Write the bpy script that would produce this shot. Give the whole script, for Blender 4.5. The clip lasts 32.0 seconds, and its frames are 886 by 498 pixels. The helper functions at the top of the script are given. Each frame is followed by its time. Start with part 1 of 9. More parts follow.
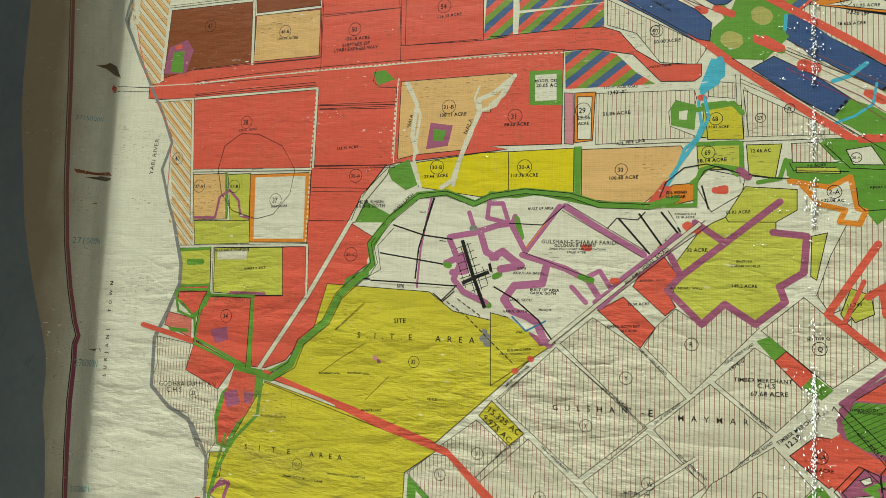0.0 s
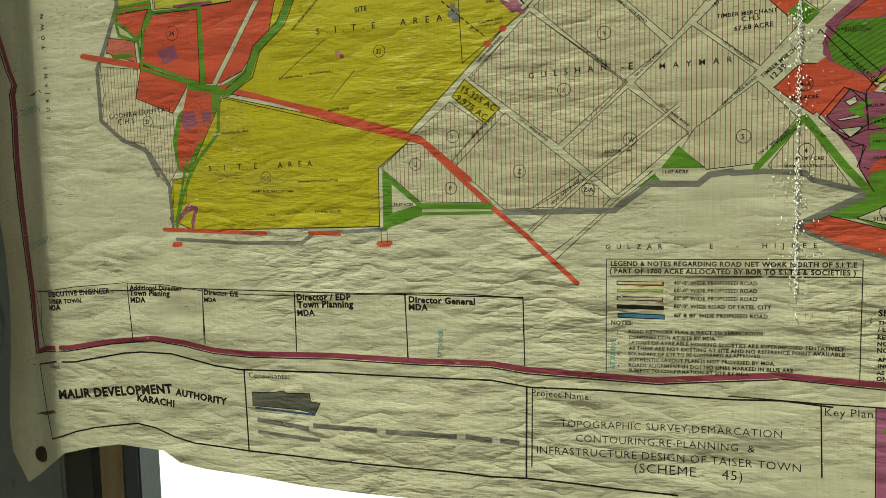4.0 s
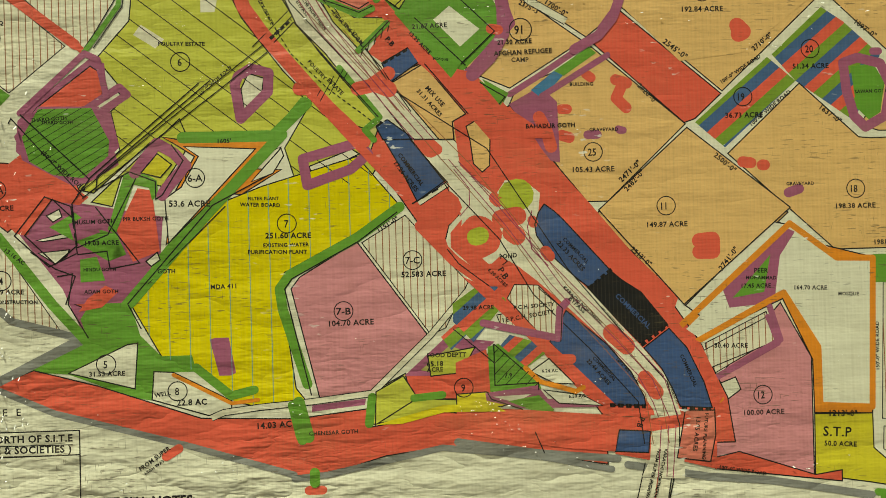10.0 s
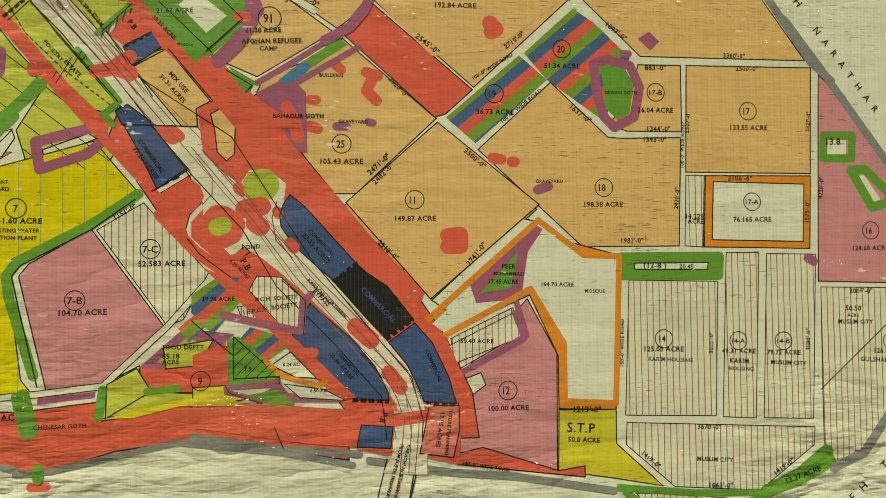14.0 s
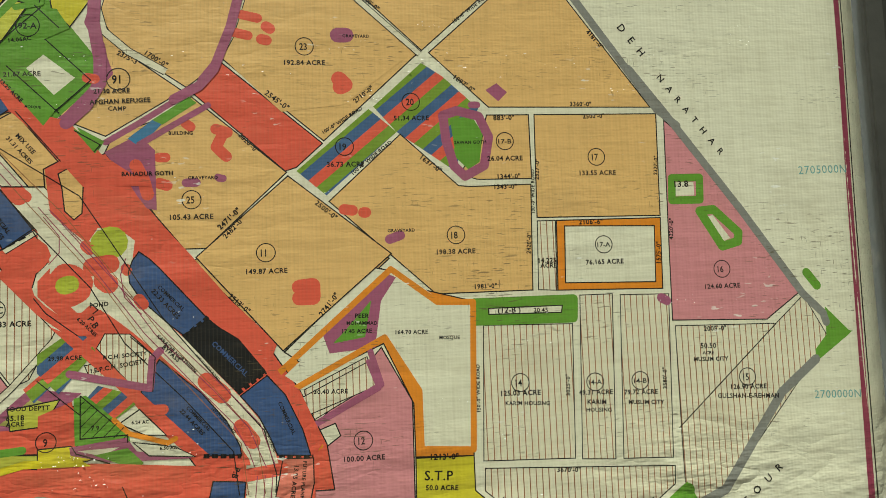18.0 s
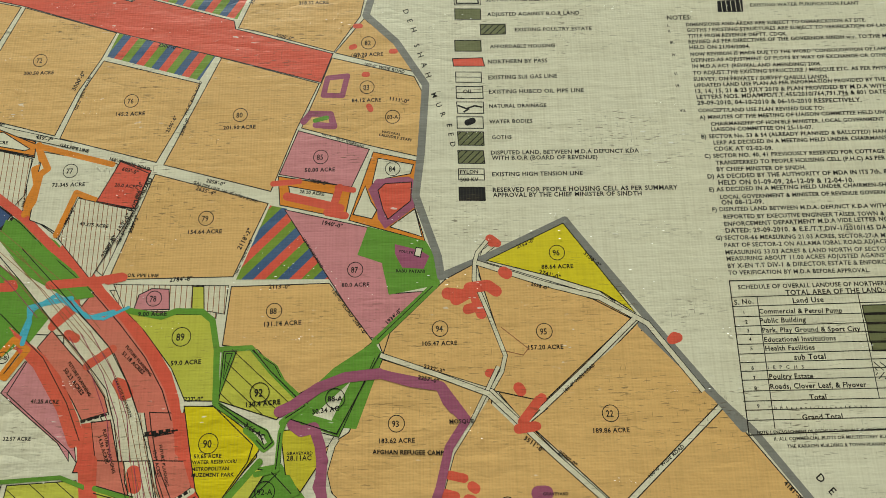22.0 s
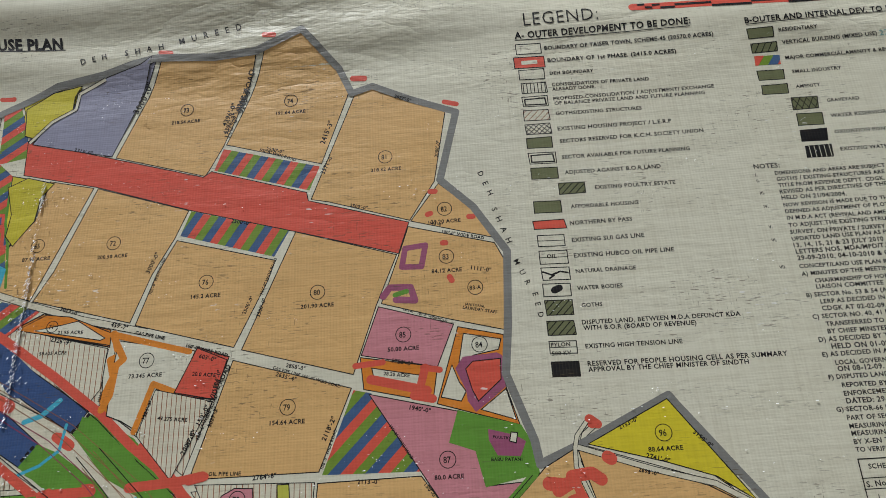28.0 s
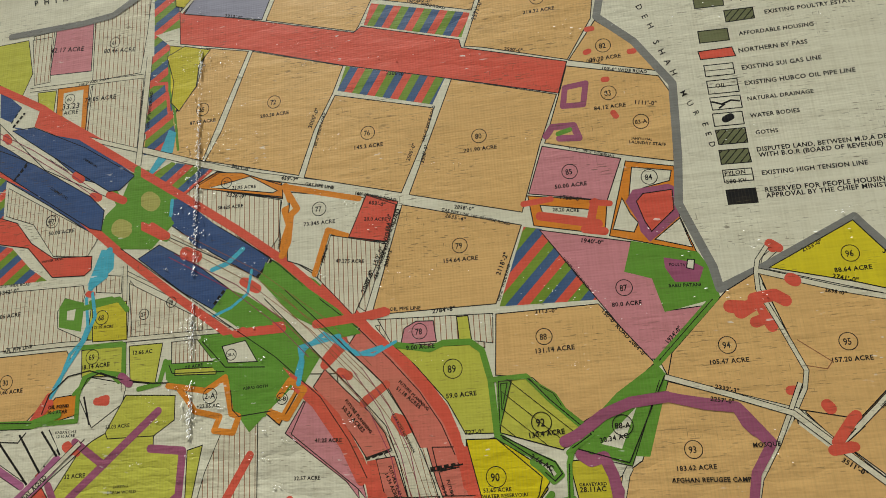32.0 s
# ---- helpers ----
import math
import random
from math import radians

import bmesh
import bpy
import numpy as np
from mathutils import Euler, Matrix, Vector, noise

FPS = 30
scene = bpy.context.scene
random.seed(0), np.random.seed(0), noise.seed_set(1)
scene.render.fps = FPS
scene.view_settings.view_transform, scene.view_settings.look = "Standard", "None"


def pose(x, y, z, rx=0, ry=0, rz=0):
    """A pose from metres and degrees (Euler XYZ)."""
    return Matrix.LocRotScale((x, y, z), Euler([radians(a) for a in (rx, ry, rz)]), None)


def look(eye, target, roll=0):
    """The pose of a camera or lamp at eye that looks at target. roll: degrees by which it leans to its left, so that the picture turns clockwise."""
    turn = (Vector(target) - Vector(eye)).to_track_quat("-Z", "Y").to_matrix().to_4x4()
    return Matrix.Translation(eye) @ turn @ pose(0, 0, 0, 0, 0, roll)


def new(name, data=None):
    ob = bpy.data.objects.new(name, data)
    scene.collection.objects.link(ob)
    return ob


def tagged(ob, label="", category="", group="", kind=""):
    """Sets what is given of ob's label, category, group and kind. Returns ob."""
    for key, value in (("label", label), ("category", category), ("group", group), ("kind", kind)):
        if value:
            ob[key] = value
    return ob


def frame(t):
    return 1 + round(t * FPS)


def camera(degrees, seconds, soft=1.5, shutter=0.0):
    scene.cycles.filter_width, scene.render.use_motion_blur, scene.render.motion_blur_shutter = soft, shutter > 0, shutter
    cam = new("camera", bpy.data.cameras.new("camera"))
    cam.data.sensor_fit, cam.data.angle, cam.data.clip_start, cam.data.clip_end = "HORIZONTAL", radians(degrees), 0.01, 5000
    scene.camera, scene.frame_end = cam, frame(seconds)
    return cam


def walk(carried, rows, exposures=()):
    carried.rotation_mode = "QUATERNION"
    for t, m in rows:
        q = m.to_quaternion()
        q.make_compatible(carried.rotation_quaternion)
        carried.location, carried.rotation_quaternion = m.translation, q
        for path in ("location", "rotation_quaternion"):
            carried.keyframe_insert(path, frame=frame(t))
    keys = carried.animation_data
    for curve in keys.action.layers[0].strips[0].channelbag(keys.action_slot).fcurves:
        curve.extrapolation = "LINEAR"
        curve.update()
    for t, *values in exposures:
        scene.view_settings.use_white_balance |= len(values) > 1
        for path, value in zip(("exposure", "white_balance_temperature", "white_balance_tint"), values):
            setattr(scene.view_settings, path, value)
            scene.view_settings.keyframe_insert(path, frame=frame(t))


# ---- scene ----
cam = camera(66.60, 32.0, soft=0.6)
PATH = [
    (0, (-0.0185, -0.8559, 1.3676), (-0.3212, 0.0936, 1.4499), 2.56),
    (0.5, (-0.0141, -0.8425, 1.3357), (-0.3230, 0.1075, 1.3816), 1.86),
    (1, (-0.0134, -0.8304, 1.3030), (-0.3234, 0.1200, 1.3294), 1.90),
    (1.5, (0.0021, -0.8282, 1.2610), (-0.2884, 0.1285, 1.2761), 1.18),
    (2, (-0.0205, -0.8384, 1.2327), (-0.3151, 0.1156, 1.1764), -0.07),
    (2.5, (-0.0567, -0.8465, 1.1938), (-0.3643, 0.0982, 1.0798), -0.63),
    (4.5, (-0.0024, -0.7894, 1.0977), (-0.2133, 0.1859, 1.0314), -1.27),
    (5, (0.0781, -0.7670, 1.0974), (-0.0768, 0.2189, 1.0342), -0.57),
    (5.5, (0.1264, -0.7453, 1.0829), (0.0101, 0.2469, 1.0378), 0.01),
    (6, (0.1634, -0.7314, 1.0824), (0.0561, 0.2622, 1.0463), -0.18),
    (6.5, (0.1802, -0.7304, 1.0864), (0.0914, 0.2650, 1.0499), -0.40),
    (7, (0.2098, -0.7280, 1.0759), (0.1295, 0.2687, 1.0861), -0.39),
    (7.5, (0.2454, -0.7215, 1.0734), (0.1760, 0.2757, 1.0999), -0.70),
    (8, (0.2871, -0.6896, 1.0662), (0.2287, 0.3082, 1.0975), -1.08),
    (8.5, (0.3402, -0.6277, 1.0873), (0.2945, 0.3703, 1.1322), -1.80),
    (9, (0.4053, -0.5873, 1.1101), (0.3793, 0.4116, 1.1495), -2.49),
    (9.5, (0.4382, -0.5544, 1.1503), (0.4734, 0.4449, 1.1522), -3.10),
    (10, (0.4897, -0.5385, 1.1587), (0.5211, 0.4610, 1.1651), -1.66),
    (10.5, (0.5033, -0.5423, 1.1648), (0.5104, 0.4575, 1.1824), -1.31),
    (11, (0.4879, -0.5479, 1.1741), (0.4745, 0.4513, 1.2105), -0.93),
    (11.5, (0.4886, -0.5465, 1.1775), (0.4665, 0.4522, 1.2253), -0.66),
    (12, (0.4865, -0.5402, 1.1818), (0.4701, 0.4588, 1.2241), -0.83),
    (12.5, (0.4977, -0.5381, 1.1775), (0.4878, 0.4610, 1.2192), -0.81),
    (13, (0.5241, -0.5374, 1.1760), (0.5292, 0.4617, 1.2172), -0.47),
    (13.5, (0.5844, -0.5354, 1.1592), (0.6224, 0.4636, 1.1826), -0.24),
    (14, (0.6589, -0.5419, 1.1410), (0.7535, 0.4534, 1.1614), -0.60),
    (14.5, (0.7206, -0.5475, 1.1246), (0.8749, 0.4404, 1.1388), -1.57),
    (15, (0.7483, -0.5531, 1.1145), (0.9255, 0.4304, 1.1515), -1.85),
    (15.5, (0.7608, -0.5571, 1.1157), (0.9281, 0.4285, 1.1418), -2.00),
    (17.5, (0.7731, -0.5610, 1.1311), (0.9210, 0.4262, 1.1911), -2.13),
    (18, (0.7648, -0.5608, 1.1479), (0.8858, 0.4291, 1.2228), -2.36),
    (18.5, (0.7641, -0.5648, 1.1603), (0.8638, 0.4269, 1.2416), -2.28),
    (19, (0.7647, -0.5660, 1.1745), (0.8572, 0.4251, 1.2703), -2.10),
    (19.5, (0.7524, -0.5723, 1.1952), (0.8265, 0.4165, 1.3244), -1.51),
    (20, (0.7282, -0.5807, 1.2378), (0.7808, 0.4073, 1.3830), -1.94),
    (20.5, (0.7155, -0.5946, 1.2705), (0.7400, 0.3901, 1.4432), -1.77),
    (21, (0.7049, -0.5999, 1.3146), (0.7160, 0.3821, 1.5029), -2.07),
    (21.5, (0.6966, -0.6214, 1.3730), (0.6990, 0.3486, 1.6163), -1.84),
    (22, (0.6821, -0.6396, 1.4269), (0.6646, 0.3242, 1.6929), -1.26),
    (22.5, (0.6814, -0.6536, 1.4626), (0.6722, 0.3019, 1.7574), -2.01),
    (23, (0.7152, -0.6552, 1.4842), (0.7366, 0.2879, 1.8159), -2.21),
    (23.5, (0.7477, -0.6543, 1.5100), (0.8153, 0.2870, 1.8406), -2.36),
    (24, (0.7591, -0.6546, 1.5416), (0.8421, 0.2788, 1.8908), -3.37),
    (24.5, (0.7691, -0.6552, 1.5635), (0.8444, 0.2751, 1.9225), -3.86),
    (26.5, (0.7388, -0.6607, 1.5909), (0.7979, 0.2615, 1.9729), -4.19),
    (27, (0.7038, -0.6534, 1.5728), (0.7386, 0.2736, 1.9463), -3.66),
    (27.5, (0.6709, -0.6475, 1.5592), (0.6659, 0.2855, 1.9192), -3.58),
    (28, (0.6268, -0.6464, 1.5484), (0.5750, 0.2885, 1.8997), -3.35),
    (28.5, (0.5957, -0.6427, 1.5409), (0.5131, 0.2932, 1.8832), -3.42),
    (29, (0.5789, -0.6424, 1.5447), (0.4653, 0.2938, 1.8774), -3.62),
    (29.5, (0.5664, -0.6477, 1.5444), (0.4395, 0.2866, 1.8776), -3.72),
    (30, (0.5571, -0.6499, 1.5457), (0.4247, 0.2886, 1.8645), -3.88),
    (30.5, (0.5375, -0.6450, 1.5243), (0.3857, 0.2955, 1.8283), -3.60),
    (31, (0.5303, -0.6445, 1.5218), (0.3728, 0.2998, 1.8105), -3.61),
    (31.5, (0.5269, -0.6436, 1.5046), (0.3669, 0.3032, 1.7836), -3.62),
    (32, (0.5206, -0.6369, 1.4716), (0.3640, 0.3178, 1.7245), -3.74),
]
EXPOSURES = [(0.0, 0.1, 6150, -5), (1.0, 0.0, 6900, -10), (2.0, -0.2, 7250, -12), (5.0, -0.55, 7400, -18), (6.0, -0.58, 7700, -19), (8.0, -0.32, 7250, -15), (9.0, -0.22, 7800, -15), (10.0, -0.1, 7250, -12), (13.0, -0.1, 7300, -11), (15.0, -0.05, 7100, -12), (18.0, -0.05, 6450, -8), (19.0, -0.02, 6800, -10), (20.0, -0.13, 7150, -12), (22.0, -0.12, 6400, -5), (24.0, -0.24, 6200, -3), (27.0, -0.49, 5950, 6), (28.0, -0.42, 5650, 9), (29.0, -0.15, 5500, 12), (31.0, -0.25, 5950, 10), (32.0, -0.28, 6250, 3)]
walk(cam, [(t, look(eye, target, roll)) for t, eye, target, roll in PATH], EXPOSURES)

# ---- daylight: bright hazy sky, a high sun before the board, cut off by an unseen wall added on its west side
SUN_UP, SUN_ROUND = 62.0, 220.0
world = bpy.data.worlds.new("sky")
scene.world = world
world.use_nodes = True
wn = world.node_tree
sky = wn.nodes.new("ShaderNodeTexSky")
sky.sky_type, sky.sun_disc = "NISHITA", False
sky.sun_elevation, sky.sun_rotation = radians(SUN_UP), radians(SUN_ROUND)
sky.dust_density = 4.0
wn.links.new(sky.outputs[0], wn.nodes["Background"].inputs[0])
wn.nodes["Background"].inputs[1].default_value = 0.037
sun_data = bpy.data.lights.new("sun", "SUN")
sun_data.energy, sun_data.angle, sun_data.color = 4.6, radians(2.0), (1.0, 0.95, 0.86)
sun = new("sun", sun_data)
SUN_WAY = Vector((math.sin(radians(SUN_ROUND)) * math.cos(radians(SUN_UP)), math.cos(radians(SUN_ROUND)) * math.cos(radians(SUN_UP)), math.sin(radians(SUN_UP))))
sun.matrix_world = look(8 * SUN_WAY, (0, 0, 0))

# ---- materials
INKS = {
    "white": (205, 202, 182), "offwhite": (203, 198, 176), "red": (220, 92, 72), "tan": (224, 182, 118),
    "yellow": (206, 194, 52), "brightyellow": (222, 204, 10), "paleyellow": (222, 206, 40), "yellowgreen": (196, 196, 76),
    "oliveyel": (190, 184, 84), "olivegreen": (176, 186, 60), "green": (104, 154, 52), "pink": (208, 138, 146), "purple": (160, 88, 120), "bandblue": (70, 98, 140), "bandgreen": (122, 152, 50), "paleolive": (200, 196, 120),
    "navy": (62, 86, 134), "blue": (64, 124, 170), "lilac": (152, 152, 172), "orange": (224, 138, 40), "black": (26, 25, 26),
    "grey": (134, 134, 130), "brown": (136, 70, 28), "sepia": (150, 98, 66), "darkolive": (116, 120, 84), "cyan": (84, 180, 206),
    "maroon": (150, 62, 92), "ink": (18, 16, 16), "faint": (120, 170, 168), "salmon": (214, 120, 104), "border": (150, 62, 88),
    "hemblue": (96, 112, 186), "dirt": (104, 88, 62), "khaki": (176, 172, 96), "mauve": (176, 104, 146), "bluegrey": (104, 104, 98),
}


def linear(rgb, gain=1.0):
    return tuple(min(0.9, gain * ((c / 255 + 0.055) / 1.055) ** 2.4) for c in rgb) + (1.0,)


def node(tree, kind, **values):
    n = tree.nodes.new(kind)
    for key, value in values.items():
        if key in n.inputs:
            n.inputs[key].default_value = value
    return n


def math_node(tree, op, a, b=None, clamp=False):
    n = tree.nodes.new("ShaderNodeMath")
    n.operation, n.use_clamp = op, clamp
    for i, v in enumerate((a, b)):
        if v is None:
            continue
        if isinstance(v, (int, float)):
            n.inputs[i].default_value = v
        else:
            tree.links.new(v, n.inputs[i])
    return n.outputs[0]


def ramp_node(tree, fac, low, high):
    n = tree.nodes.new("ShaderNodeMapRange")
    n.inputs["From Min"].default_value, n.inputs["From Max"].default_value = low, high
    tree.links.new(fac, n.inputs["Value"])
    return n.outputs["Result"]


def noise_at(tree, coord, scale, freq, detail=3.0, rough=0.5):
    m = tree.nodes.new("ShaderNodeMapping")
    m.inputs["Scale"].default_value = scale
    tree.links.new(coord, m.inputs["Vector"])
    n = node(tree, "ShaderNodeTexNoise", Scale=freq, Detail=detail, Roughness=rough)
    tree.links.new(m.outputs[0], n.inputs["Vector"])
    return n.outputs["Fac"]


def mix_node(tree, fac, a, b, blend="MIX"):
    n = tree.nodes.new("ShaderNodeMix")
    n.data_type, n.blend_type = "RGBA", blend
    for sock, v in ((n.inputs["Factor"], fac), (n.inputs["A"], a), (n.inputs["B"], b)):
        pass
    for i, v in ((0, fac), (6, a), (7, b)):
        if isinstance(v, (int, float, tuple)):
            n.inputs[i].default_value = v
        else:
            tree.links.new(v, n.inputs[i])
    return n.outputs[2]


def vinyl_group():
    """Printed banner cloth: woven backing showing through, creases, grime in the weave, scuffs with painted glints and
    a dull gloss.
    """
    g = bpy.data.node_groups.new("printed_banner", "ShaderNodeTree")
    g.interface.new_socket("Colour", in_out="INPUT", socket_type="NodeSocketColor")
    g.interface.new_socket("Shader", in_out="OUTPUT", socket_type="NodeSocketShader")
    gi, go = g.nodes.new("NodeGroupInput"), g.nodes.new("NodeGroupOutput")
    at = g.nodes.new("ShaderNodeTexCoord").outputs["Object"]
    sep = g.nodes.new("ShaderNodeSeparateXYZ")
    g.links.new(at, sep.inputs[0])
    # weave: threads every 3 mm both ways
    wx = math_node(g, "SINE", math_node(g, "MULTIPLY", sep.outputs[0], 2 * math.pi / 0.0031))
    wz = math_node(g, "SINE", math_node(g, "MULTIPLY", sep.outputs[2], 2 * math.pi / 0.0027))
    weave = math_node(g, "MULTIPLY", math_node(g, "ADD", wx, wz), 0.5)
    patch = noise_at(g, at, (0.8, 1, 1.2), 5.0, 3.0)
    # where the cloth hangs slack: along the foot, along the top hem and over the south west
    foot = ramp_node(g, sep.outputs[2], 1.10, 0.92)
    hem = math_node(g, "MULTIPLY", math_node(g, "MULTIPLY", ramp_node(g, sep.outputs[2], 1.96, 2.04), ramp_node(g, sep.outputs[0], 0.12, 0.45)), 0.35)
    low = math_node(g, "MULTIPLY", ramp_node(g, sep.outputs[2], 1.55, 1.25), ramp_node(g, sep.outputs[0], 0.75, 0.15))
    slack = math_node(g, "ADD", math_node(g, "MAXIMUM", foot, hem), math_node(g, "MULTIPLY", low, 0.55))
    slack = math_node(g, "ADD", math_node(g, "MINIMUM", slack, 1.1), 0.16)
    taut = ramp_node(g, sep.outputs[0], -0.92, -0.62)  # drawn smooth beside the west nails
    slack = math_node(g, "MULTIPLY", slack, math_node(g, "ADD", math_node(g, "MULTIPLY", taut, 0.62), 0.38))
    # short creases that run across the cloth
    crumple = noise_at(g, at, (0.55, 1, 1.5), 22.0, 4.0, 0.5)
    ridge = math_node(g, "ABSOLUTE", math_node(g, "SUBTRACT", crumple, 0.5))
    ridge = math_node(g, "MULTIPLY", ridge, ramp_node(g, patch, 0.30, 0.62))
    tuck = noise_at(g, at, (0.5, 1, 1.3), 8.0, 2.0, 0.5)
    tuck = math_node(g, "MULTIPLY", math_node(g, "ABSOLUTE", math_node(g, "SUBTRACT", tuck, 0.5)), 1.0)
    ridge = math_node(g, "MULTIPLY", math_node(g, "ADD", ridge, tuck), slack)
    swell = noise_at(g, at, (0.8, 1, 1.2), 9.0, 2.0, 0.5)
    fine = noise_at(g, at, (0.35, 1, 1.6), 95.0, 3.0, 0.6)
    height = math_node(g, "ADD", math_node(g, "MULTIPLY", ridge, 1.12), math_node(g, "MULTIPLY", fine, 0.020))
    height = math_node(g, "ADD", height, math_node(g, "MULTIPLY", swell, 0.07))
    height = math_node(g, "ADD", height, math_node(g, "MULTIPLY", weave, 0.0016))
    bump = node(g, "ShaderNodeBump", Strength=0.9, Distance=0.017)
    g.links.new(height, bump.inputs["Height"])
    # colour: large fading, thread lines, grime dashes
    fade = noise_at(g, at, (1, 1, 1), 2.6, 4.0, 0.6)
    col = mix_node(g, ramp_node(g, fade, 0.25, 0.8), gi.outputs[0], (0.80, 0.74, 0.54, 1), "MULTIPLY")
    base = mix_node(g, 0.2, gi.outputs[0], col)
    blotch = noise_at(g, at, (0.7, 1, 1.4), 34.0, 5.0, 0.65)
    base = mix_node(g, math_node(g, "MULTIPLY", ramp_node(g, blotch, 0.5, 0.8), 0.10), base, (0.20, 0.15, 0.07, 1))
    thread = math_node(g, "MULTIPLY", ramp_node(g, wx, 0.5, 1.0), math_node(g, "MULTIPLY", ramp_node(g, patch, 0.35, 0.65), 0.11))
    base = mix_node(g, thread, base, (0.28, 0.24, 0.15, 1))
    # single threads, lighter or darker than their neighbours
    warp = noise_at(g, at, (1, 1, 0.05), 420.0, 1.0, 0.5)
    weft = noise_at(g, at, (0.05, 1, 1), 420.0, 1.0, 0.5)
    yarn = math_node(g, "MULTIPLY", math_node(g, "ADD", warp, weft), 0.5)
    base = mix_node(g, math_node(g, "MULTIPLY", ramp_node(g, yarn, 0.46, 0.64), 0.16), base, (0.50, 0.44, 0.32, 1), "MULTIPLY")
    dash = noise_at(g, at, (0.13, 1, 1), 760.0, 1.5, 0.5)
    where = noise_at(g, at, (0.8, 1, 1.6), 8.0, 4.0, 0.65)
    grime = math_node(g, "MULTIPLY", ramp_node(g, dash, 0.63, 0.70), ramp_node(g, where, 0.46, 0.60))
    upright = noise_at(g, at, (1, 1, 0.13), 760.0, 1.5, 0.5)
    grime = math_node(g, "ADD", grime, math_node(g, "MULTIPLY", ramp_node(g, upright, 0.69, 0.75), ramp_node(g, where, 0.50, 0.64)), clamp=True)
    base = mix_node(g, math_node(g, "MULTIPLY", grime, 0.7), base, (0.10, 0.075, 0.04, 1))
    # soft brown blotches, mostly low down
    low_brown = math_node(g, "MULTIPLY", ramp_node(g, noise_at(g, at, (0.7, 1, 1.3), 6.5, 5.0, 0.7), 0.55, 0.74), ramp_node(g, sep.outputs[2], 1.75, 1.2))
    base = mix_node(g, math_node(g, "MULTIPLY", low_brown, 0.34), base, (0.24, 0.17, 0.08, 1))
    # brown water stains on the loose west margin
    edge = ramp_node(g, math_node(g, "ADD", sep.outputs[0], math_node(g, "MULTIPLY", noise_at(g, at, (1, 1, 0.5), 9.0, 4.0, 0.6), 0.10)), -0.86, -0.95)
    base = mix_node(g, math_node(g, "MULTIPLY", edge, 0.8), base, (0.22, 0.135, 0.055, 1))
    # white dashes: scuffs where the ink has gone, and glints painted into the colour
    scuff_glint = noise_at(g, at, (0.3, 1, 1), 260.0, 2.0, 0.5)
    scuff_glint = math_node(g, "MULTIPLY", ramp_node(g, scuff_glint, 0.67, 0.71), ramp_node(g, noise_at(g, at, (1, 1, 1), 12.0, 3.0), 0.56, 0.66))
    base = mix_node(g, math_node(g, "MULTIPLY", scuff_glint, 0.8), base, (0.80, 0.79, 0.74, 1))
    b = node(g, "ShaderNodeBsdfPrincipled", Roughness=0.48)
    b.inputs["Specular IOR Level"].default_value = 0.32
    g.links.new(math_node(g, "ADD", math_node(g, "MULTIPLY", blotch, 0.25), 0.34), b.inputs["Roughness"])
    g.links.new(base, b.inputs["Base Color"])
    g.links.new(bump.outputs[0], b.inputs["Normal"])
    g.links.new(b.outputs[0], go.inputs[0])
    return g


VINYL = vinyl_group()


def ink_material(name, rgb):
    m = bpy.data.materials.new("printed_" + name)
    m.use_nodes = True
    t = m.node_tree
    t.nodes.remove(t.nodes["Principled BSDF"])
    g = t.nodes.new("ShaderNodeGroup")
    g.node_tree = VINYL
    g.inputs[0].default_value = linear(rgb, 1.18 if name in ("white", "offwhite") else 0.95)
    t.links.new(g.outputs[0], t.nodes["Material Output"].inputs[0])
    return m


MAT = {name: ink_material(name, rgb) for name, rgb in INKS.items()}


def plain_material(name, low, high, rough, freq=6.0, metal=0.0, bump=0.15, grain=(1, 1, 1), spots=None):
    m = bpy.data.materials.new(name)
    m.use_nodes = True
    t = m.node_tree
    b = t.nodes["Principled BSDF"]
    at = t.nodes.new("ShaderNodeTexCoord").outputs["Object"]
    big, small = noise_at(t, at, grain, freq, 5.0, 0.6), noise_at(t, at, grain, freq * 14, 4.0, 0.6)
    both = math_node(t, "ADD", math_node(t, "MULTIPLY", big, 0.7), math_node(t, "MULTIPLY", small, 0.3))
    col = mix_node(t, ramp_node(t, both, 0.3, 0.7), (*low, 1), (*high, 1))
    if spots:
        col = mix_node(t, math_node(t, "MULTIPLY", ramp_node(t, noise_at(t, at, (1, 1, 0.4), freq * 3, 4.0, 0.7), 0.62, 0.72), 0.8), col, (*spots, 1))
    t.links.new(col, b.inputs["Base Color"])
    b.inputs["Roughness"].default_value, b.inputs["Metallic"].default_value = rough, metal
    bn = node(t, "ShaderNodeBump", Strength=bump, Distance=0.004)
    t.links.new(small, bn.inputs["Height"])
    t.links.new(bn.outputs[0], b.inputs["Normal"])
    return m


STEEL = plain_material("grey_painted_steel", (0.165, 0.19, 0.20), (0.26, 0.285, 0.29), 0.5, 5.0, 0.0, 0.1, spots=(0.06, 0.055, 0.05))
# grey paint made much darker: the shade on the east side is in its colour
STEEL_DIMMED = plain_material("shade_darkened_grey_steel", (0.038, 0.038, 0.035), (0.08, 0.077, 0.07), 0.5, 5.0, 0.0, 0.1, spots=(0.15, 0.13, 0.1))
WOOD = plain_material("weathered_wood", (0.20, 0.14, 0.08), (0.38, 0.28, 0.17), 0.7, 8.0, 0.0, 0.3, (6, 6, 0.6))
DARK = plain_material("dark_rubber", (0.015, 0.015, 0.018), (0.035, 0.033, 0.035), 0.6, 30.0)
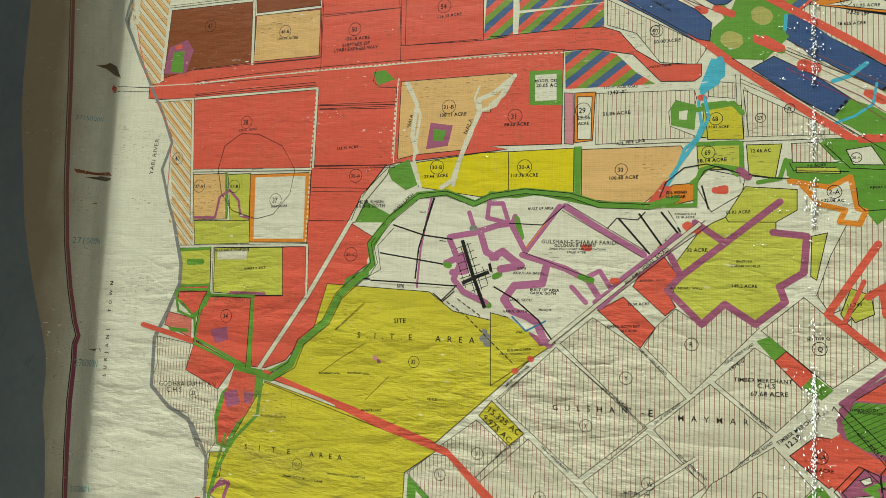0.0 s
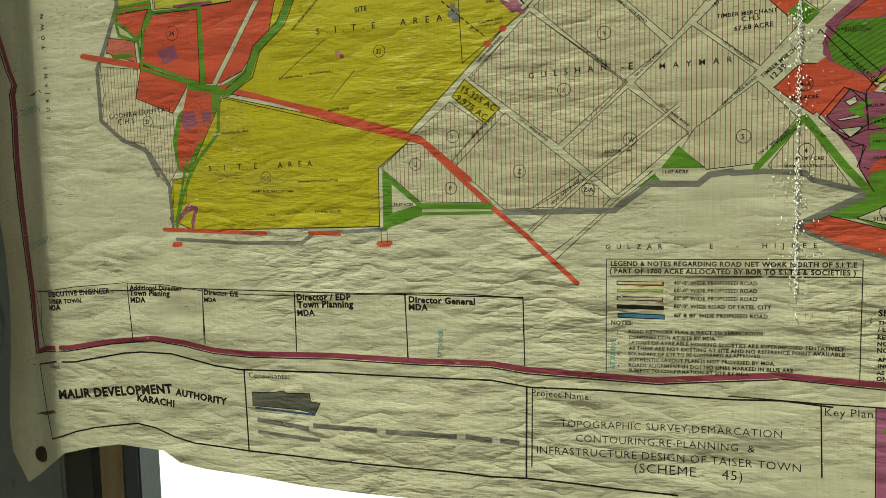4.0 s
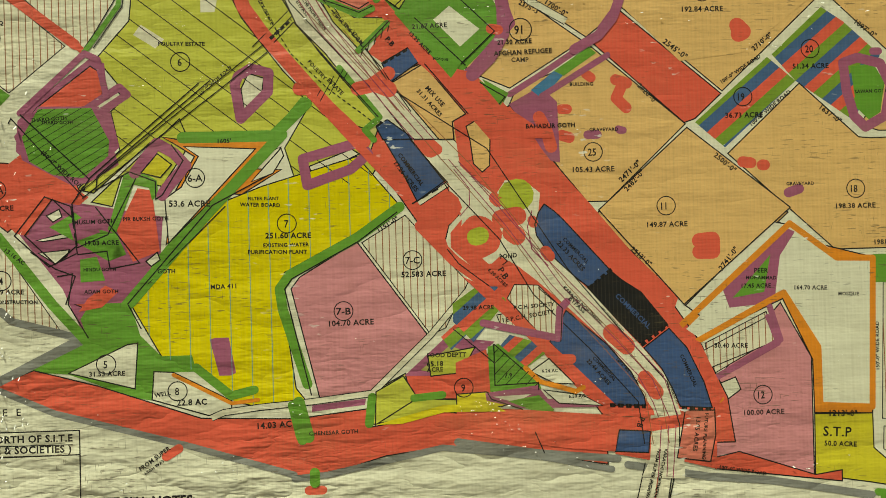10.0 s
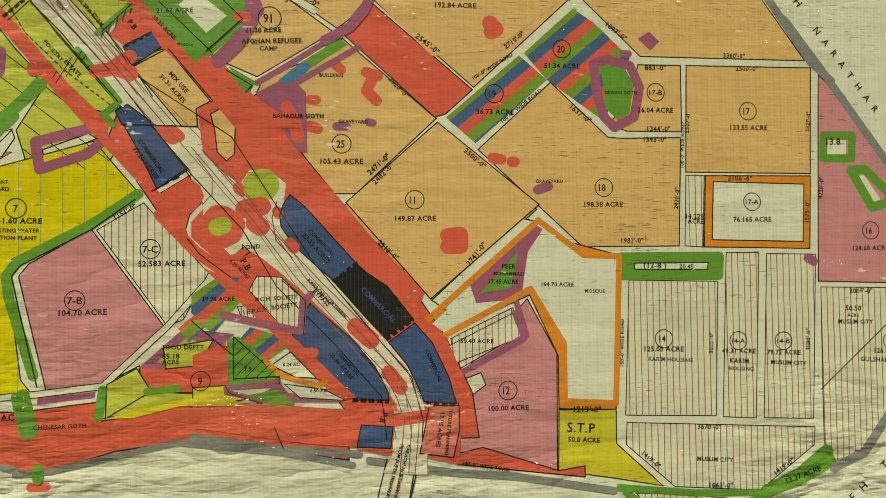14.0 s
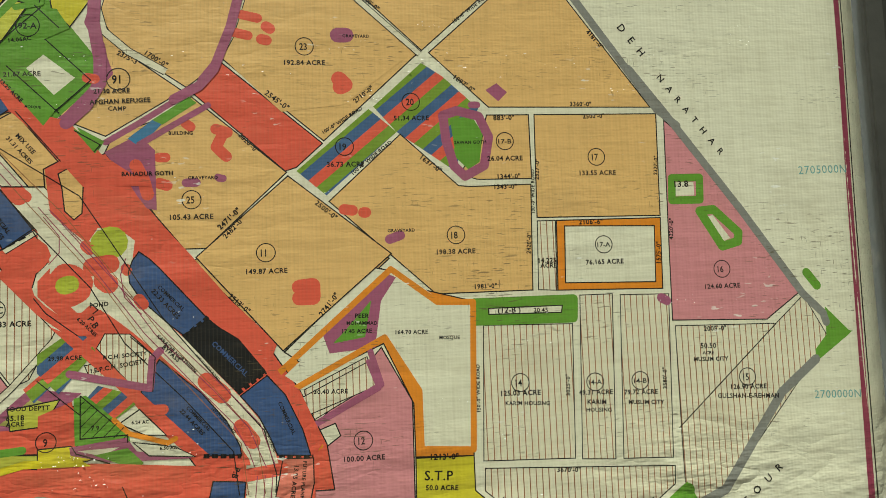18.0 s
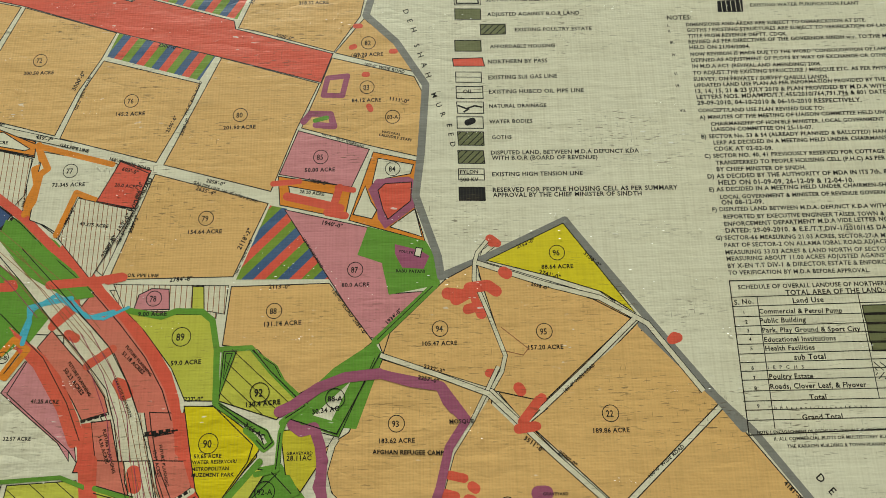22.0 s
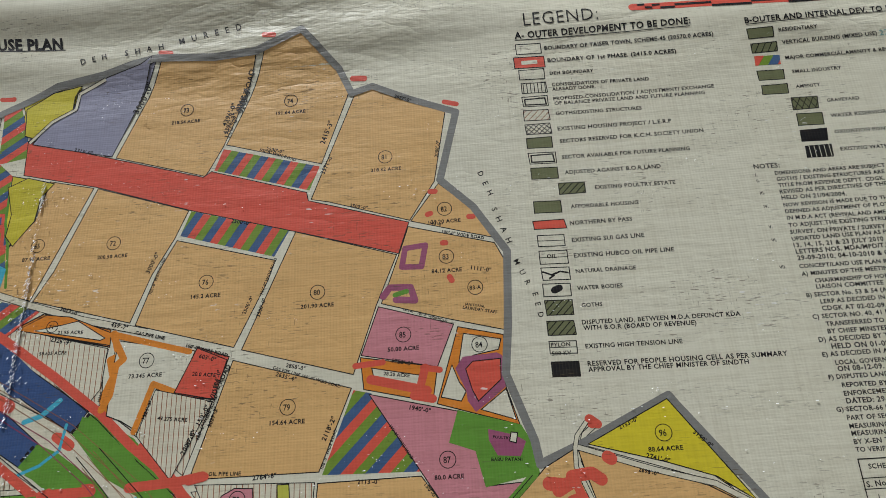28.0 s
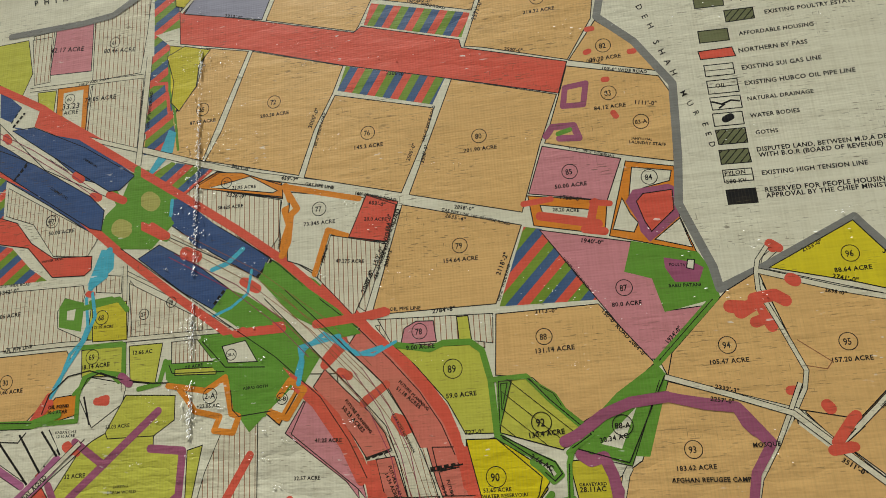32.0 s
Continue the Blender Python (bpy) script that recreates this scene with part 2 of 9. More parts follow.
BLUE_STEEL = plain_material("blue_grey_steel", (0.03, 0.04, 0.055), (0.06, 0.07, 0.09), 0.45, 8.0)
RUST = plain_material("rusty_nail_head", (0.03, 0.022, 0.016), (0.08, 0.055, 0.035), 0.6, 60.0, 0.3)
FLAKE_GLINT = plain_material("white_flakes_and_glints", (0.80, 0.80, 0.79), (0.88, 0.88, 0.87), 0.24, 40.0, 0.0, 0.2)
EARTH = plain_material("pale_ground", (0.21, 0.19, 0.155), (0.30, 0.27, 0.23), 0.9, 0.8)

# ---- the banner's shape: a slack cloth, bent back along its west edge, waving along its foot and top hem
STEP = 0.000014


def smooth(a, b, x):
    u = min(1.0, max(0.0, (x - a) / (b - a)))
    return u * u * (3 - 2 * u)


def relief(x, z):
    """How far the cloth lies behind the plane y = 0."""
    y = 0.003 * noise.noise(Vector((2.0 * x, 2.6 * z, 0.7)))
    foot = smooth(0.98, 0.76, z)
    y += foot * (0.006 * math.sin(9.0 * x + 1.3) + 0.001 * math.sin(21.0 * x))
    west = max(0.0, -0.85 - x)
    y += 0.45 * min(west, 0.06) - 0.2 * max(0.0, west - 0.07)
    hem = smooth(1.97, 2.10, z)
    y += hem * (0.004 * math.sin(11 * x) + 0.003 * math.sin(72 * z + 7 * noise.noise(Vector((2.2 * x, 1.5 * z, 4.0))) + 3 * x))
    y -= smooth(2.0, 2.19, z) * 0.024 * smooth(0.85, 0.25, x)
    y += 10.0 * max(0.0, x - 1.197) ** 2
    return y


def place(x, z, level):
    lift = 1 + 9 * max(smooth(1.95, 1.99, z), smooth(-0.83, -0.845, x)) + 2 * smooth(1.02, 0.98, z)
    pull = 1 + 0.055 * smooth(1.98, 2.16, z)  # the cloth is drawn out towards its top nails
    x, z = 0.72 + (x - 0.72) * pull, 1.575 + (z - 1.575) * pull
    return (x, relief(x, z) - level * STEP * lift, z)


wall_map = tagged(new("wall_map"), "large creased vinyl banner printed with a coloured town land use plan", "map")
wall_map.location = (0.16, 0.0, 0.76)
AT_FOOT = Matrix.Translation((-0.16, 0.0, -0.76))
scene.view_layers[0].update()


def hang(name, mesh, ink, parent=None, label=""):
    ob = new(name, mesh)
    if ink:
        mesh.materials.append(MAT[ink] if isinstance(ink, str) else ink)
    ob.parent = parent or wall_map
    if parent is None:
        ob.matrix_parent_inverse = AT_FOOT
    if label:
        ob["label"] = label
    return ob


def read(points):
    return [tuple(float(v) / 1000 for v in p.split(",")) for p in points.split()]


def inside(p, poly):
    x, z, hit = p[0], p[1], False
    for (x1, z1), (x2, z2) in zip(poly, poly[1:] + poly[:1]):
        if (z1 > z) != (z2 > z) and x < (x2 - x1) * (z - z1) / (z2 - z1) + x1:
            hit = not hit
    return hit


def fill(polys, level, pitch=0.0125):
    """A mesh over the union of closed outlines, laid on the cloth."""
    from mathutils.geometry import delaunay_2d_cdt
    verts, faces = [], []
    for poly in polys:
        if sum(a[0] * b[1] - b[0] * a[1] for a, b in zip(poly, poly[1:] + poly[:1])) < 0:
            poly = poly[::-1]
        n = len(verts)
        long = []
        for a, b in zip(poly, poly[1:] + poly[:1]):
            cuts = max(1, int(math.hypot(b[0] - a[0], b[1] - a[1]) / pitch))
            long += [(a[0] + (b[0] - a[0]) * i / cuts, a[1] + (b[1] - a[1]) * i / cuts) for i in range(cuts)]
        verts += long
        faces.append(list(range(n, len(verts))))
    xs, zs = [v[0] for v in verts], [v[1] for v in verts]
    for i in range(math.ceil(min(xs) / pitch), math.floor(max(xs) / pitch) + 1):
        for j in range(math.ceil(min(zs) / pitch), math.floor(max(zs) / pitch) + 1):
            p = (i * pitch, j * pitch)
            if any(inside(p, poly) for poly in polys):
                verts.append(p)
    out, _, tris, _, _, owners = delaunay_2d_cdt([Vector(v) for v in verts], [], faces, 1, 1e-6)
    tris = [t for t, own in zip(tris, owners) if own]
    mesh = bpy.data.meshes.new("print")
    mesh.from_pydata([place(v.x, v.y, level) for v in out], [], [list(t) for t in tris])
    mesh.polygons.foreach_set("use_smooth", [True] * len(mesh.polygons))
    return mesh


def strips(runs, width, level, pitch=0.0125, closed=False):
    """Mitred flat strips along runs of points."""
    verts, faces = [], []
    for run in runs:
        pts = []
        loop = list(run) + ([run[0]] if closed else [])
        for a, b in zip(loop, loop[1:]):
            cuts = max(1, int(math.hypot(b[0] - a[0], b[1] - a[1]) / pitch))
            pts += [(a[0] + (b[0] - a[0]) * i / cuts, a[1] + (b[1] - a[1]) * i / cuts) for i in range(cuts)]
        pts.append(loop[-1])
        n, last = len(verts), len(pts) - 1
        for i, p in enumerate(pts):
            before = pts[i - 1] if i else (pts[-2] if closed else None)
            after = pts[i + 1] if i < last else (pts[1] if closed else None)
            d1 = Vector((p[0] - before[0], p[1] - before[1])).normalized() if before else None
            d2 = Vector((after[0] - p[0], after[1] - p[1])).normalized() if after else None
            d1, d2 = d1 or d2, d2 or d1
            t = (d1 + d2)
            t = t.normalized() if t.length > 0.2 else d1
            side = Vector((-t.y, t.x)) * (0.5 * width / max(0.5, t.dot(d1)))
            verts += [place(p[0] + side.x, p[1] + side.y, level), place(p[0] - side.x, p[1] - side.y, level)]
        faces += [(n + 2 * i + 1, n + 2 * i + 3, n + 2 * i + 2, n + 2 * i) for i in range(last)]
    mesh = bpy.data.meshes.new("lines")
    mesh.from_pydata(verts, [], faces)
    mesh.polygons.foreach_set("use_smooth", [True] * len(faces))
    return mesh


def rounded(poly, r):
    """The outline with its corners cut round."""
    out = []
    for a, b, c in zip(poly[-1:] + poly[:-1], poly, poly[1:] + poly[:1]):
        va, vc = Vector(a) - Vector(b), Vector(c) - Vector(b)
        k = min(r, 0.4 * va.length, 0.4 * vc.length)
        p, q = Vector(b) + va.normalized() * k, Vector(b) + vc.normalized() * k
        for i in range(5):
            u = i / 4
            s = (1 - u) ** 2 * p + 2 * u * (1 - u) * Vector(b) + u * u * q
            out.append((s.x, s.y))
    return out


LAID = []


def crosses(a, b, c, d):
    def side(p, q, r):
        return (q[0] - p[0]) * (r[1] - p[1]) - (q[1] - p[1]) * (r[0] - p[0])
    return side(a, b, c) * side(a, b, d) < 0 and side(c, d, a) * side(c, d, b) < 0


def overlap(p, q):
    if any(inside(v, q) for v in p) or any(inside(v, p) for v in q):
        return True
    return any(crosses(a, b, c, d) for a, b in zip(p, p[1:] + p[:1]) for c, d in zip(q, q[1:] + q[:1]))


def next_level(pts, kind="area", low=1, need=1):
    """The first free layer of print over all that an outline covers."""
    xs, zs = [p[0] for p in pts], [p[1] for p in pts]
    box = (min(xs), max(xs), min(zs), max(zs))
    level = low
    for k, b, poly, top in LAID:
        if top >= level and b[0] < box[1] and b[1] > box[0] and b[2] < box[3] and b[3] > box[2] and overlap(pts, poly):
            level = top + 1
    LAID.append((kind, box, pts, level + need - 1))
    return level


def area(name, ink, points, extra=0, edge=True, soft=0.0):
    pts = read(points)
    if soft:
        pts = rounded(pts, soft)
    level = next_level(pts)
    ob = hang(name, fill([pts], level), ink)
    if edge and ink not in ("green", "purple") and extra < 5:
        hang("outline", strips([pts], 0.0010, level + 0.5, closed=True), "ink", ob)
    return ob


def stroke(name, ink, width, points, closed=False):
    """A broad felt-pen line with round ends."""
    pts, r = read(points), width / 2000
    loop = pts + (pts[:1] if closed else [])
    polys = []
    for a, b in zip(loop, loop[1:]):
        d = Vector((b[0] - a[0], b[1] - a[1]))
        if d.length < 1e-6:
            continue
        s = Vector((-d.y, d.x)).normalized() * r
        polys.append([(a[0] - s.x, a[1] - s.y), (b[0] - s.x, b[1] - s.y), (b[0] + s.x, b[1] + s.y), (a[0] + s.x, a[1] + s.y)])
    for p in pts:
        polys.append([(p[0] + r * math.cos(k * math.pi / 6 + 0.1), p[1] + r * math.sin(k * math.pi / 6 + 0.1)) for k in range(12)])
    hull = [(p[0] + r * math.cos(k * 1.5708), p[1] + r * math.sin(k * 1.5708)) for p in pts[:1] for k in range(4)]
    wide = [(p[0], p[1] - r) for p in loop] + [(p[0] + 0.0001, p[1] + r) for p in loop[::-1]]
    return hang(name, fill(polys, next_level(wide if len(loop) > 1 else hull, "stroke")), ink)


def rule(width, points, ink="ink", level=27, closed=False, name="line"):
    pts = read(points)
    xs, zs = [p[0] for p in pts], [p[1] for p in pts]
    level = over(min(xs), max(xs), min(zs), max(zs))
    return hang(name, strips([pts], width / 1000, level, closed=closed), ink)


def dashes(width, points, dash=6.0, gap=3.0, ink="ink"):
    """A broken line."""
    runs, pts = [], read(points)
    for a, b in zip(pts, pts[1:]):
        d, u = math.hypot(b[0] - a[0], b[1] - a[1]), 0.0
        while u < d:
            v = min(d, u + dash / 1000)
            runs.append([(a[0] + (b[0] - a[0]) * k / d, a[1] + (b[1] - a[1]) * k / d) for k in (u, v)])
            u = v + gap / 1000
    xs, zs = [p[0] for p in pts], [p[1] for p in pts]
    ob = hang("broken_line", strips(runs, width / 1000, over(min(xs), max(xs), min(zs), max(zs))), ink)
    ob["kind"] = "stuff"
    return ob


def road(width, points, line=0.7):
    pts = read(points)
    edges = []
    for s in (-1, 1):
        run = []
        for i, p in enumerate(pts):
            a, b = pts[max(0, i - 1)], pts[min(len(pts) - 1, i + 1)]
            d1 = Vector((p[0] - a[0], p[1] - a[1])) if i else Vector((b[0] - p[0], b[1] - p[1]))
            d2 = Vector((b[0] - p[0], b[1] - p[1])) if i < len(pts) - 1 else d1
            d1, d2 = d1.normalized(), d2.normalized()
            t = (d1 + d2).normalized()
            k = 0.5 * width / 1000 / max(0.5, t.dot(d1))
            run.append((p[0] - s * t.y * k, p[1] + s * t.x * k))
        edges.append(run)
    level = next_level(edges[0] + edges[1][::-1], "road", need=2)
    ob = hang("road", strips([pts], width / 1000, level), "offwhite")
    hang("road_edge", strips(edges, line / 1000, level + 1), "ink", ob)
    return ob


def cut(poly, nx, nz, c):
    """The part of an outline where nx * x + nz * z <= c."""
    out = []
    for a, b in zip(poly, poly[1:] + poly[:1]):
        da, db = nx * a[0] + nz * a[1] - c, nx * b[0] + nz * b[1] - c
        if da <= 0:
            out.append(a)
        if da * db < 0:
            u = da / (da - db)
            out.append((a[0] + u * (b[0] - a[0]), a[1] + u * (b[1] - a[1])))
    return out


def banded(name, angle, points, width=8.5, inks=("red", "bandblue", "bandgreen"), level=1):
    pts, w = read(points), width / 1000
    level = next_level(pts, need=2)
    ob = hang(name, fill([pts], level), inks[-1], None, "sector in diagonal %s bands" % " and ".join(inks))
    nx, nz = -math.sin(radians(angle)), math.cos(radians(angle))
    at = [nx * x + nz * z for x, z in pts]
    for i in range(math.floor(min(at) / w), math.ceil(max(at) / w)):
        if i % len(inks) == len(inks) - 1:
            continue
        band = cut(cut(pts, nx, nz, (i + 1) * w), -nx, -nz, -i * w)
        if len(band) > 2:
            hang("band", fill([band], level + 1), inks[i % len(inks)], ob)
    return ob


def crossings(pts, nx, nz, c):
    """The stretches of the line nx * x + nz * z = c inside an outline."""
    tx, tz, hits = -nz, nx, []
    for a, b in zip(pts, pts[1:] + pts[:1]):
        da, db = nx * a[0] + nz * a[1] - c, nx * b[0] + nz * b[1] - c
        if (da < 0) != (db < 0):
            u = da / (da - db)
            p = (a[0] + u * (b[0] - a[0]), a[1] + u * (b[1] - a[1]))
            hits.append((tx * p[0] + tz * p[1], p))
    hits.sort()
    return [(p[1], q[1]) for p, q in zip(hits[::2], hits[1::2])]


def hatch(parent, points, angle, pitch, width, ink, level=0):
    pts = read(points)
    level = level or next_level(pts, "hatch")
    nx, nz = -math.sin(radians(angle)), math.cos(radians(angle))
    at = [nx * x + nz * z for x, z in pts]
    runs, c = [], min(at) + pitch / 2000
    while c < max(at):
        runs += [s for s in crossings(pts, nx, nz, c) if math.hypot(s[0][0] - s[1][0], s[0][1] - s[1][1]) > 0.002]
        c += pitch / 1000
    if runs:
        hang("hatching", strips(runs, width / 1000, level), ink, parent)["kind"] = "stuff"


def ruled(name, points, pitch=5.4, ink="sepia", angle=90, base="offwhite"):
    level = next_level(read(points), need=2)
    ob = hang(name, fill([read(points)], level), base, None, "off-white sector ruled with thin upright brown lines")
    hatch(ob, points, angle, pitch, 0.75, ink, level + 0.6)
    hang("outline", strips([read(points)], 0.0008, level + 1, closed=True), "ink", ob)
    return ob


def letters(text, gap=1.0, weight=0.01):
    """The glyphs of a line of print as flat faces: points, faces and the line's width at size 1."""
    curve = bpy.data.curves.new("type", "FONT")
    curve.body, curve.size, curve.resolution_u, curve.fill_mode = text, 1.0, 2, "FRONT"
    curve.space_character, curve.offset = gap, weight
    ob = bpy.data.objects.new("type", curve)
    mesh = bpy.data.meshes.new_from_object(ob)
    v = [(p.co.x, p.co.y) for p in mesh.vertices]
    f = [list(p.vertices) for p in mesh.polygons]
    bpy.data.objects.remove(ob), bpy.data.curves.remove(curve), bpy.data.meshes.remove(mesh)
    xs = [p[0] for p in v] or [0, 1]
    return v, f, min(xs), max(xs)


def typeset(text, start, along, width, height, level, slant=0.0, gap=1.0, weight=0.01):
    v, f, low, high = letters(text, gap, weight)
    sx = width / max(1e-6, high - low) if len(text) > 2 else width / (0.6 * len(text))
    if set(text) <= set("IVX."):
        sx = 0.0044
    sz = height / 0.73 if height else sx
    across = (-along[1], along[0])
    pts = [((x - low) * sx + slant * y * sz, y * sz) for x, y in v]
    return [place(start[0] + a * along[0] + b * across[0], start[1] + a * along[1] + b * across[1], level) for a, b in pts], f


def over(x0, x1, z0, z1):
    """The layer above all print within a box."""
    rect, level = [(x0, z0), (x1, z0), (x1, z1), (x0, z1)], 1
    for k, q, poly, top in LAID:
        if top > level and q[0] < x1 and q[1] > x0 and q[2] < z1 and q[3] > z0 and overlap(rect, poly):
            level = top
    return level + 2


def write(text, points, name="lettering", ink="ink", weight=None, gap=1.08, height=0):
    """A line of print that runs from the first point to the second; height: of its capitals, in millimetres."""
    a, b = read(points)
    d = Vector((b[0] - a[0], b[1] - a[1]))
    level = over(min(a[0], b[0]) - 0.003, max(a[0], b[0]) + 0.003, min(a[1], b[1]) - 0.002, max(a[1], b[1]) + 0.006)
    if weight is None:
        size = d.length / (0.62 * len(text) * gap)
        weight = 0.03 * min(1.0, max(0.0, (0.009 - size) / 0.004))
    verts, faces = typeset(text, a, d.normalized(), d.length, height / 1000, level, gap=gap, weight=weight)
    mesh = bpy.data.meshes.new(name)
    mesh.from_pydata(verts, [], faces)
    ob = hang(name, mesh, ink)
    ob["kind"] = "stuff"
    return ob


def number(text, points, radius=9.0, ink="ink"):
    (x, z), = read(points)
    r = radius / 1000
    level = over(x - r, x + r, z - r, z + r)
    ring = strips([[(x + r * math.cos(k * math.pi / 14), z + r * math.sin(k * math.pi / 14)) for k in range(28)]], 0.0008, level, closed=True)
    ob = hang("sector_number", ring, ink)
    w = r * (0.55 * len(text) if len(text) < 3 else 1.55)
    h = min(r * 0.85, w / len(text) * 1.45)
    verts, faces = typeset(text, (x - w / 2, z - h / 2), (1.0, 0.0), w, h, level, weight=0.018)
    mesh = bpy.data.meshes.new("numeral")
    mesh.from_pydata(verts, [], faces)
    hang("numeral", mesh, ink, ob)
    return ob


# ---- structure: painted steel surround with an open bay behind the banner
def box(bm, x0, x1, y0, y1, z0, z1, bevel=0.0):
    made = bmesh.ops.create_cube(bm, size=1.0, matrix=Matrix.Translation(((x0 + x1) / 2, (y0 + y1) / 2, (z0 + z1) / 2)) @ Matrix.Diagonal((x1 - x0, y1 - y0, z1 - z0, 1)))
    if bevel:
        edges = {e for v in made["verts"] for e in v.link_edges}
        bmesh.ops.bevel(bm, geom=list(edges), offset=bevel, segments=2, affect="EDGES")


def solid(name, bm, material, parent=None, label=""):
    mesh = bpy.data.meshes.new(name)
    bm.to_mesh(mesh)
    bm.free()
    mesh.materials.append(material)
    ob = new(name, mesh)
    ob.parent = parent
    if label:
        ob["label"] = label
    return ob


bm = bmesh.new()
box(bm, -60, 60, -60, 60, -0.2, 0.0)
tagged(solid("ground", bm, EARTH), "pale dusty sunlit ground round the board", "ground", kind="structure")
# emissive white that stands in for the blown-out brightness behind the board
GLARE = bpy.data.materials.new("glowing_white")
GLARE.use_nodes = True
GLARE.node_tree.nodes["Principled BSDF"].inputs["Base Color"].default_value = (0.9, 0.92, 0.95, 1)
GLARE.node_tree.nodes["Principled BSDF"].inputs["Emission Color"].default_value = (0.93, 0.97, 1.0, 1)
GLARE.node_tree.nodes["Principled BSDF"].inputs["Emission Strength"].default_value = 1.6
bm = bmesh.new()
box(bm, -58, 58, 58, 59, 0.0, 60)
tagged(solid("backdrop", bm, GLARE), "glowing white slab standing in for the bright sky behind the board", "sky", kind="structure")
# near glowing panel, added so that the gap under the foot shows white
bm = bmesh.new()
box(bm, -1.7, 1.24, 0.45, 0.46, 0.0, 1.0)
tagged(solid("backdrop", bm, GLARE), "glowing white panel standing in for the bright yard behind the board", "backdrop", kind="structure")
bm = bmesh.new()
box(bm, -3.0, -0.916, 0.062, 0.12, 0.0, 3.2, 0.004)
tagged(solid("wall_west", bm, STEEL), "scuffed grey painted steel panel beside the banner", "wall", kind="structure")
# added out of view: casts the shadow edge on the west margin
bm = bmesh.new()
box(bm, -1.45, -1.25, -0.48, 0.06, 0.0, 3.2, 0.004)
tagged(solid("shade_wall_west", bm, STEEL), "unseen grey wall added beside the bay to keep light off the banner", "wall", kind="structure")
# jamb and panel take the darkened steel in place of cast shade
bm = bmesh.new()
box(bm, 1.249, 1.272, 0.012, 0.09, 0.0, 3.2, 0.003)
tagged(solid("wall_east", bm, STEEL_DIMMED), "grey steel jamb behind the banner's edge, coloured dark for the shade there", "wall", kind="structure")
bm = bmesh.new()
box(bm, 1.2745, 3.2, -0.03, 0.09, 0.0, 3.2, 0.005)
tagged(solid("wall_south", bm, STEEL_DIMMED), "grey painted steel panel beside the banner, coloured dark for the shade on it", "wall", kind="structure")

# added out of view: cuts the skylight at the east edge
bm = bmesh.new()
box(bm, 1.40, 1.60, -0.42, -0.032, 0.0, 3.2, 0.005)
tagged(solid("shade_wall_east", bm, STEEL), "unseen grey wall added beside the bay to keep light off the banner", "wall", kind="structure")

post = tagged(new("door_post"), "painted steel post with a wooden batten behind the banner", "post")
for name, x0, x1, y0, y1, material, label in (
        ("steel_flange", -0.914, -0.858, 0.066, 0.11, STEEL_DIMMED, "grey steel flange in the same darkened colour"),
        ("rubber_strip", -0.857, -0.832, 0.06, 0.10, DARK, "dark rubber strip"),
        ("batten", -0.831, -0.789, 0.048, 0.09, WOOD, "bare weathered wooden batten"),
        ("steel_edge", -0.788, -0.758, 0.05, 0.10, BLUE_STEEL, "blue-grey steel edge")):
    bm = bmesh.new()
    box(bm, x0, x1, y0, y1, 0.0, 3.2, 0.003)
    solid(name, bm, material, post, label)


def nail(x, z, r, label):
    """A domed nail head on the cloth."""
    bm = bmesh.new()
    made = bmesh.ops.create_uvsphere(bm, u_segments=24, v_segments=12, radius=r)
    for v in made["verts"]:
        v.co.y *= 0.35
        v.co += 0.0006 * noise.noise_vector(v.co * 300)
    bmesh.ops.translate(bm, vec=(x, relief(x, z) - 0.002, z), verts=bm.verts)
    for f in bm.faces:
        f.smooth = True
    return tagged(solid("nail_head", bm, RUST), label, "nail", "nails that hold the banner")


nail(-0.911, 0.721, 0.0125, "rusty brown round nail head through the banner's corner")
nail(1.215, 2.148, 0.0135, "dark round nail head through the banner's corner")

bm = bmesh.new()
for i in range(40):
    a = i / 39
    x, z = 1.227 + 0.045 * a + 0.004 * math.sin(9 * a), 2.160 - 0.06 * a * a + 0.012 * math.sin(7 * a)
    m = Matrix.Translation((x, -0.012 - 0.004 * math.sin(5 * a), z))
    bmesh.ops.create_icosphere(bm, subdivisions=1, radius=0.0045 - 0.002 * a, matrix=m)
tagged(solid("tie_wire", bm, DARK), "dark twisted tie wire at the banner's corner", "wire")

# ---- the cloth itself
RIM = "-1062,2155 -1060,1900 -1060,1862 -1061,1724 -1057,1647 -1047,1581 -1035,1487 -1018,1413 -1000,1348 -985,1302 -974,1262 -970,1228 -971,1173 -961,1115 -954,1040 -952,961 -954,880 -960,766 -958,726 -937,675 -902,700 -847,735 -806,745 -752,754 -677,750 -650,734 -610,728 -534,725 -461,721 0,716 600,720 1244,722 1247,1500 1246,2060 1226,2120 1171,2136 1082,2144 943,2143 679,2143 485,2154 298,2158 0,2165"
bm_pts = [tuple(float(v) / 1000 for v in p.split(",")) for p in RIM.split()]
hang("sheet", fill([bm_pts], 0, 0.01), "white", None, "white vinyl cloth, creased, grimy and curled at its edges")

# ==== what is printed on it

# ---- under the lots
ruled("sector", "-191,1221 -74,1124 -139,1085 -166,1089 -255,1169")

# ---- north east sectors
area("sector", "red", "121,1963 223,1931 332,1897 341,1903 448,1868 450,1858 557,1824 545,1790 435,1824 321,1858 211,1896 123,1919")
area("sector", "lilac", "122,1964 127,1976 163,2001 188,2021 225,2027 274,2045 250,2000 221,1933")
area("sector", "yellow", "110,1979 112,2001 109,2012 152,2024 181,2027 173,2007 146,1996 122,1977")
area("sector", "tan", "280,2044 343,2040 393,2044 353,1934 338,1904 334,1898 229,1931 254,1992")
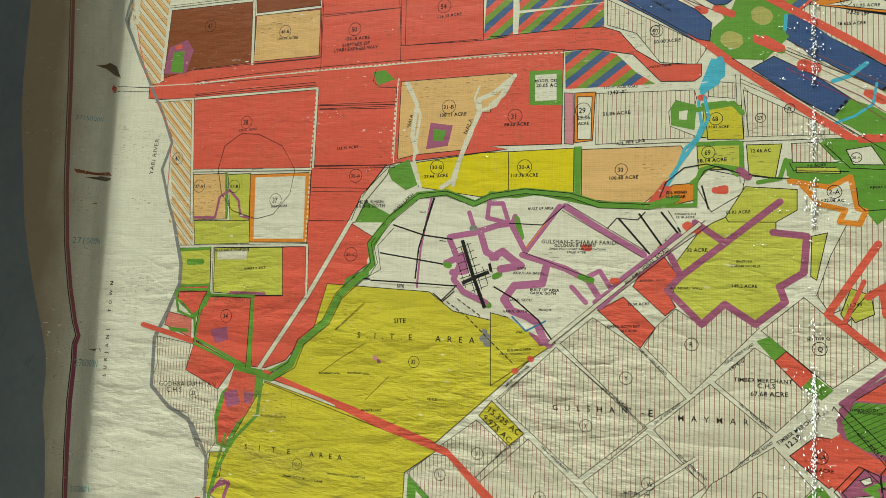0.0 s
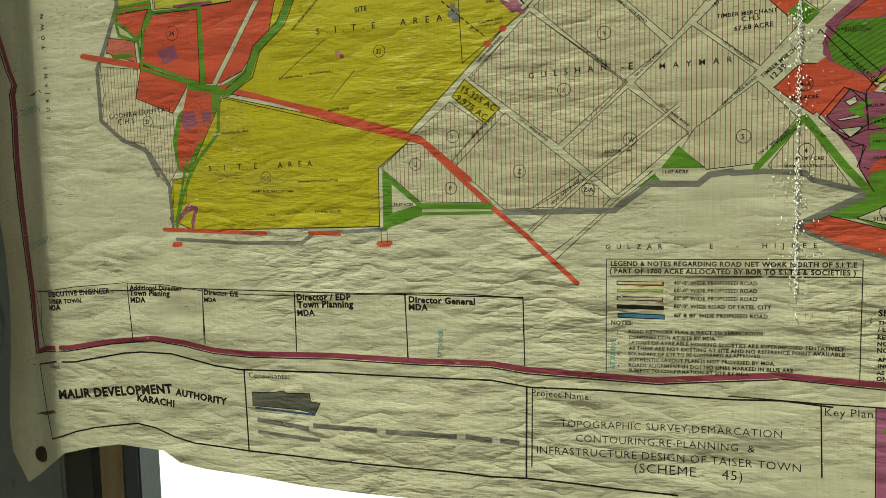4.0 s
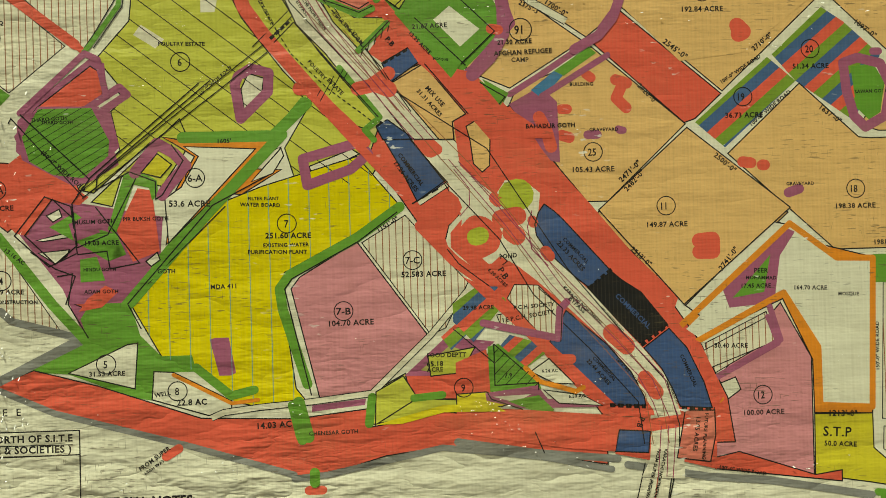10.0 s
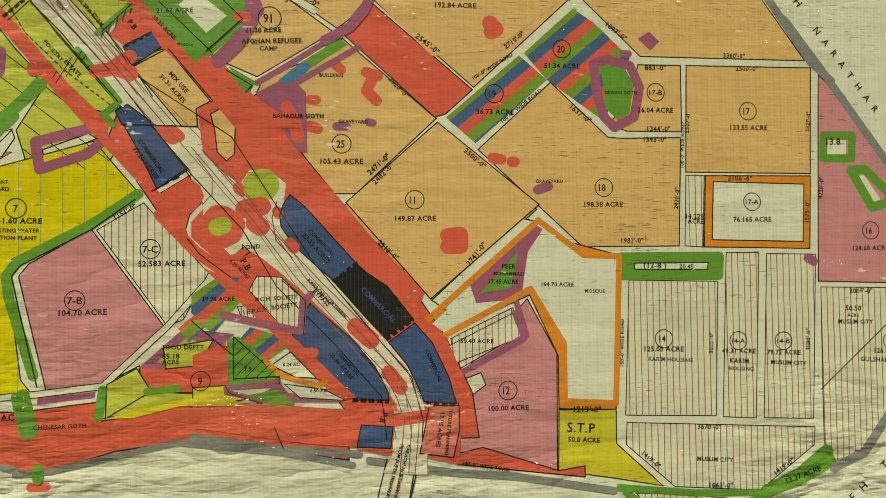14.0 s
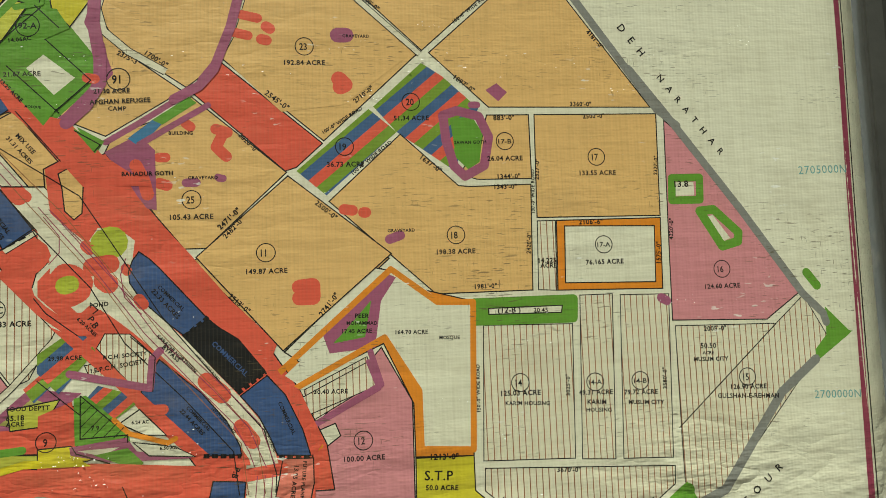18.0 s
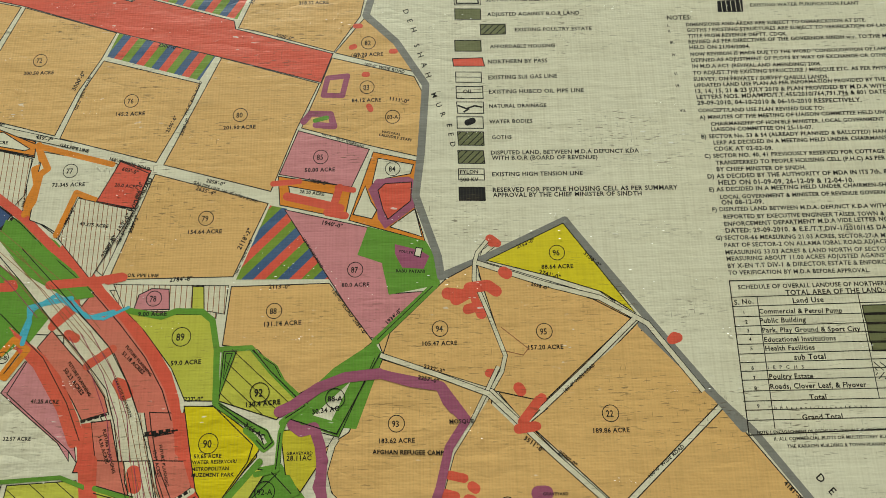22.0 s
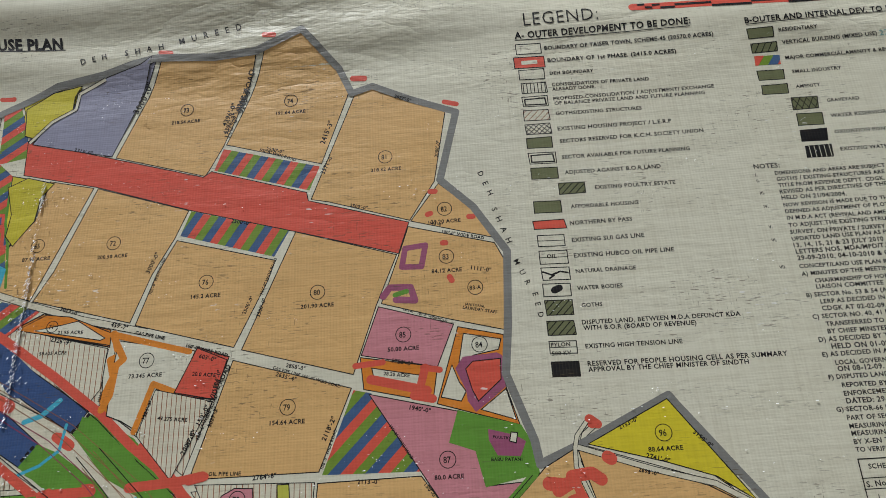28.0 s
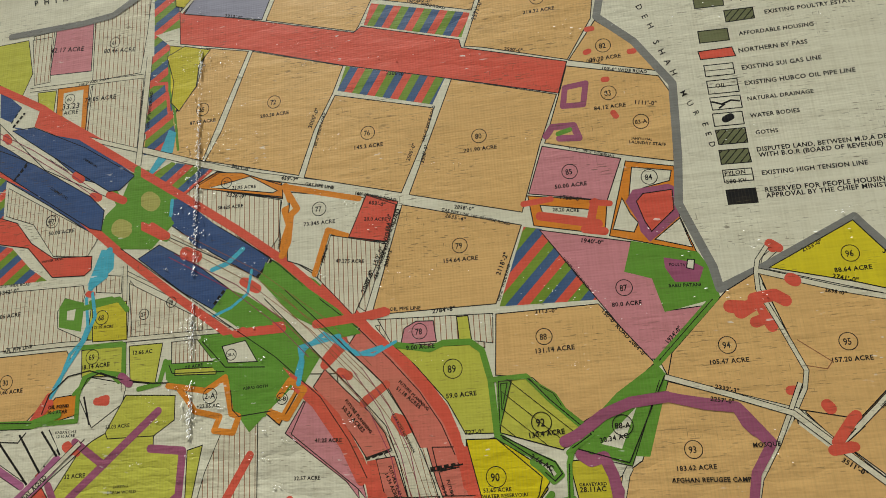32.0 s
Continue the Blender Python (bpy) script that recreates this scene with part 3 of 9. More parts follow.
area("sector", "tan", "402,2044 448,2062 485,2019 494,1987 464,1901 356,1935")
banded("sector", 58, "353,1930 462,1898 451,1870 344,1904")
area("sector", "tan", "501,1985 521,1991 602,1953 586,1869 558,1826 471,1855 453,1859")
area("sector", "tan", "590,1866 621,1837 646,1804 643,1800 559,1825")
area("sector", "tan", "556,1819 644,1794 653,1774 646,1703 591,1718 526,1738 548,1796")
area("sector", "pink", "523,1735 597,1712 579,1671 505,1687")
area("sector", "orange", "504,1685 579,1671 573,1638 507,1654")
area("sector", "white", "515,1674 562,1664 558,1651 518,1660", 2)
area("sector", "orange", "601,1709 645,1698 644,1678 643,1648 653,1612 577,1636")
area("sector", "white", "606,1702 642,1694 639,1684 615,1680 600,1674", 2)
area("sector", "white", "593,1672 599,1655 605,1646 600,1637 581,1642", 2)
area("sector", "white", "643,1646 650,1617 618,1628", 2)
area("sector", "purple", "596,1668 604,1679 637,1681 642,1678 642,1655 643,1648 630,1638 613,1626 606,1637 605,1647", 2)
area("sector", "red", "606,1667 613,1674 640,1675 639,1655 616,1636 611,1647", 2)
banded("sector", 45, "497,1654 514,1650 560,1576 467,1578")
area("sector", "tan", "377,1691 495,1656 464,1581 341,1581")
area("sector", "tan", "437,1823 543,1789 521,1737 497,1669 385,1701")
area("sector", "tan", "309,1824 416,1793 409,1771 377,1704 273,1734 290,1787")
banded("sector", 58, "322,1857 430,1825 415,1797 312,1829")
area("sector", "tan", "213,1894 319,1858 306,1826 285,1787 267,1737 159,1768 177,1800")
area("sector", "tan", "156,1908 208,1895 169,1801 156,1769 71,1793 121,1832 146,1861")
area("sector", "yellow", "110,1919 156,1907 148,1889 146,1861 120,1832 113,1837 111,1884")
banded("sector", 35, "87,2000 107,2007 120,1970 122,1941 92,1936 110,1919 108,1885 115,1837 122,1806 83,1811 88,1854 91,1892")
ruled("sector", "10,1968 31,1970 84,2002 80,1942 74,1890 12,1889")
area("sector", "pink", "-42,1966 8,1969 9,1903 -46,1906")
ruled("sector", "-73,1963 -45,1965 -47,1901 -63,1900")
ruled("sector", "11,1882 76,1886 72,1819 47,1815 6,1827")
area("sector", "orange", "-31,1885 5,1885 7,1822 -30,1850")
area("sector", "white", "-23,1876 0,1876 -1,1835 -23,1854", 2)
area("sector", "yellowgreen", "-60,1885 -35,1884 -36,1856 -57,1863")
area("sector", "pink", "512,1649 596,1628 587,1600 615,1590 619,1560 656,1562 608,1517 596,1518")
area("sector", "green", "596,1629 654,1612 662,1597 664,1590 667,1568 617,1559 610,1591 586,1600", 2)
area("sector", "purple", "623,1610 648,1603 657,1597 651,1584 630,1586 623,1600", 2)
area("sector", "white", "644,1606 650,1605 648,1596 642,1598", 2)
area("sector", "paleyellow", "791,1625 837,1560 834,1548 817,1557 711,1593")
area("sector", "orange", "174,1754 246,1729 249,1713 144,1739")
area("sector", "white", "176,1750 242,1727 243,1720 159,1740", 2)
ruled("sector", "144,1737 248,1711 245,1688 248,1657 236,1650 180,1688 120,1729")
area("sector", "white", "255,1728 336,1704 322,1664 301,1673 284,1627 251,1651 255,1701")
area("sector", "red", "340,1707 373,1695 359,1654 321,1660")
ruled("sector", "302,1668 321,1659 359,1652 335,1585 284,1625")
ruled("sector", "344,1570 378,1572 378,1570 364,1550 357,1552")
area("sector", "pink", "380,1568 406,1570 403,1544 364,1548")
ruled("sector", "407,1570 428,1570 427,1546 404,1545")
area("sector", "yellowgreen", "429,1570 438,1569 436,1546 427,1546")
ruled("sector", "439,1569 452,1569 450,1540 437,1545")

# ---- rows of plots south of the pipeline
area("sector", "tan", "463,1571 559,1572 602,1514 572,1491 552,1476 531,1466 492,1509 458,1514")
area("sector", "tan", "669,1568 676,1575 700,1586 715,1531 713,1468 611,1503 607,1514")
area("sector", "tan", "717,1582 753,1572 820,1552 849,1530 748,1440 743,1434 720,1463 732,1495 715,1533")
area("sector", "tan", "856,1528 864,1520 883,1490 904,1462 920,1449 869,1408 750,1430")
area("sector", "tan", "611,1497 713,1463 712,1452 681,1431 668,1396 654,1356 640,1340 627,1330 573,1367 558,1393 559,1418 580,1431 597,1464")
area("sector", "tan", "553,1394 560,1378 573,1364 624,1327 564,1290 529,1305 534,1324 565,1346")
area("sector", "green", "603,1514 612,1501 587,1434 518,1441 531,1459 565,1490")
area("sector", "white", "580,1475 583,1468 564,1440 549,1447", 2)
area("sector", "green", "519,1405 553,1360 565,1343 560,1336 524,1302 518,1299 463,1360 495,1402")
area("sector", "brightyellow", "426,1455 453,1458 496,1427 496,1411 457,1368 433,1388 425,1440")

# ---- east sectors
area("sector", "tan", "864,1524 908,1467 922,1451 822,1362 751,1430 748,1437")
area("sector", "tan", "925,1446 1024,1311 878,1312 828,1360")
area("sector", "tan", "656,1354 674,1390 680,1418 746,1434 818,1359 737,1284")
area("sector", "red", "654,1352 736,1282 714,1262 705,1259 631,1326 643,1336")
area("sector", "tan", "631,1322 706,1258 641,1197 621,1197 597,1232 563,1276 570,1291 620,1309")
area("sector", "tan", "708,1253 788,1184 736,1138 699,1135 677,1136 630,1186")
banded("sector", 40, "779,1313 821,1351 839,1339 869,1311 846,1257 798,1291")
banded("sector", 40, "714,1259 775,1311 798,1291 738,1238")
area("sector", "tan", "918,1305 1029,1305 1027,1214 916,1215")
area("sector", "tan", "876,1305 913,1305 913,1249 866,1249 850,1254 870,1280")
area("sector", "tan", "801,1289 849,1244 859,1243 912,1244 909,1153 826,1153 740,1233")
area("sector", "orange", "933,1212 1027,1212 1025,1150 931,1152")
area("sector", "white", "940,1207 1021,1205 1019,1156 938,1158", 2)
ruled("sector", "916,1212 932,1212 930,1152 914,1153")
area("sector", "pink", "1036,1299 1054,1283 1156,1144 1124,1122 1120,1119 1032,1122 1032,1125")
ruled("sector", "865,1125 942,1123 938,1011 860,1014")
ruled("sector", "950,1147 979,1147 973,1008 944,1010")
ruled("sector", "986,1146 1030,1145 1024,1006 980,1008")
ruled("sector", "1034,1117 1128,1115 1156,1139 1177,1100 1160,1081 1069,976 1045,964 1033,985 1033,1025")
ruled("sector", "861,1008 1025,999 1024,984 975,948 901,954 860,990")
ruled("sector", "868,950 918,947 932,926 902,919 878,935")
ruled("sector", "919,946 958,941 951,929 932,926")
area("sector", "green", "859,1146 945,1144 944,1128 859,1130", 2)
area("sector", "white", "870,1139 934,1139 933,1133 870,1134", 2)
area("sector", "green", "1035,985 1045,967 1010,950 947,932 930,923 925,926 951,939 982,946", 5)
area("sector", "green", "1176,1128 1197,1106 1201,1105 1164,1080 1163,1090 1175,1103", 5)
area("sector", "yellow", "804,1020 852,1019 852,991 891,955 850,963 803,971")
area("sector", "orange", "699,1096 781,1176 804,1160 856,1146 852,1019 804,1021 804,1064 781,1114 710,1083")
area("sector", "white", "701,1111 774,1177 792,1173 829,1138 850,1137 846,1024 809,1025 810,1067 786,1118 780,1120 723,1095", 2)
area("sector", "pink", "723,1049 779,1111 803,1066 802,971 741,991 721,988")
ruled("sector", "716,1080 767,1104 774,1083 720,1054")
area("sector", "white", "726,1047 740,1052 744,1042 727,1030", 2)
area("sector", "red", "721,988 741,992 803,971 825,974 825,965 721,979")

# ---- the bypass and its verges
area("sector", "red", "394,1441 425,1440 432,1401 459,1363 494,1322 528,1295 561,1275 564,1276 597,1231 624,1197 629,1189 682,1126 712,1081 733,1036 738,1000 648,1001 604,1064 556,1122 525,1152 489,1181 444,1249 399,1295 372,1341 346,1401 328,1401 334,1422 368,1373")
area("verge", "paleolive", "355,1385 390,1369 426,1327 462,1272 451,1242 426,1274 403,1297 372,1336", 2)
area("verge", "offwhite", "303,1539 330,1516 361,1475 377,1441 383,1406 398,1375 431,1331 490,1265 520,1222 544,1244 579,1194 606,1144 650,1090 684,1050 692,1001 664,1001 660,1037 622,1082 578,1126 552,1171 507,1221 453,1295 390,1364 378,1401 365,1421 353,1442 341,1462 307,1499", 2)
area("verge", "navy", "459,1267 468,1266 509,1215 490,1203", 5)
area("verge", "salmon", "695,1026 722,1024 720,982 690,988", 5)
area("verge", "offwhite", "436,1316 453,1299 467,1269 512,1216 516,1206 521,1187 511,1175 516,1159 531,1142 577,1125 620,1123 603,1142 586,1165 583,1184 590,1196 581,1194 554,1208 532,1218 524,1242 469,1303 456,1334", 5)
area("verge", "tan", "470,1303 499,1313 534,1272 520,1267 521,1246", 2)
area("verge", "navy", "456,1262 468,1269 510,1217 487,1201 473,1231", 2)
area("verge", "red", "490,1201 512,1211 522,1190 512,1176", 5)
area("verge", "offwhite", "674,1013 692,1014 679,939 653,942 664,986", 5)

# ---- clover leaf and the northern bypass
area("verge", "offwhite", "-107,1851 -40,1784 51,1736 113,1689 239,1622 311,1562 348,1524 271,1529 206,1594 137,1637 76,1694 4,1728 -102,1807")
area("verge", "navy", "-75,1837 -3,1810 23,1794 72,1765 47,1752 6,1767", 2)
area("verge", "navy", "-104,1824 -88,1814 28,1732 40,1715 28,1699 -30,1739 -99,1783", 2)
area("verge", "navy", "115,1730 166,1698 235,1651 222,1630 171,1662 121,1699", 2)
area("verge", "navy", "109,1678 154,1651 189,1623 174,1601 137,1624 85,1665", 2)
area("verge", "green", "72,1765 91,1767 129,1731 126,1701 100,1674 54,1679 35,1698 42,1719 60,1735", 2)
area("verge", "green", "236,1649 284,1622 319,1584 334,1571 311,1567 222,1629", 2)
area("verge", "green", "189,1622 210,1613 255,1582 279,1553 291,1549 267,1514 231,1558 172,1602", 2)

# ---- clover leaf to the site
area("sector", "yellowgreen", "33,1623 60,1617 68,1576 30,1583")
ruled("sector", "77,1642 123,1586 148,1579 77,1579")
ruled("sector", "37,1652 67,1648 67,1629 37,1633")
area("sector", "green", "158,1581 224,1575 223,1540 186,1535 123,1534 123,1554 168,1553", 2)
area("sector", "white", "196,1570 216,1567 224,1551 206,1548", 2)
area("sector", "white", "23,1527 38,1543 78,1534 76,1514 42,1492")
area("sector", "tan", "-112,1572 7,1573 13,1562 -8,1527 -38,1500 -111,1509")
area("sector", "orange", "-2,1525 25,1527 23,1506 -4,1500 -28,1500")
ruled("sector", "-96,1644 21,1642 24,1632 22,1623 0,1630 -8,1616 -6,1598 22,1585 24,1581 -95,1578")
area("sector", "green", "-6,1620 0,1630 24,1623 22,1592 -5,1599")
area("sector", "white", "4,1616 14,1617 13,1605 4,1606", 5)
area("water", "cyan", "40,1680 56,1678 56,1657 33,1638 26,1642", 5)
area("sector", "green", "165,1577 198,1578 231,1531 261,1525 247,1519 231,1491 207,1489 191,1497 184,1535 126,1541 123,1551 168,1548 156,1570")
area("sector", "white", "180,1566 206,1564 219,1547 190,1546", 5)
area("sector", "orange", "247,1521 268,1518 245,1482 230,1495")
area("sector", "white", "250,1516 261,1514 244,1488 235,1495", 5)
area("sector", "pink", "270,1503 308,1472 319,1444 323,1411 311,1427 251,1474")
banded("sector", 38, "-137,1701 -102,1703 -72,1694 -47,1668 -24,1652 -135,1652")
banded("sector", 40, "-245,1782 -215,1779 -213,1728 -247,1727")
banded("sector", 40, "-199,1759 -89,1763 -88,1730 -200,1730")
banded("sector", 40, "-240,1784 -208,1781 -207,1729 -238,1730")
banded("sector", 40, "-200,1780 -89,1781 -89,1764 -199,1763")
ruled("sector", "-85,1767 36,1695 23,1674 -19,1679 -48,1719 -84,1733")
area("sector", "red", "-793,1673 -793,1694 -766,1700 -768,1719 -713,1716 -604,1719 -606,1791 -494,1794 -496,1817 -250,1792 -247,1726 -213,1728 -238,1730 -210,1730 -133,1732 -90,1731 -69,1723 -48,1697 -19,1677 29,1674 29,1659 21,1653 -18,1655 -52,1692 -102,1703 -139,1703 -138,1580 -232,1580 -209,1575 -364,1560 -381,1556 -415,1513 -434,1477 -495,1476 -495,1553 -699,1554 -709,1666")
area("sector", "tan", "-363,1675 -211,1678 -201,1674 -214,1648 -232,1636 -234,1626 -250,1627 -264,1576 -337,1571 -363,1565")
area("sector", "brown", "-761,1815 -611,1815 -607,1719 -710,1715 -767,1705")
area("sector", "brown", "-606,1823 -499,1818 -497,1798 -604,1796")
area("sector", "purple", "-760,1754 -727,1764 -714,1746 -726,1709 -768,1712", 2)
area("sector", "green", "-752,1746 -731,1746 -732,1711 -755,1714", 5)
area("sector", "tan", "-604,1792 -496,1792 -494,1722 -604,1720")
area("sector", "brightyellow", "-231,1571 -122,1574 -121,1513 -230,1523")
area("sector", "purple", "-317,1615 -285,1610 -291,1582 -322,1578", 2)
area("sector", "green", "-312,1606 -294,1603 -298,1589 -313,1590", 5)
area("sector", "green", "-407,1691 -389,1694 -373,1679 -398,1672")
area("sector", "brightyellow", "-336,1560 -245,1571 -207,1572 -205,1521 -243,1512 -330,1526")
area("sector", "green", "-378,1551 -346,1565 -332,1529 -349,1522 -370,1536")
area("sector", "green", "-412,1509 -362,1484 -367,1477 -426,1477")
area("sector", "offwhite", "-415,1515 -374,1556 -377,1544 -407,1508 -422,1477 -429,1477", 2)
banded("sector", -46, "-844,1847 -765,1839 -769,1800 -773,1697 -791,1696 -819,1736 -824,1782 -836,1806", 6.5, ("tan", "offwhite"))
banded("sector", -46, "-780,1667 -709,1666 -701,1557 -695,1475 -736,1475 -733,1515 -741,1568 -738,1600 -750,1628 -765,1650", 6.5, ("tan", "offwhite"))
banded("sector", -46, "-724,1478 -690,1478 -690,1441 -712,1439", 6.5, ("tan", "offwhite"))
area("sector", "tan", "-697,1549 -638,1550 -631,1504 -632,1481 -692,1479")
area("sector", "yellowgreen", "-635,1548 -596,1549 -594,1476 -626,1476")
area("sector", "orange", "-596,1547 -496,1549 -494,1448 -591,1447")
area("sector", "white", "-587,1543 -504,1544 -502,1453 -584,1452", 5)
area("sector", "yellowgreen", "-690,1478 -593,1479 -591,1445 -686,1442")
area("sector", "yellowgreen", "-711,1436 -657,1438 -654,1382 -706,1380")
area("sector", "yellowgreen", "-650,1437 -535,1440 -530,1371 -578,1369 -647,1371")
area("plot", "offwhite", "-645,1433 -593,1436 -594,1421 -644,1420", 5)
area("sector", "red", "-535,1440 -496,1443 -496,1479 -434,1479 -392,1456 -393,1424 -429,1397 -447,1357 -494,1310 -519,1279 -552,1266 -574,1267 -578,1368 -530,1370")
area("sector", "red", "-651,1365 -578,1368 -576,1267 -674,1299 -672,1333")
area("sector", "red", "-706,1377 -654,1380 -658,1353 -680,1335 -710,1357")
area("sector", "salmon", "-725,1339 -683,1332 -681,1302 -730,1319")
area("plot", "green", "-723,1316 -689,1315 -685,1310 -719,1309", 5)
ruled("sector", "-742,1301 -680,1293 -686,1254 -628,1230 -625,1155 -642,1131 -660,1151 -677,1191 -715,1196 -749,1226 -738,1261")
area("sector", "red", "-674,1298 -602,1271 -605,1262 -628,1230 -686,1254")
area("sector", "green", "-602,1268 -554,1263 -556,1204 -588,1177 -605,1146 -625,1152 -631,1192 -621,1226 -609,1237")
area("sector", "red", "-603,1260 -566,1254 -566,1209 -592,1185 -612,1151 -622,1155 -624,1187 -612,1232", 5)
area("plot", "purple", "-618,1226 -596,1233 -588,1212 -610,1205", 5)
area("plot", "purple", "-583,1231 -568,1230 -569,1214 -582,1214", 5)
area("plot", "purple", "-648,1315 -620,1322 -615,1303 -637,1296", 5)
area("sector", "yellow", "-636,1130 -614,1145 -618,1113 -640,1100")
area("sector", "pink", "-136,1647 -125,1646 -123,1579 -134,1580")
area("sector", "orange", "-123,1646 -97,1646 -99,1583 -122,1581")
area("sector", "white", "-119,1641 -101,1640 -101,1585 -118,1585", 2)
area("sector", "green", "-183,1679 -140,1678 -138,1631 -181,1633", 2)
area("sector", "white", "-175,1673 -147,1673 -146,1638 -174,1638", 5)
area("sector", "green", "-122,1576 -112,1576 -112,1509 -120,1511", 2)
area("sector", "yellow", "-460,1390 -308,1384 -274,1360 -199,1346 -143,1328 -294,1184 -413,1222 -548,1253 -511,1275 -477,1327")
area("sector", "yellow", "-550,1248 -282,1184 -332,1150 -334,1112 -600,1078 -552,1180")
area("sector", "yellow", "-550,1246 -288,1178 -331,1145 -332,1071 -604,1069 -642,1085 -590,1176")

# ---- Faridi quarter
area("sector", "yellow", "-223,1360 -165,1348 -138,1326 -219,1267")
area("sector", "yellowgreen", "31,1471 46,1480 98,1504 112,1504 112,1468 144,1464 141,1425 116,1405 120,1386 91,1361 58,1385 33,1362 2,1393 -6,1417")
area("sector", "yellowgreen", "79,1522 134,1518 134,1494 112,1480 61,1480 58,1486")
area("sector", "red", "-38,1416 -11,1438 9,1410 -8,1397 4,1377 -8,1366 -46,1400")
area("sector", "red", "-87,1369 -57,1387 -19,1351 -36,1326")
ruled("sector", "-93,1360 -36,1324 17,1270 -30,1234 -132,1326")
ruled("sector", "-32,1328 -17,1354 4,1375 33,1356 58,1381 95,1357 22,1276")
ruled("sector", "-136,1320 -26,1232 -69,1190 -212,1250")
ruled("sector", "97,1354 141,1394 214,1330 170,1294")
ruled("sector", "48,1292 90,1334 120,1316 158,1289 113,1240")
ruled("sector", "-19,1231 43,1289 110,1236 42,1167")
ruled("sector", "154,1397 168,1442 189,1488 223,1503 222,1405 168,1376")
area("sector", "yellowgreen", "188,1406 212,1397 182,1370 178,1377")
area("sector", "yellowgreen", "149,1464 165,1468 154,1414 148,1418")
area("sector", "green", "92,1342 106,1348 123,1332 111,1320", 2)
area("sector", "red", "111,1320 123,1332 154,1306 139,1291", 2)
area("sector", "green", "139,1293 151,1307 171,1292 159,1280", 2)

# ---- the central sectors
area("sector", "yellowgreen", "269,1391 332,1394 352,1350 383,1308 403,1286 372,1256 301,1257 278,1253 233,1214 220,1217 254,1247 248,1278 261,1290 238,1320 264,1349")
area("sector", "yellowgreen", "406,1284 444,1246 455,1228 447,1215 391,1219 383,1246")
area("plot", "offwhite", "320,1366 334,1369 331,1355 320,1355", 5)
area("plot", "offwhite", "273,1346 291,1334 284,1327 267,1338", 5)
area("plot", "offwhite", "402,1231 436,1244 442,1240 404,1223", 2)
area("plot", "offwhite", "356,1306 368,1302 366,1289 352,1276 350,1294", 2)
area("sector", "yellowgreen", "231,1207 301,1271 309,1251 286,1218 255,1227 247,1203")
area("sector", "brightyellow", "335,1205 364,1216 440,1238 473,1198 436,1176 380,1147 378,1125 387,1055 397,1042 354,1042 336,1047 309,1071 282,1084 259,1126")
area("plot", "purple", "320,1096 324,1097 335,1097 340,1069 336,1067 327,1067", 2)
area("sector", "pink", "385,1134 392,1143 438,1170 493,1093 448,1049 406,1044")
ruled("sector", "442,1169 477,1190 526,1135 507,1099 495,1094")
area("plot", "offwhite", "380,1247 359,1218 350,1216 370,1243", 2)
area("plot", "orange", "360,1230 380,1229 348,1210 337,1211", 2)
area("sector", "purple", "191,1288 233,1320 244,1316 246,1284 254,1250 227,1223 192,1230 174,1248 176,1272")
area("plot", "red", "191,1282 233,1314 243,1307 241,1284 213,1280 188,1278", 2)
area("plot", "offwhite", "231,1281 254,1293 257,1290 235,1278", 2)
area("sector", "red", "127,1216 153,1240 167,1239 218,1227 224,1210 193,1209 166,1185")
area("sector", "purple", "171,1188 195,1212 219,1207 286,1194 283,1158 255,1130 224,1098 207,1139")
area("plot", "red", "216,1127 247,1143 255,1130 236,1118", 2)
area("plot", "green", "243,1151 259,1126 240,1102 226,1098 220,1115", 2)
area("sector", "green", "177,1075 221,1101 251,1128 259,1126 266,1101 282,1084 306,1084 309,1071 282,1071 276,1049 260,1052 210,1072")
area("plot", "white", "210,1073 256,1094 264,1095 261,1059", 2)
area("plot", "white", "276,1072 291,1071 336,1047 336,1039 318,1036 274,1050", 2)
area("sector", "red", "150,1064 183,1076 233,1062 312,1034 386,1031 445,1037 443,1022 478,1027 504,1033 543,1025 582,1020 634,1024 634,986 574,996 503,1005 456,999 410,986 384,985 384,987 298,1013 232,1032 165,1056")
area("plot", "purple", "399,1041 442,1045 441,1040 399,1036", 2)
area("sector", "yellowgreen", "447,1050 474,1064 478,1044 537,1040 552,1024 504,1033 445,1024")
area("plot", "red", "474,1062 513,1078 542,1077 544,1048 537,1041 478,1044", 2)
area("plot", "purple", "473,1062 507,1092 546,1087 529,1073 502,1061", 2)
area("plot", "khaki", "486,1066 510,1085 526,1078 506,1062", 5)
area("plot", "tan", "527,1259 539,1259 543,1230 535,1228 528,1242", 2)

# ---- marks on the eastern sectors
area("plot", "red", "745,1335 753,1343 763,1341 763,1333 755,1326 746,1330", 5)
area("plot", "purple", "746,1375 755,1382 766,1376 756,1367", 5)
area("plot", "purple", "563,1277 589,1291 602,1278 603,1229 594,1231 582,1251", 5)
area("plot", "blue", "581,1288 600,1303 608,1300 590,1281", 5)
area("plot", "green", "600,1303 629,1322 635,1317 608,1299", 5)
area("plot", "green", "844,1302 863,1304 872,1289 868,1264 858,1258 848,1268", 5)
area("plot", "purple", "730,1116 770,1159 784,1170 791,1163 776,1138 779,1122 750,1106 732,1110", 5)
area("plot", "green", "737,1121 770,1154 772,1133 755,1115", 5)
area("plot", "purple", "876,1327 886,1333 895,1325 887,1317", 5)
area("plot", "white", "1042,1243 1060,1243 1060,1231 1042,1231", 5)
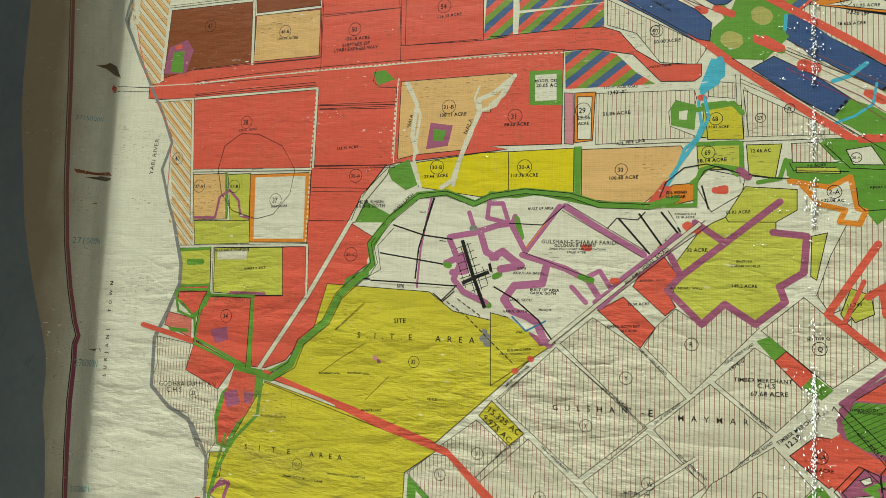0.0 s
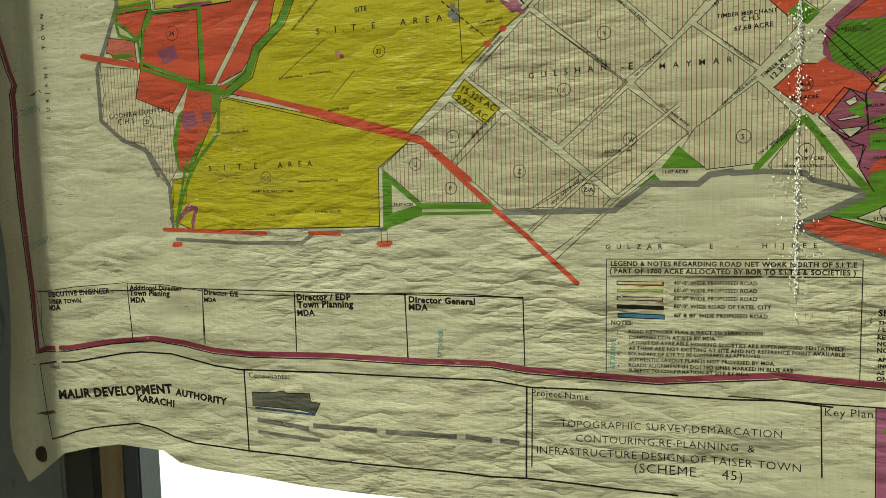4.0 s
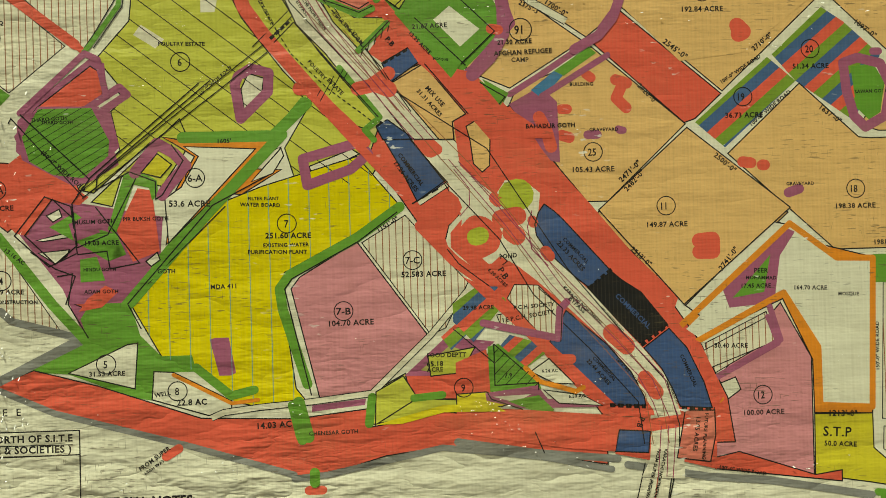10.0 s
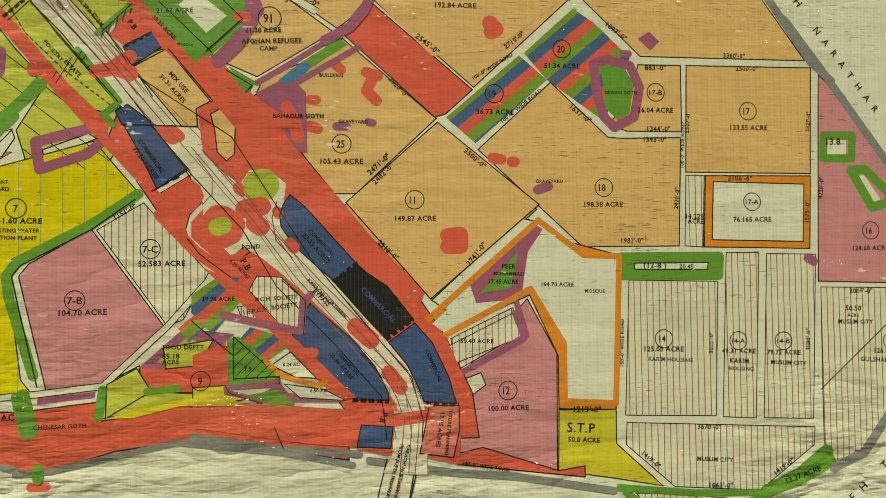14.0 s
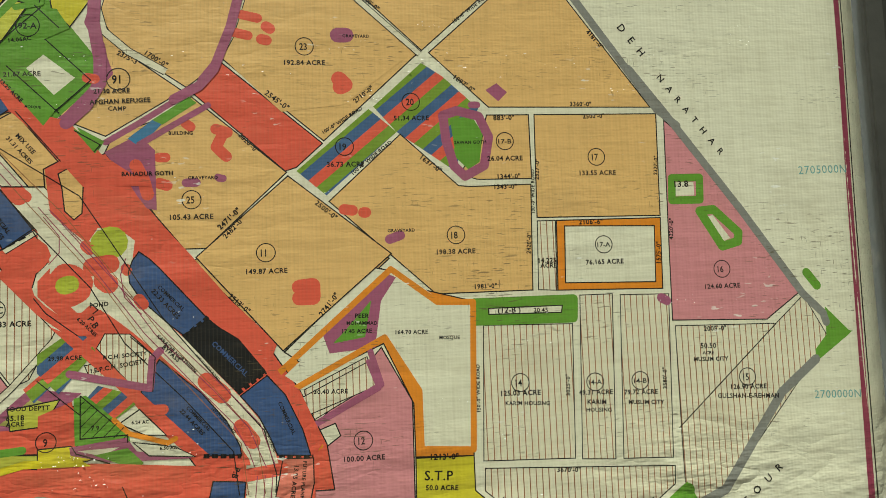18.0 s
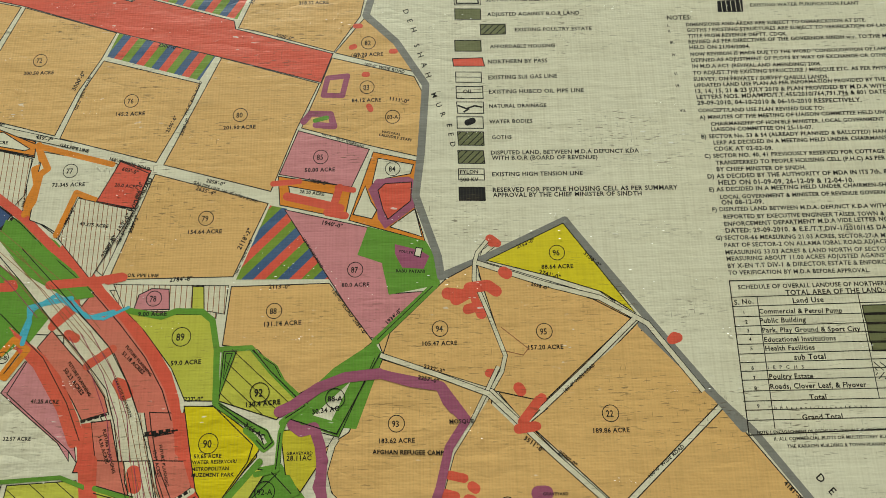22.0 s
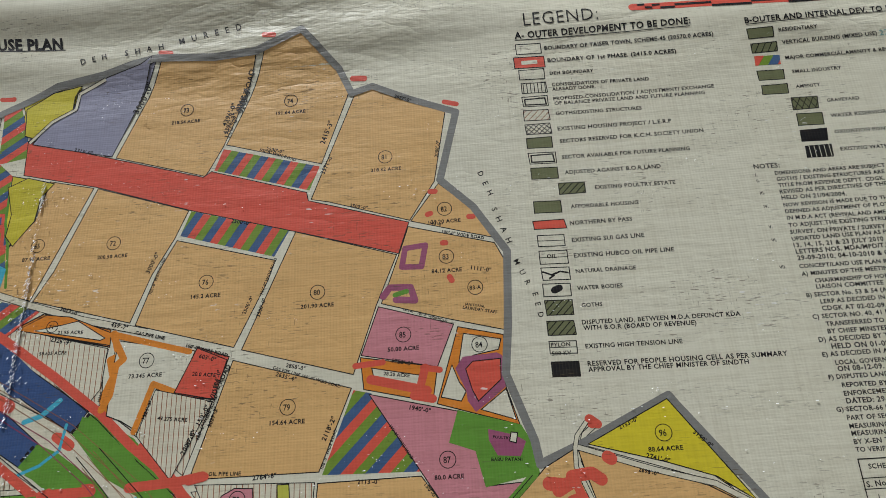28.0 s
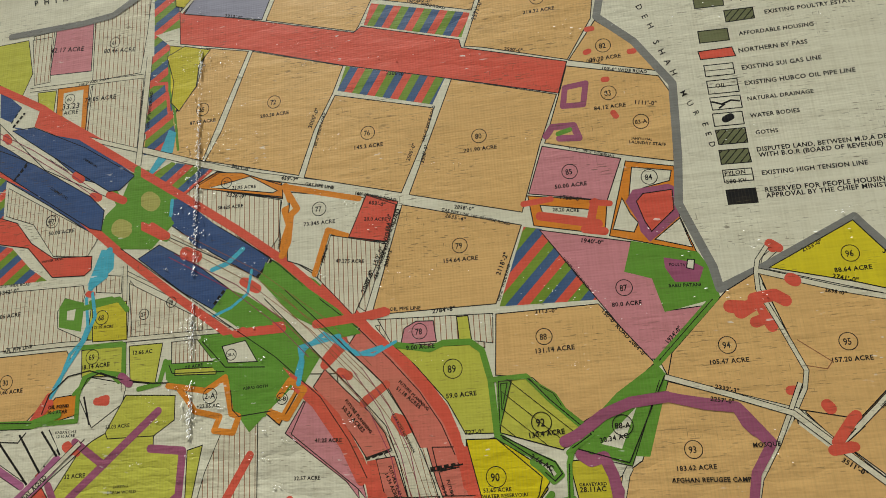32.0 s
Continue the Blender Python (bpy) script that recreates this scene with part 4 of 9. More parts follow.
area("plot", "white", "1071,1212 1076,1213 1091,1192 1083,1189", 5)

# ---- the plan's boundary

# ---- west: pipeline, plots
ruled("sector", "-327,1145 -294,1173 -271,1173 -186,1098 -277,1101")
area("sector", "yellow", "-233,1228 -217,1248 -174,1211 -193,1194")
ruled("sector", "-289,1180 -236,1222 -195,1192 -237,1148 -271,1175")
ruled("sector", "-230,1144 -168,1205 -79,1130 -139,1090 -172,1090")
ruled("sector", "-136,1091 -72,1125 -46,1100 -55,1089")
ruled("sector", "-100,1160 -26,1225 40,1172 -38,1104")
ruled("sector", "46,1176 111,1224 151,1183 112,1135 59,1130 32,1154")
area("plot", "green", "-326,1143 -275,1099 -275,1084 -327,1066", 2)
area("plot", "white", "-314,1124 -282,1097 -314,1088", 5)
ruled("sector", "122,1132 157,1180 204,1107 167,1117 126,1128")
area("plot", "green", "10,1133 29,1158 56,1132", 2)
area("plot", "green", "-14,1112 -1,1131 16,1112", 2)
area("sector", "yellow", "-634,1139 -611,1142 -615,1106 -635,1100")

# ---- border and title block
area("stain", "brown", "-955,1568 -941,1566 -920,1562 -866,1557 -854,1550 -920,1558 -949,1561", 5)
area("key", "mauve", "232,867 281,868 282,858 301,858 303,850 313,851 314,859 363,858 364,850 385,849 384,820 404,820 405,803 424,803 422,767 233,758", 2)
area("plot", "orange", "-39,1003 13,1002 13,998 -39,999", 2)
area("plot", "green", "-39,994 13,993 12,990 -39,990", 2)
area("plot", "pink", "-39,985 12,984 12,980 -39,981", 2)
area("plot", "black", "-39,975 13,974 13,970 -39,971", 2)
area("plot", "blue", "-38,965 14,964 14,959 -38,960", 2)
area("plot", "bluegrey", "-526,845 -493,847 -477,850 -471,847 -438,849 -436,838 -422,837 -430,822 -456,826 -526,826", 2)

# ---- legend of the north east corner
area("legend_patch", "white", "688,2031 716,2030 716,2018 688,2019", 2)
area("legend_patch", "red", "684,2015 718,2014 718,2000 684,2001", 2)
area("legend_patch", "white", "692,2010 710,2010 710,2005 692,2005", 5)
area("legend_patch", "white", "688,1998 716,1998 716,1985 688,1986", 2)
area("legend_patch", "white", "689,1981 716,1980 717,1967 689,1968", 2)
area("legend_patch", "white", "688,1963 716,1963 716,1950 689,1951", 2)
area("legend_patch", "white", "688,1946 715,1945 716,1932 688,1933", 2)
area("legend_patch", "white", "688,1928 715,1928 716,1915 689,1916", 2)
area("legend_patch", "darkolive", "688,1911 715,1911 715,1898 688,1899", 2)
area("legend_patch", "white", "688,1893 717,1892 717,1879 689,1880", 2)
area("legend_patch", "darkolive", "689,1875 717,1874 717,1861 689,1862", 2)
area("legend_patch", "darkolive", "716,1855 743,1854 743,1842 716,1842", 2)
area("legend_patch", "darkolive", "688,1836 716,1835 716,1822 688,1823", 2)
area("legend_patch", "red", "685,1814 717,1814 719,1804 686,1805", 2)
area("legend_patch", "white", "688,1798 715,1797 715,1785 688,1786", 2)
area("legend_patch", "white", "688,1781 716,1780 716,1766 688,1767", 2)
area("legend_patch", "white", "688,1763 716,1762 716,1749 689,1750", 2)
area("legend_patch", "white", "688,1746 715,1745 715,1732 688,1733", 2)
area("legend_patch", "darkolive", "688,1729 715,1728 715,1713 689,1714", 2)
area("legend_patch", "darkolive", "688,1708 714,1707 715,1693 688,1694", 2)
area("legend_patch", "white", "688,1688 714,1687 714,1675 688,1676", 2)
area("legend_patch", "black", "688,1668 714,1667 714,1653 688,1654", 2)
area("legend_patch", "darkolive", "943,2021 971,2021 971,2010 944,2010", 2)
area("legend_patch", "darkolive", "945,2004 973,2004 972,1993 945,1993", 2)
banded("legend_patch", 55, "946,1989 973,1988 972,1976 945,1977")
area("legend_patch", "darkolive", "945,1970 973,1969 972,1957 945,1958", 2)
area("legend_patch", "darkolive", "946,1951 973,1951 972,1939 945,1940", 2)
area("legend_patch", "darkolive", "973,1933 1000,1932 998,1918 972,1918", 2)
area("legend_patch", "darkolive", "974,1913 1000,1912 999,1898 973,1899", 2)
area("legend_patch", "black", "973,1893 1000,1893 998,1879 972,1880", 2)
area("legend_patch", "black", "974,1874 1000,1874 999,1860 973,1861", 2)
area("legend_patch", "darkolive", "1066,1537 1109,1537 1109,1528 1066,1529", 2)
area("legend_patch", "darkolive", "1066,1528 1109,1528 1109,1519 1067,1520", 2)
area("legend_patch", "darkolive", "1067,1519 1110,1519 1110,1510 1067,1511", 2)
area("legend_patch", "darkolive", "1067,1511 1110,1510 1110,1502 1067,1502", 2)
area("legend_patch", "darkolive", "1068,1502 1110,1501 1110,1493 1068,1494", 2)

# ---- lettering: legend and notes

# ---- deh names

# ---- road legend and notes

# ---- lettering: sectors

# ---- lettering: lengths and road widths

# ---- hem

# ---- future planning zone and the green corridor
area("verge", "offwhite", "229,1608 256,1580 291,1541 326,1504 351,1475 362,1443 371,1402 379,1378 405,1377 394,1422 384,1450 370,1481 350,1514 325,1540 295,1571 251,1615 227,1620", 5)
area("verge", "salmon", "329,1570 346,1555 371,1530 391,1506 409,1477 417,1442 391,1434 384,1450 372,1478 354,1510 334,1531 314,1550", 2)
area("verge", "salmon", "280,1516 292,1532 312,1511 335,1489 350,1468 355,1454 331,1447 320,1465 302,1490", 2)
area("verge", "salmon", "340,1445 358,1447 369,1409 376,1378 355,1378", 2)
area("verge", "red", "331,1444 340,1445 354,1378 343,1378", 5)
area("verge", "salmon", "391,1432 418,1433 429,1408 435,1377 404,1377", 2)
ruled("sector", "347,1576 460,1572 458,1544 443,1547 361,1549")
area("plot", "pink", "369,1550 373,1565 385,1571 402,1570 404,1550", 2)
area("plot", "yellowgreen", "425,1572 436,1572 438,1547 426,1547", 2)
area("sector", "green", "604,1513 610,1500 571,1427 539,1439 520,1441 539,1456 549,1463")
area("sector", "white", "578,1476 581,1469 568,1446 548,1444", 5)
area("sector", "pink", "274,1507 286,1501 303,1483 322,1447 330,1410 322,1420 257,1473")

# ---- round the clover leaf
banded("sector", 35, "88,1909 107,1906 112,1872 119,1822 115,1788 84,1785 87,1826 86,1880")
area("sector", "paleyellow", "108,1905 148,1899 141,1871 145,1860 127,1845 120,1832 114,1847", 2)
ruled("sector", "13,1888 79,1886 75,1793 10,1816")
area("sector", "orange", "-33,1886 8,1885 8,1818 -18,1838 -32,1849")
area("sector", "white", "-25,1879 1,1880 2,1826 -14,1839 -24,1850", 5)
banded("sector", 38, "119,1772 170,1757 134,1729 89,1758")
ruled("sector", "147,1739 247,1712 245,1672 236,1660 217,1666 178,1695 134,1729")
area("sector", "orange", "147,1740 174,1753 248,1731 247,1714")
area("sector", "white", "157,1741 177,1748 240,1728 240,1719", 5)
area("verge", "navy", "-89,1845 -30,1827 12,1813 72,1765 46,1750 -8,1788", 5)
area("verge", "navy", "-112,1897 -80,1869 -92,1851 -108,1860", 5)
area("verge", "navy", "-104,1822 -71,1800 -13,1764 32,1728 40,1711 34,1702 -3,1726 -52,1759 -84,1780 -100,1795", 5)
area("verge", "navy", "120,1728 134,1727 178,1689 217,1662 153,1669 122,1705", 5)
area("water", "cyan", "114,1812 123,1807 120,1784 96,1760 88,1758 102,1780", 5)

# ---- roundabout and broken kerb lines
area("verge", "offwhite", "555,1170 552,1159 544,1151 532,1147 519,1151 512,1160 509,1170 512,1181 520,1189 532,1192 545,1188 553,1180", 5)
area("verge", "yellowgreen", "350,1386 386,1380 398,1364 439,1316 462,1276 452,1264 438,1255 402,1293 379,1326 356,1364", 2)
area("plot", "white", "794,1177 828,1148 857,1147 850,1026 810,1028 811,1074 783,1117 712,1084 701,1092", 5)
area("plot", "purple", "785,1172 793,1168 780,1149 774,1111 737,1108 732,1123 752,1141", 5)
area("plot", "green", "772,1150 766,1120 740,1116 751,1127", 5)

# ---- title block

# ---- more names

# ---- lots between the sites and the bypass
ruled("sector", "184,1367 217,1410 255,1413 256,1370 236,1338 228,1327")
area("plot", "yellowgreen", "187,1376 207,1404 211,1378 192,1368", 2)
banded("plot", 40, "503,1092 540,1123 547,1116 511,1081")
area("plot", "yellowgreen", "492,1077 530,1083 518,1063 494,1061", 2)
ruled("plot", "710,1072 768,1100 774,1080 714,1058")

# ---- clover leaf lots
ruled("sector", "76,1639 186,1579 83,1578")
area("plot", "yellowgreen", "-123,1958 -80,1959 -70,1912 -81,1884 -115,1904", 2)
ruled("plot", "-74,1958 -48,1958 -45,1897 -66,1896")
area("plot", "red", "-55,1860 -32,1854 46,1802 -29,1825 -60,1841", 5)

# ---- reservoir, park and poultry lots
area("verge", "offwhite", "378,1453 389,1453 396,1424 406,1395 416,1371 440,1335 461,1309 468,1298 480,1282 484,1273 460,1274 441,1301 420,1336 398,1362 391,1381 385,1405 379,1424", 5)
area("verge", "salmon", "394,1453 418,1452 424,1438 398,1432", 2)
area("verge", "salmon", "399,1431 422,1435 432,1404 436,1384 416,1370 408,1395", 2)
area("verge", "red", "418,1452 431,1452 436,1416 449,1382 472,1355 510,1308 542,1272 520,1272 490,1313 466,1346 452,1363 438,1382 427,1409", 5)
area("verge", "yellowgreen", "382,1376 396,1357 420,1334 441,1301 460,1274 421,1275 404,1302 385,1321", 2)
area("sector", "brightyellow", "431,1452 462,1452 483,1437 498,1423 498,1417 461,1367 452,1372 442,1387 436,1416", 2)
area("sector", "green", "542,1298 563,1286 556,1274", 2)
ruled("sector", "-210,1248 -137,1321 -29,1232 -105,1165")

# ---- sector numbers

# ---- hatching
hatch(None, "-844,1847 -765,1839 -769,1800 -773,1697 -791,1696 -819,1736 -824,1782 -836,1806", -46, 6.5, 0.7, "brown")
hatch(None, "-780,1667 -709,1666 -701,1557 -695,1475 -736,1475 -733,1515 -741,1568 -738,1600 -750,1628 -765,1650", -46, 6.5, 0.7, "brown")
hatch(None, "-724,1478 -690,1478 -690,1441 -712,1439", -46, 6.5, 0.7, "brown")
hatch(None, "269,1391 332,1394 352,1350 383,1308 403,1286 372,1256 301,1257 278,1253 254,1247 248,1278 261,1290 238,1320 264,1349", -38, 16, 0.7, "ink")
hatch(None, "406,1284 444,1246 455,1228 447,1215 391,1219 383,1246", -38, 16, 0.7, "ink")
hatch(None, "335,1205 364,1216 440,1238 473,1198 436,1176 380,1147 378,1125 387,1055 397,1042 354,1042 336,1047 309,1071 282,1084 259,1126", 90, 16, 0.6, "faint")
hatch(None, "689,1981 716,1980 717,1967 689,1968", 90, 4, 0.9, "ink")
hatch(None, "688,1946 715,1945 716,1932 688,1933", 45, 5, 0.8, "sepia")
hatch(None, "688,1928 715,1928 716,1915 689,1916", 45, 4, 0.9, "ink")
hatch(None, "688,1928 715,1928 716,1915 689,1916", -45, 4, 0.9, "ink")
hatch(None, "716,1855 743,1854 743,1842 716,1842", 45, 5, 1.0, "ink")
hatch(None, "688,1729 715,1728 715,1713 689,1714", 45, 5, 1.0, "ink")
hatch(None, "688,1708 714,1707 715,1693 688,1694", 45, 5, 1.0, "ink")
hatch(None, "945,2004 973,2004 972,1993 945,1993", 60, 6, 0.9, "ink")
hatch(None, "973,1933 1000,1932 998,1918 972,1918", 60, 6, 0.9, "ink")
hatch(None, "973,1933 1000,1932 998,1918 972,1918", -60, 6, 0.9, "ink")
hatch(None, "974,1874 1000,1874 999,1860 973,1861", 90, 5, 0.7, "offwhite")
hatch(None, "1067,1484 1109,1484 1109,1476 1067,1476", 135, 4, 0.8, "ink")
hatch(None, "1067,1474 1110,1475 1111,1468 1066,1468", 45, 4, 0.8, "ink")

# ---- roads
road(4, "488,1199 512,1214")
road(4, "-780,1668 -706,1668 -492,1673")
road(5, "-708,1669 -694,1475")
road(4, "-493,1672 -493,1555")
road(5, "-610,1823 -606,1715")
road(4, "-699,1555 -495,1554")
road(4, "-714,1438 -494,1444")
road(3.5, "-654,1438 -651,1370")
road(7, "-428,1480 -489,1374 -561,1265")
road(4, "-495,1444 -492,1374")
road(3.5, "-765,1821 -609,1822")
road(5, "320,1034 330,1038 357,1041 399,1044 447,1049 495,1094 526,1129")
road(5, "723,1609 711,1600 702,1577 712,1547 725,1510")
road(5, "709,1593 818,1556 833,1544")
road(4, "-141,1062 -70,1125 29,1203")
road(4, "-84,1055 -36,1098 3,1129")
road(5, "-71,1890 79,1885")
road(5, "8,1817 77,1792")
road(7, "79,1793 157,1764 216,1744 286,1726")
road(7, "85,1909 80,1803 78,1773")
road(4, "70,1652 127,1621 192,1580")
road(5, "70,1659 76,1526")
road(5, "-67,1579 0,1580 72,1579 192,1579")
road(6, "611,1343 582,1360 563,1377 558,1396 565,1420 569,1426")

# ---- pen strokes
stroke("sector", "orange", 7, "252,1727 257,1711 264,1705 251,1700 256,1683 248,1661 253,1651")
stroke("sector", "orange", 6, "253,1726 334,1702")
stroke("sector", "green", 8, "858,1144 944,1144 943,1128 857,1129 858,1144")
stroke("marker", "green", 6, "854,955 918,948 979,946")
stroke("marker", "green", 12, "980,946 1011,960 1035,978")
stroke("marker", "green", 6, "859,951 902,919")
stroke("marker", "green", 8, "1161,1159 1170,1147")
stroke("marker", "red", 9, "493,1252 504,1242")
stroke("marker", "red", 8, "532,1218 551,1214 574,1218")
stroke("marker", "green", 9, "50,1745 81,1697 117,1685")
stroke("marker", "khaki", 20, "93,1731 98,1727")
stroke("marker", "khaki", 20, "60,1703 66,1700")
stroke("line", "red", 9, "-113,1898 -51,1863 8,1816 75,1770 138,1727 198,1685 248,1647 284,1613 330,1574 363,1541 389,1509 410,1476 421,1447 425,1418")
stroke("line", "red", 9, "-100,1789 -52,1762 1,1729 31,1702 64,1673 129,1621 187,1578 236,1542 282,1500 310,1459 325,1427")
rule(0.9, "198,1678 246,1641 282,1607 327,1569 358,1536 385,1504 404,1473 415,1445")
rule(0.9, "63,1679 131,1628 191,1584 241,1548 287,1506 315,1463 331,1429")
stroke("line", "red", 8, "287,1579 323,1579 354,1584")
stroke("line", "red", 8, "206,1577 247,1579")
stroke("line", "red", 10, "294,1541 311,1559")
stroke("line", "red", 8, "330,1497 353,1513")
stroke("line", "red", 9, "99,1700 117,1687")
stroke("line", "red", 9, "138,1663 149,1660")
stroke("line", "red", 9, "206,1628 218,1620")
stroke("line", "red", 9, "-97,1833 -92,1827")
stroke("line", "red", 9, "0,1772 8,1766")
stroke("line", "red", 9, "24,1744 32,1741")
stroke("line", "cyan", 5, "205,1663 188,1649 171,1644")
stroke("line", "cyan", 6, "50,1679 47,1650 30,1639")
stroke("line", "cyan", 8, "50,1678 41,1647")
stroke("line", "cyan", 4, "122,1727 121,1710")
stroke("line", "red", 7, "-10,1527 -28,1502")
stroke("line", "green", 4, "31,1623 56,1625 71,1615")
stroke("line", "green", 4, "22,1575 71,1576 70,1536 57,1548 38,1545 19,1527")
stroke("line", "cyan", 3.5, "33,1640 26,1627 30,1598 24,1581 11,1569 1,1540 -8,1525")
stroke("marker", "red", 7, "-746,1753 -739,1754")
stroke("line", "green", 4, "-578,1368 -576,1264 -674,1302 -677,1333 -653,1365 -578,1369")
stroke("line", "green", 4, "-713,1360 -706,1378 -654,1382 -658,1353 -680,1335 -699,1352 -713,1360")
stroke("line", "green", 5, "-376,1477 -386,1446 -390,1414 -429,1397 -444,1360 -482,1316 -516,1276 -539,1264 -560,1257")
stroke("line", "green", 5, "-554,1260 -559,1199 -600,1157 -621,1112 -631,1074")
stroke("line", "green", 4, "-711,1433 -657,1437")
stroke("marker", "green", 9, "-694,1415 -671,1416")
stroke("line", "green", 4, "-638,1550 -633,1483")
stroke("line", "purple", 4, "-690,1483 -653,1483 -647,1514 -630,1524 -614,1509 -609,1486 -594,1483")
stroke("line", "purple", 5, "-631,1079 -611,1103 -598,1099 -606,1080")
stroke("line", "purple", 4, "-617,1372 -560,1372")
stroke("line", "red", 6, "-769,1318 -674,1298")
stroke("marker", "pink", 6, "-382,1292 -380,1291")
stroke("line", "offwhite", 4, "-356,1673 -341,1646 -332,1626 -336,1597 -339,1564 -327,1524")
stroke("line", "offwhite", 5, "-203,1673 -216,1649 -234,1636")
stroke("line", "offwhite", 5, "-211,1664 -227,1635 -250,1627 -260,1595 -273,1563 -281,1528")
stroke("line", "offwhite", 3, "-250,1627 -256,1646 -250,1662")
stroke("line", "green", 7, "-229,1516 -162,1511 -122,1505 -97,1498 -56,1494 -40,1498")
stroke("line", "purple", 5, "-123,1501 -27,1432 -66,1396")
stroke("line", "purple", 4, "-27,1432 -60,1402 -95,1370")
stroke("line", "purple", 4, "-98,1413 -89,1424 -70,1397")
stroke("line", "purple", 6, "-207,1375 -177,1368 -155,1355 -169,1337 -156,1324 -143,1328")
stroke("marker", "grey", 6, "-231,1336 -229,1335")
stroke("marker", "red", 7, "-15,1448 -9,1446")
stroke("marker", "red", 7, "23,1471 28,1468")
stroke("marker", "red", 8, "46,1518 57,1517")
stroke("marker", "red", 7, "-170,1305 -168,1304")
stroke("marker", "red", 7, "-189,1288 -187,1288")
stroke("line", "purple", 8, "-3,1438 9,1414 58,1455 24,1479")
stroke("line", "purple", 8, "58,1455 116,1504")
stroke("line", "purple", 8, "9,1414 -6,1397 33,1358 58,1383 91,1361 122,1388 116,1405 141,1422 144,1464 109,1468")
stroke("line", "red", 8, "215,1456 165,1376 222,1331")
stroke("line", "red", 8, "205,1397 222,1409")
stroke("marker", "purple", 8, "397,1237 441,1249 449,1240 435,1228 400,1216", closed=True)
stroke("marker", "purple", 8, "348,1304 358,1310 372,1306 371,1291 349,1270 345,1297", closed=True)
stroke("line", "green", 8, "473,1197 438,1173 384,1145 376,1134 378,1118 396,1058")
stroke("line", "green", 9, "401,1281 340,1224 259,1130")
stroke("marker", "purple", 6, "229,1280 255,1297 261,1291 236,1275", closed=True)
stroke("line", "orange", 3, "291,1069 336,1045 357,1047")
stroke("line", "green", 7, "309,1074 336,1051 354,1055")
stroke("line", "green", 8, "387,1043 391,1014")
stroke("line", "green", 7, "447,1046 444,1025")
stroke("line", "red", 9, "489,1181 516,1152 556,1122 600,1064 644,1024")
stroke("marker", "red", 9, "525,1260 540,1261 546,1229 535,1225 527,1239", closed=True)
stroke("marker", "red", 13, "492,1249 499,1242")
stroke("marker", "red", 8, "399,1293 408,1295")
stroke("marker", "red", 10, "364,1480 372,1471")
stroke("marker", "red", 10, "653,938 654,922")
stroke("marker", "red", 8, "677,1390 686,1389")
stroke("marker", "red", 9, "693,1383 694,1382")
stroke("marker", "red", 8, "669,1379 678,1375")
stroke("marker", "red", 9, "690,1372 692,1371")
stroke("marker", "red", 9, "650,1295 659,1292")
stroke("marker", "red", 9, "656,1292 650,1280 658,1272")
stroke("marker", "red", 10, "587,1266 593,1254 596,1242")
stroke("marker", "red", 8, "605,1272 610,1272")
stroke("marker", "red", 9, "605,1251 611,1249")
stroke("marker", "red", 8, "626,1300 630,1297")
stroke("marker", "purple", 7, "626,1251 634,1251")
stroke("marker", "purple", 6, "652,1254 655,1254")
stroke("line", "purple", 5, "564,1285 589,1300 632,1328 645,1339 664,1381 672,1399")
stroke("line", "purple", 5, "590,1283 644,1315")
stroke("line", "purple", 6, "549,1432 559,1407 553,1383 567,1342 534,1306")
stroke("line", "purple", 6, "576,1482 607,1485 667,1472 694,1435")
stroke("line", "purple", 5, "514,1452 538,1458 572,1480")
stroke("line", "purple", 5, "687,1434 668,1390 654,1356 639,1337")
stroke("line", "green", 7, "662,1568 604,1514")
stroke("marker", "red", 9, "713,1160 723,1160 726,1152 714,1151")
stroke("marker", "red", 9, "713,1160 723,1154")
stroke("marker", "red", 9, "752,1226 759,1225")
stroke("marker", "red", 9, "768,1223 770,1223")
stroke("marker", "purple", 8, "789,1200 798,1203")
stroke("marker", "purple", 8, "838,1305 850,1309 869,1304 877,1286 872,1261 855,1252 846,1261 840,1283", closed=True)
stroke("marker", "purple", 6, "863,1314 868,1314")
stroke("marker", "green", 7, "1040,1247 1066,1247 1065,1227 1039,1227", closed=True)
stroke("marker", "green", 8, "1064,1217 1077,1218 1099,1197 1098,1189 1083,1185", closed=True)
stroke("marker", "purple", 8, "1023,1142 1028,1139")
stroke("marker", "purple", 5, "720,1050 778,1081 770,1108")
stroke("marker", "orange", 4, "725,1033 728,1035")
stroke("marker", "red", 7, "759,1458 741,1437")
stroke("marker", "red", 8, "737,1432 753,1433")
stroke("marker", "red", 8, "718,1613 724,1608")
stroke("marker", "red", 9, "881,1508 890,1511")
stroke("marker", "purple", 6, "552,1795 573,1797 568,1774 548,1775 552,1795")
stroke("marker", "purple", 7, "528,1745 535,1754 556,1753 560,1739 541,1741")
stroke("marker", "green", 5, "540,1746 552,1749")
stroke("marker", "red", 6, "581,1857 586,1857")
stroke("marker", "red", 6, "577,1831 580,1832")
stroke("marker", "red", 6, "620,1825 624,1825")
stroke("marker", "red", 6, "591,1798 594,1798")
stroke("marker", "red", 6, "596,1761 598,1757")
stroke("marker", "red", 6, "83,2021 97,2020")
stroke("marker", "red", 5, "280,2054 293,2052")
stroke("marker", "red", 6, "404,2061 415,2060")
stroke("marker", "red", 7, "500,2006 513,2005")
stroke("marker", "red", 6, "602,1966 615,1962")
stroke("marker", "red", 6, "499,1677 526,1679")
stroke("marker", "red", 9, "514,1663 568,1649")
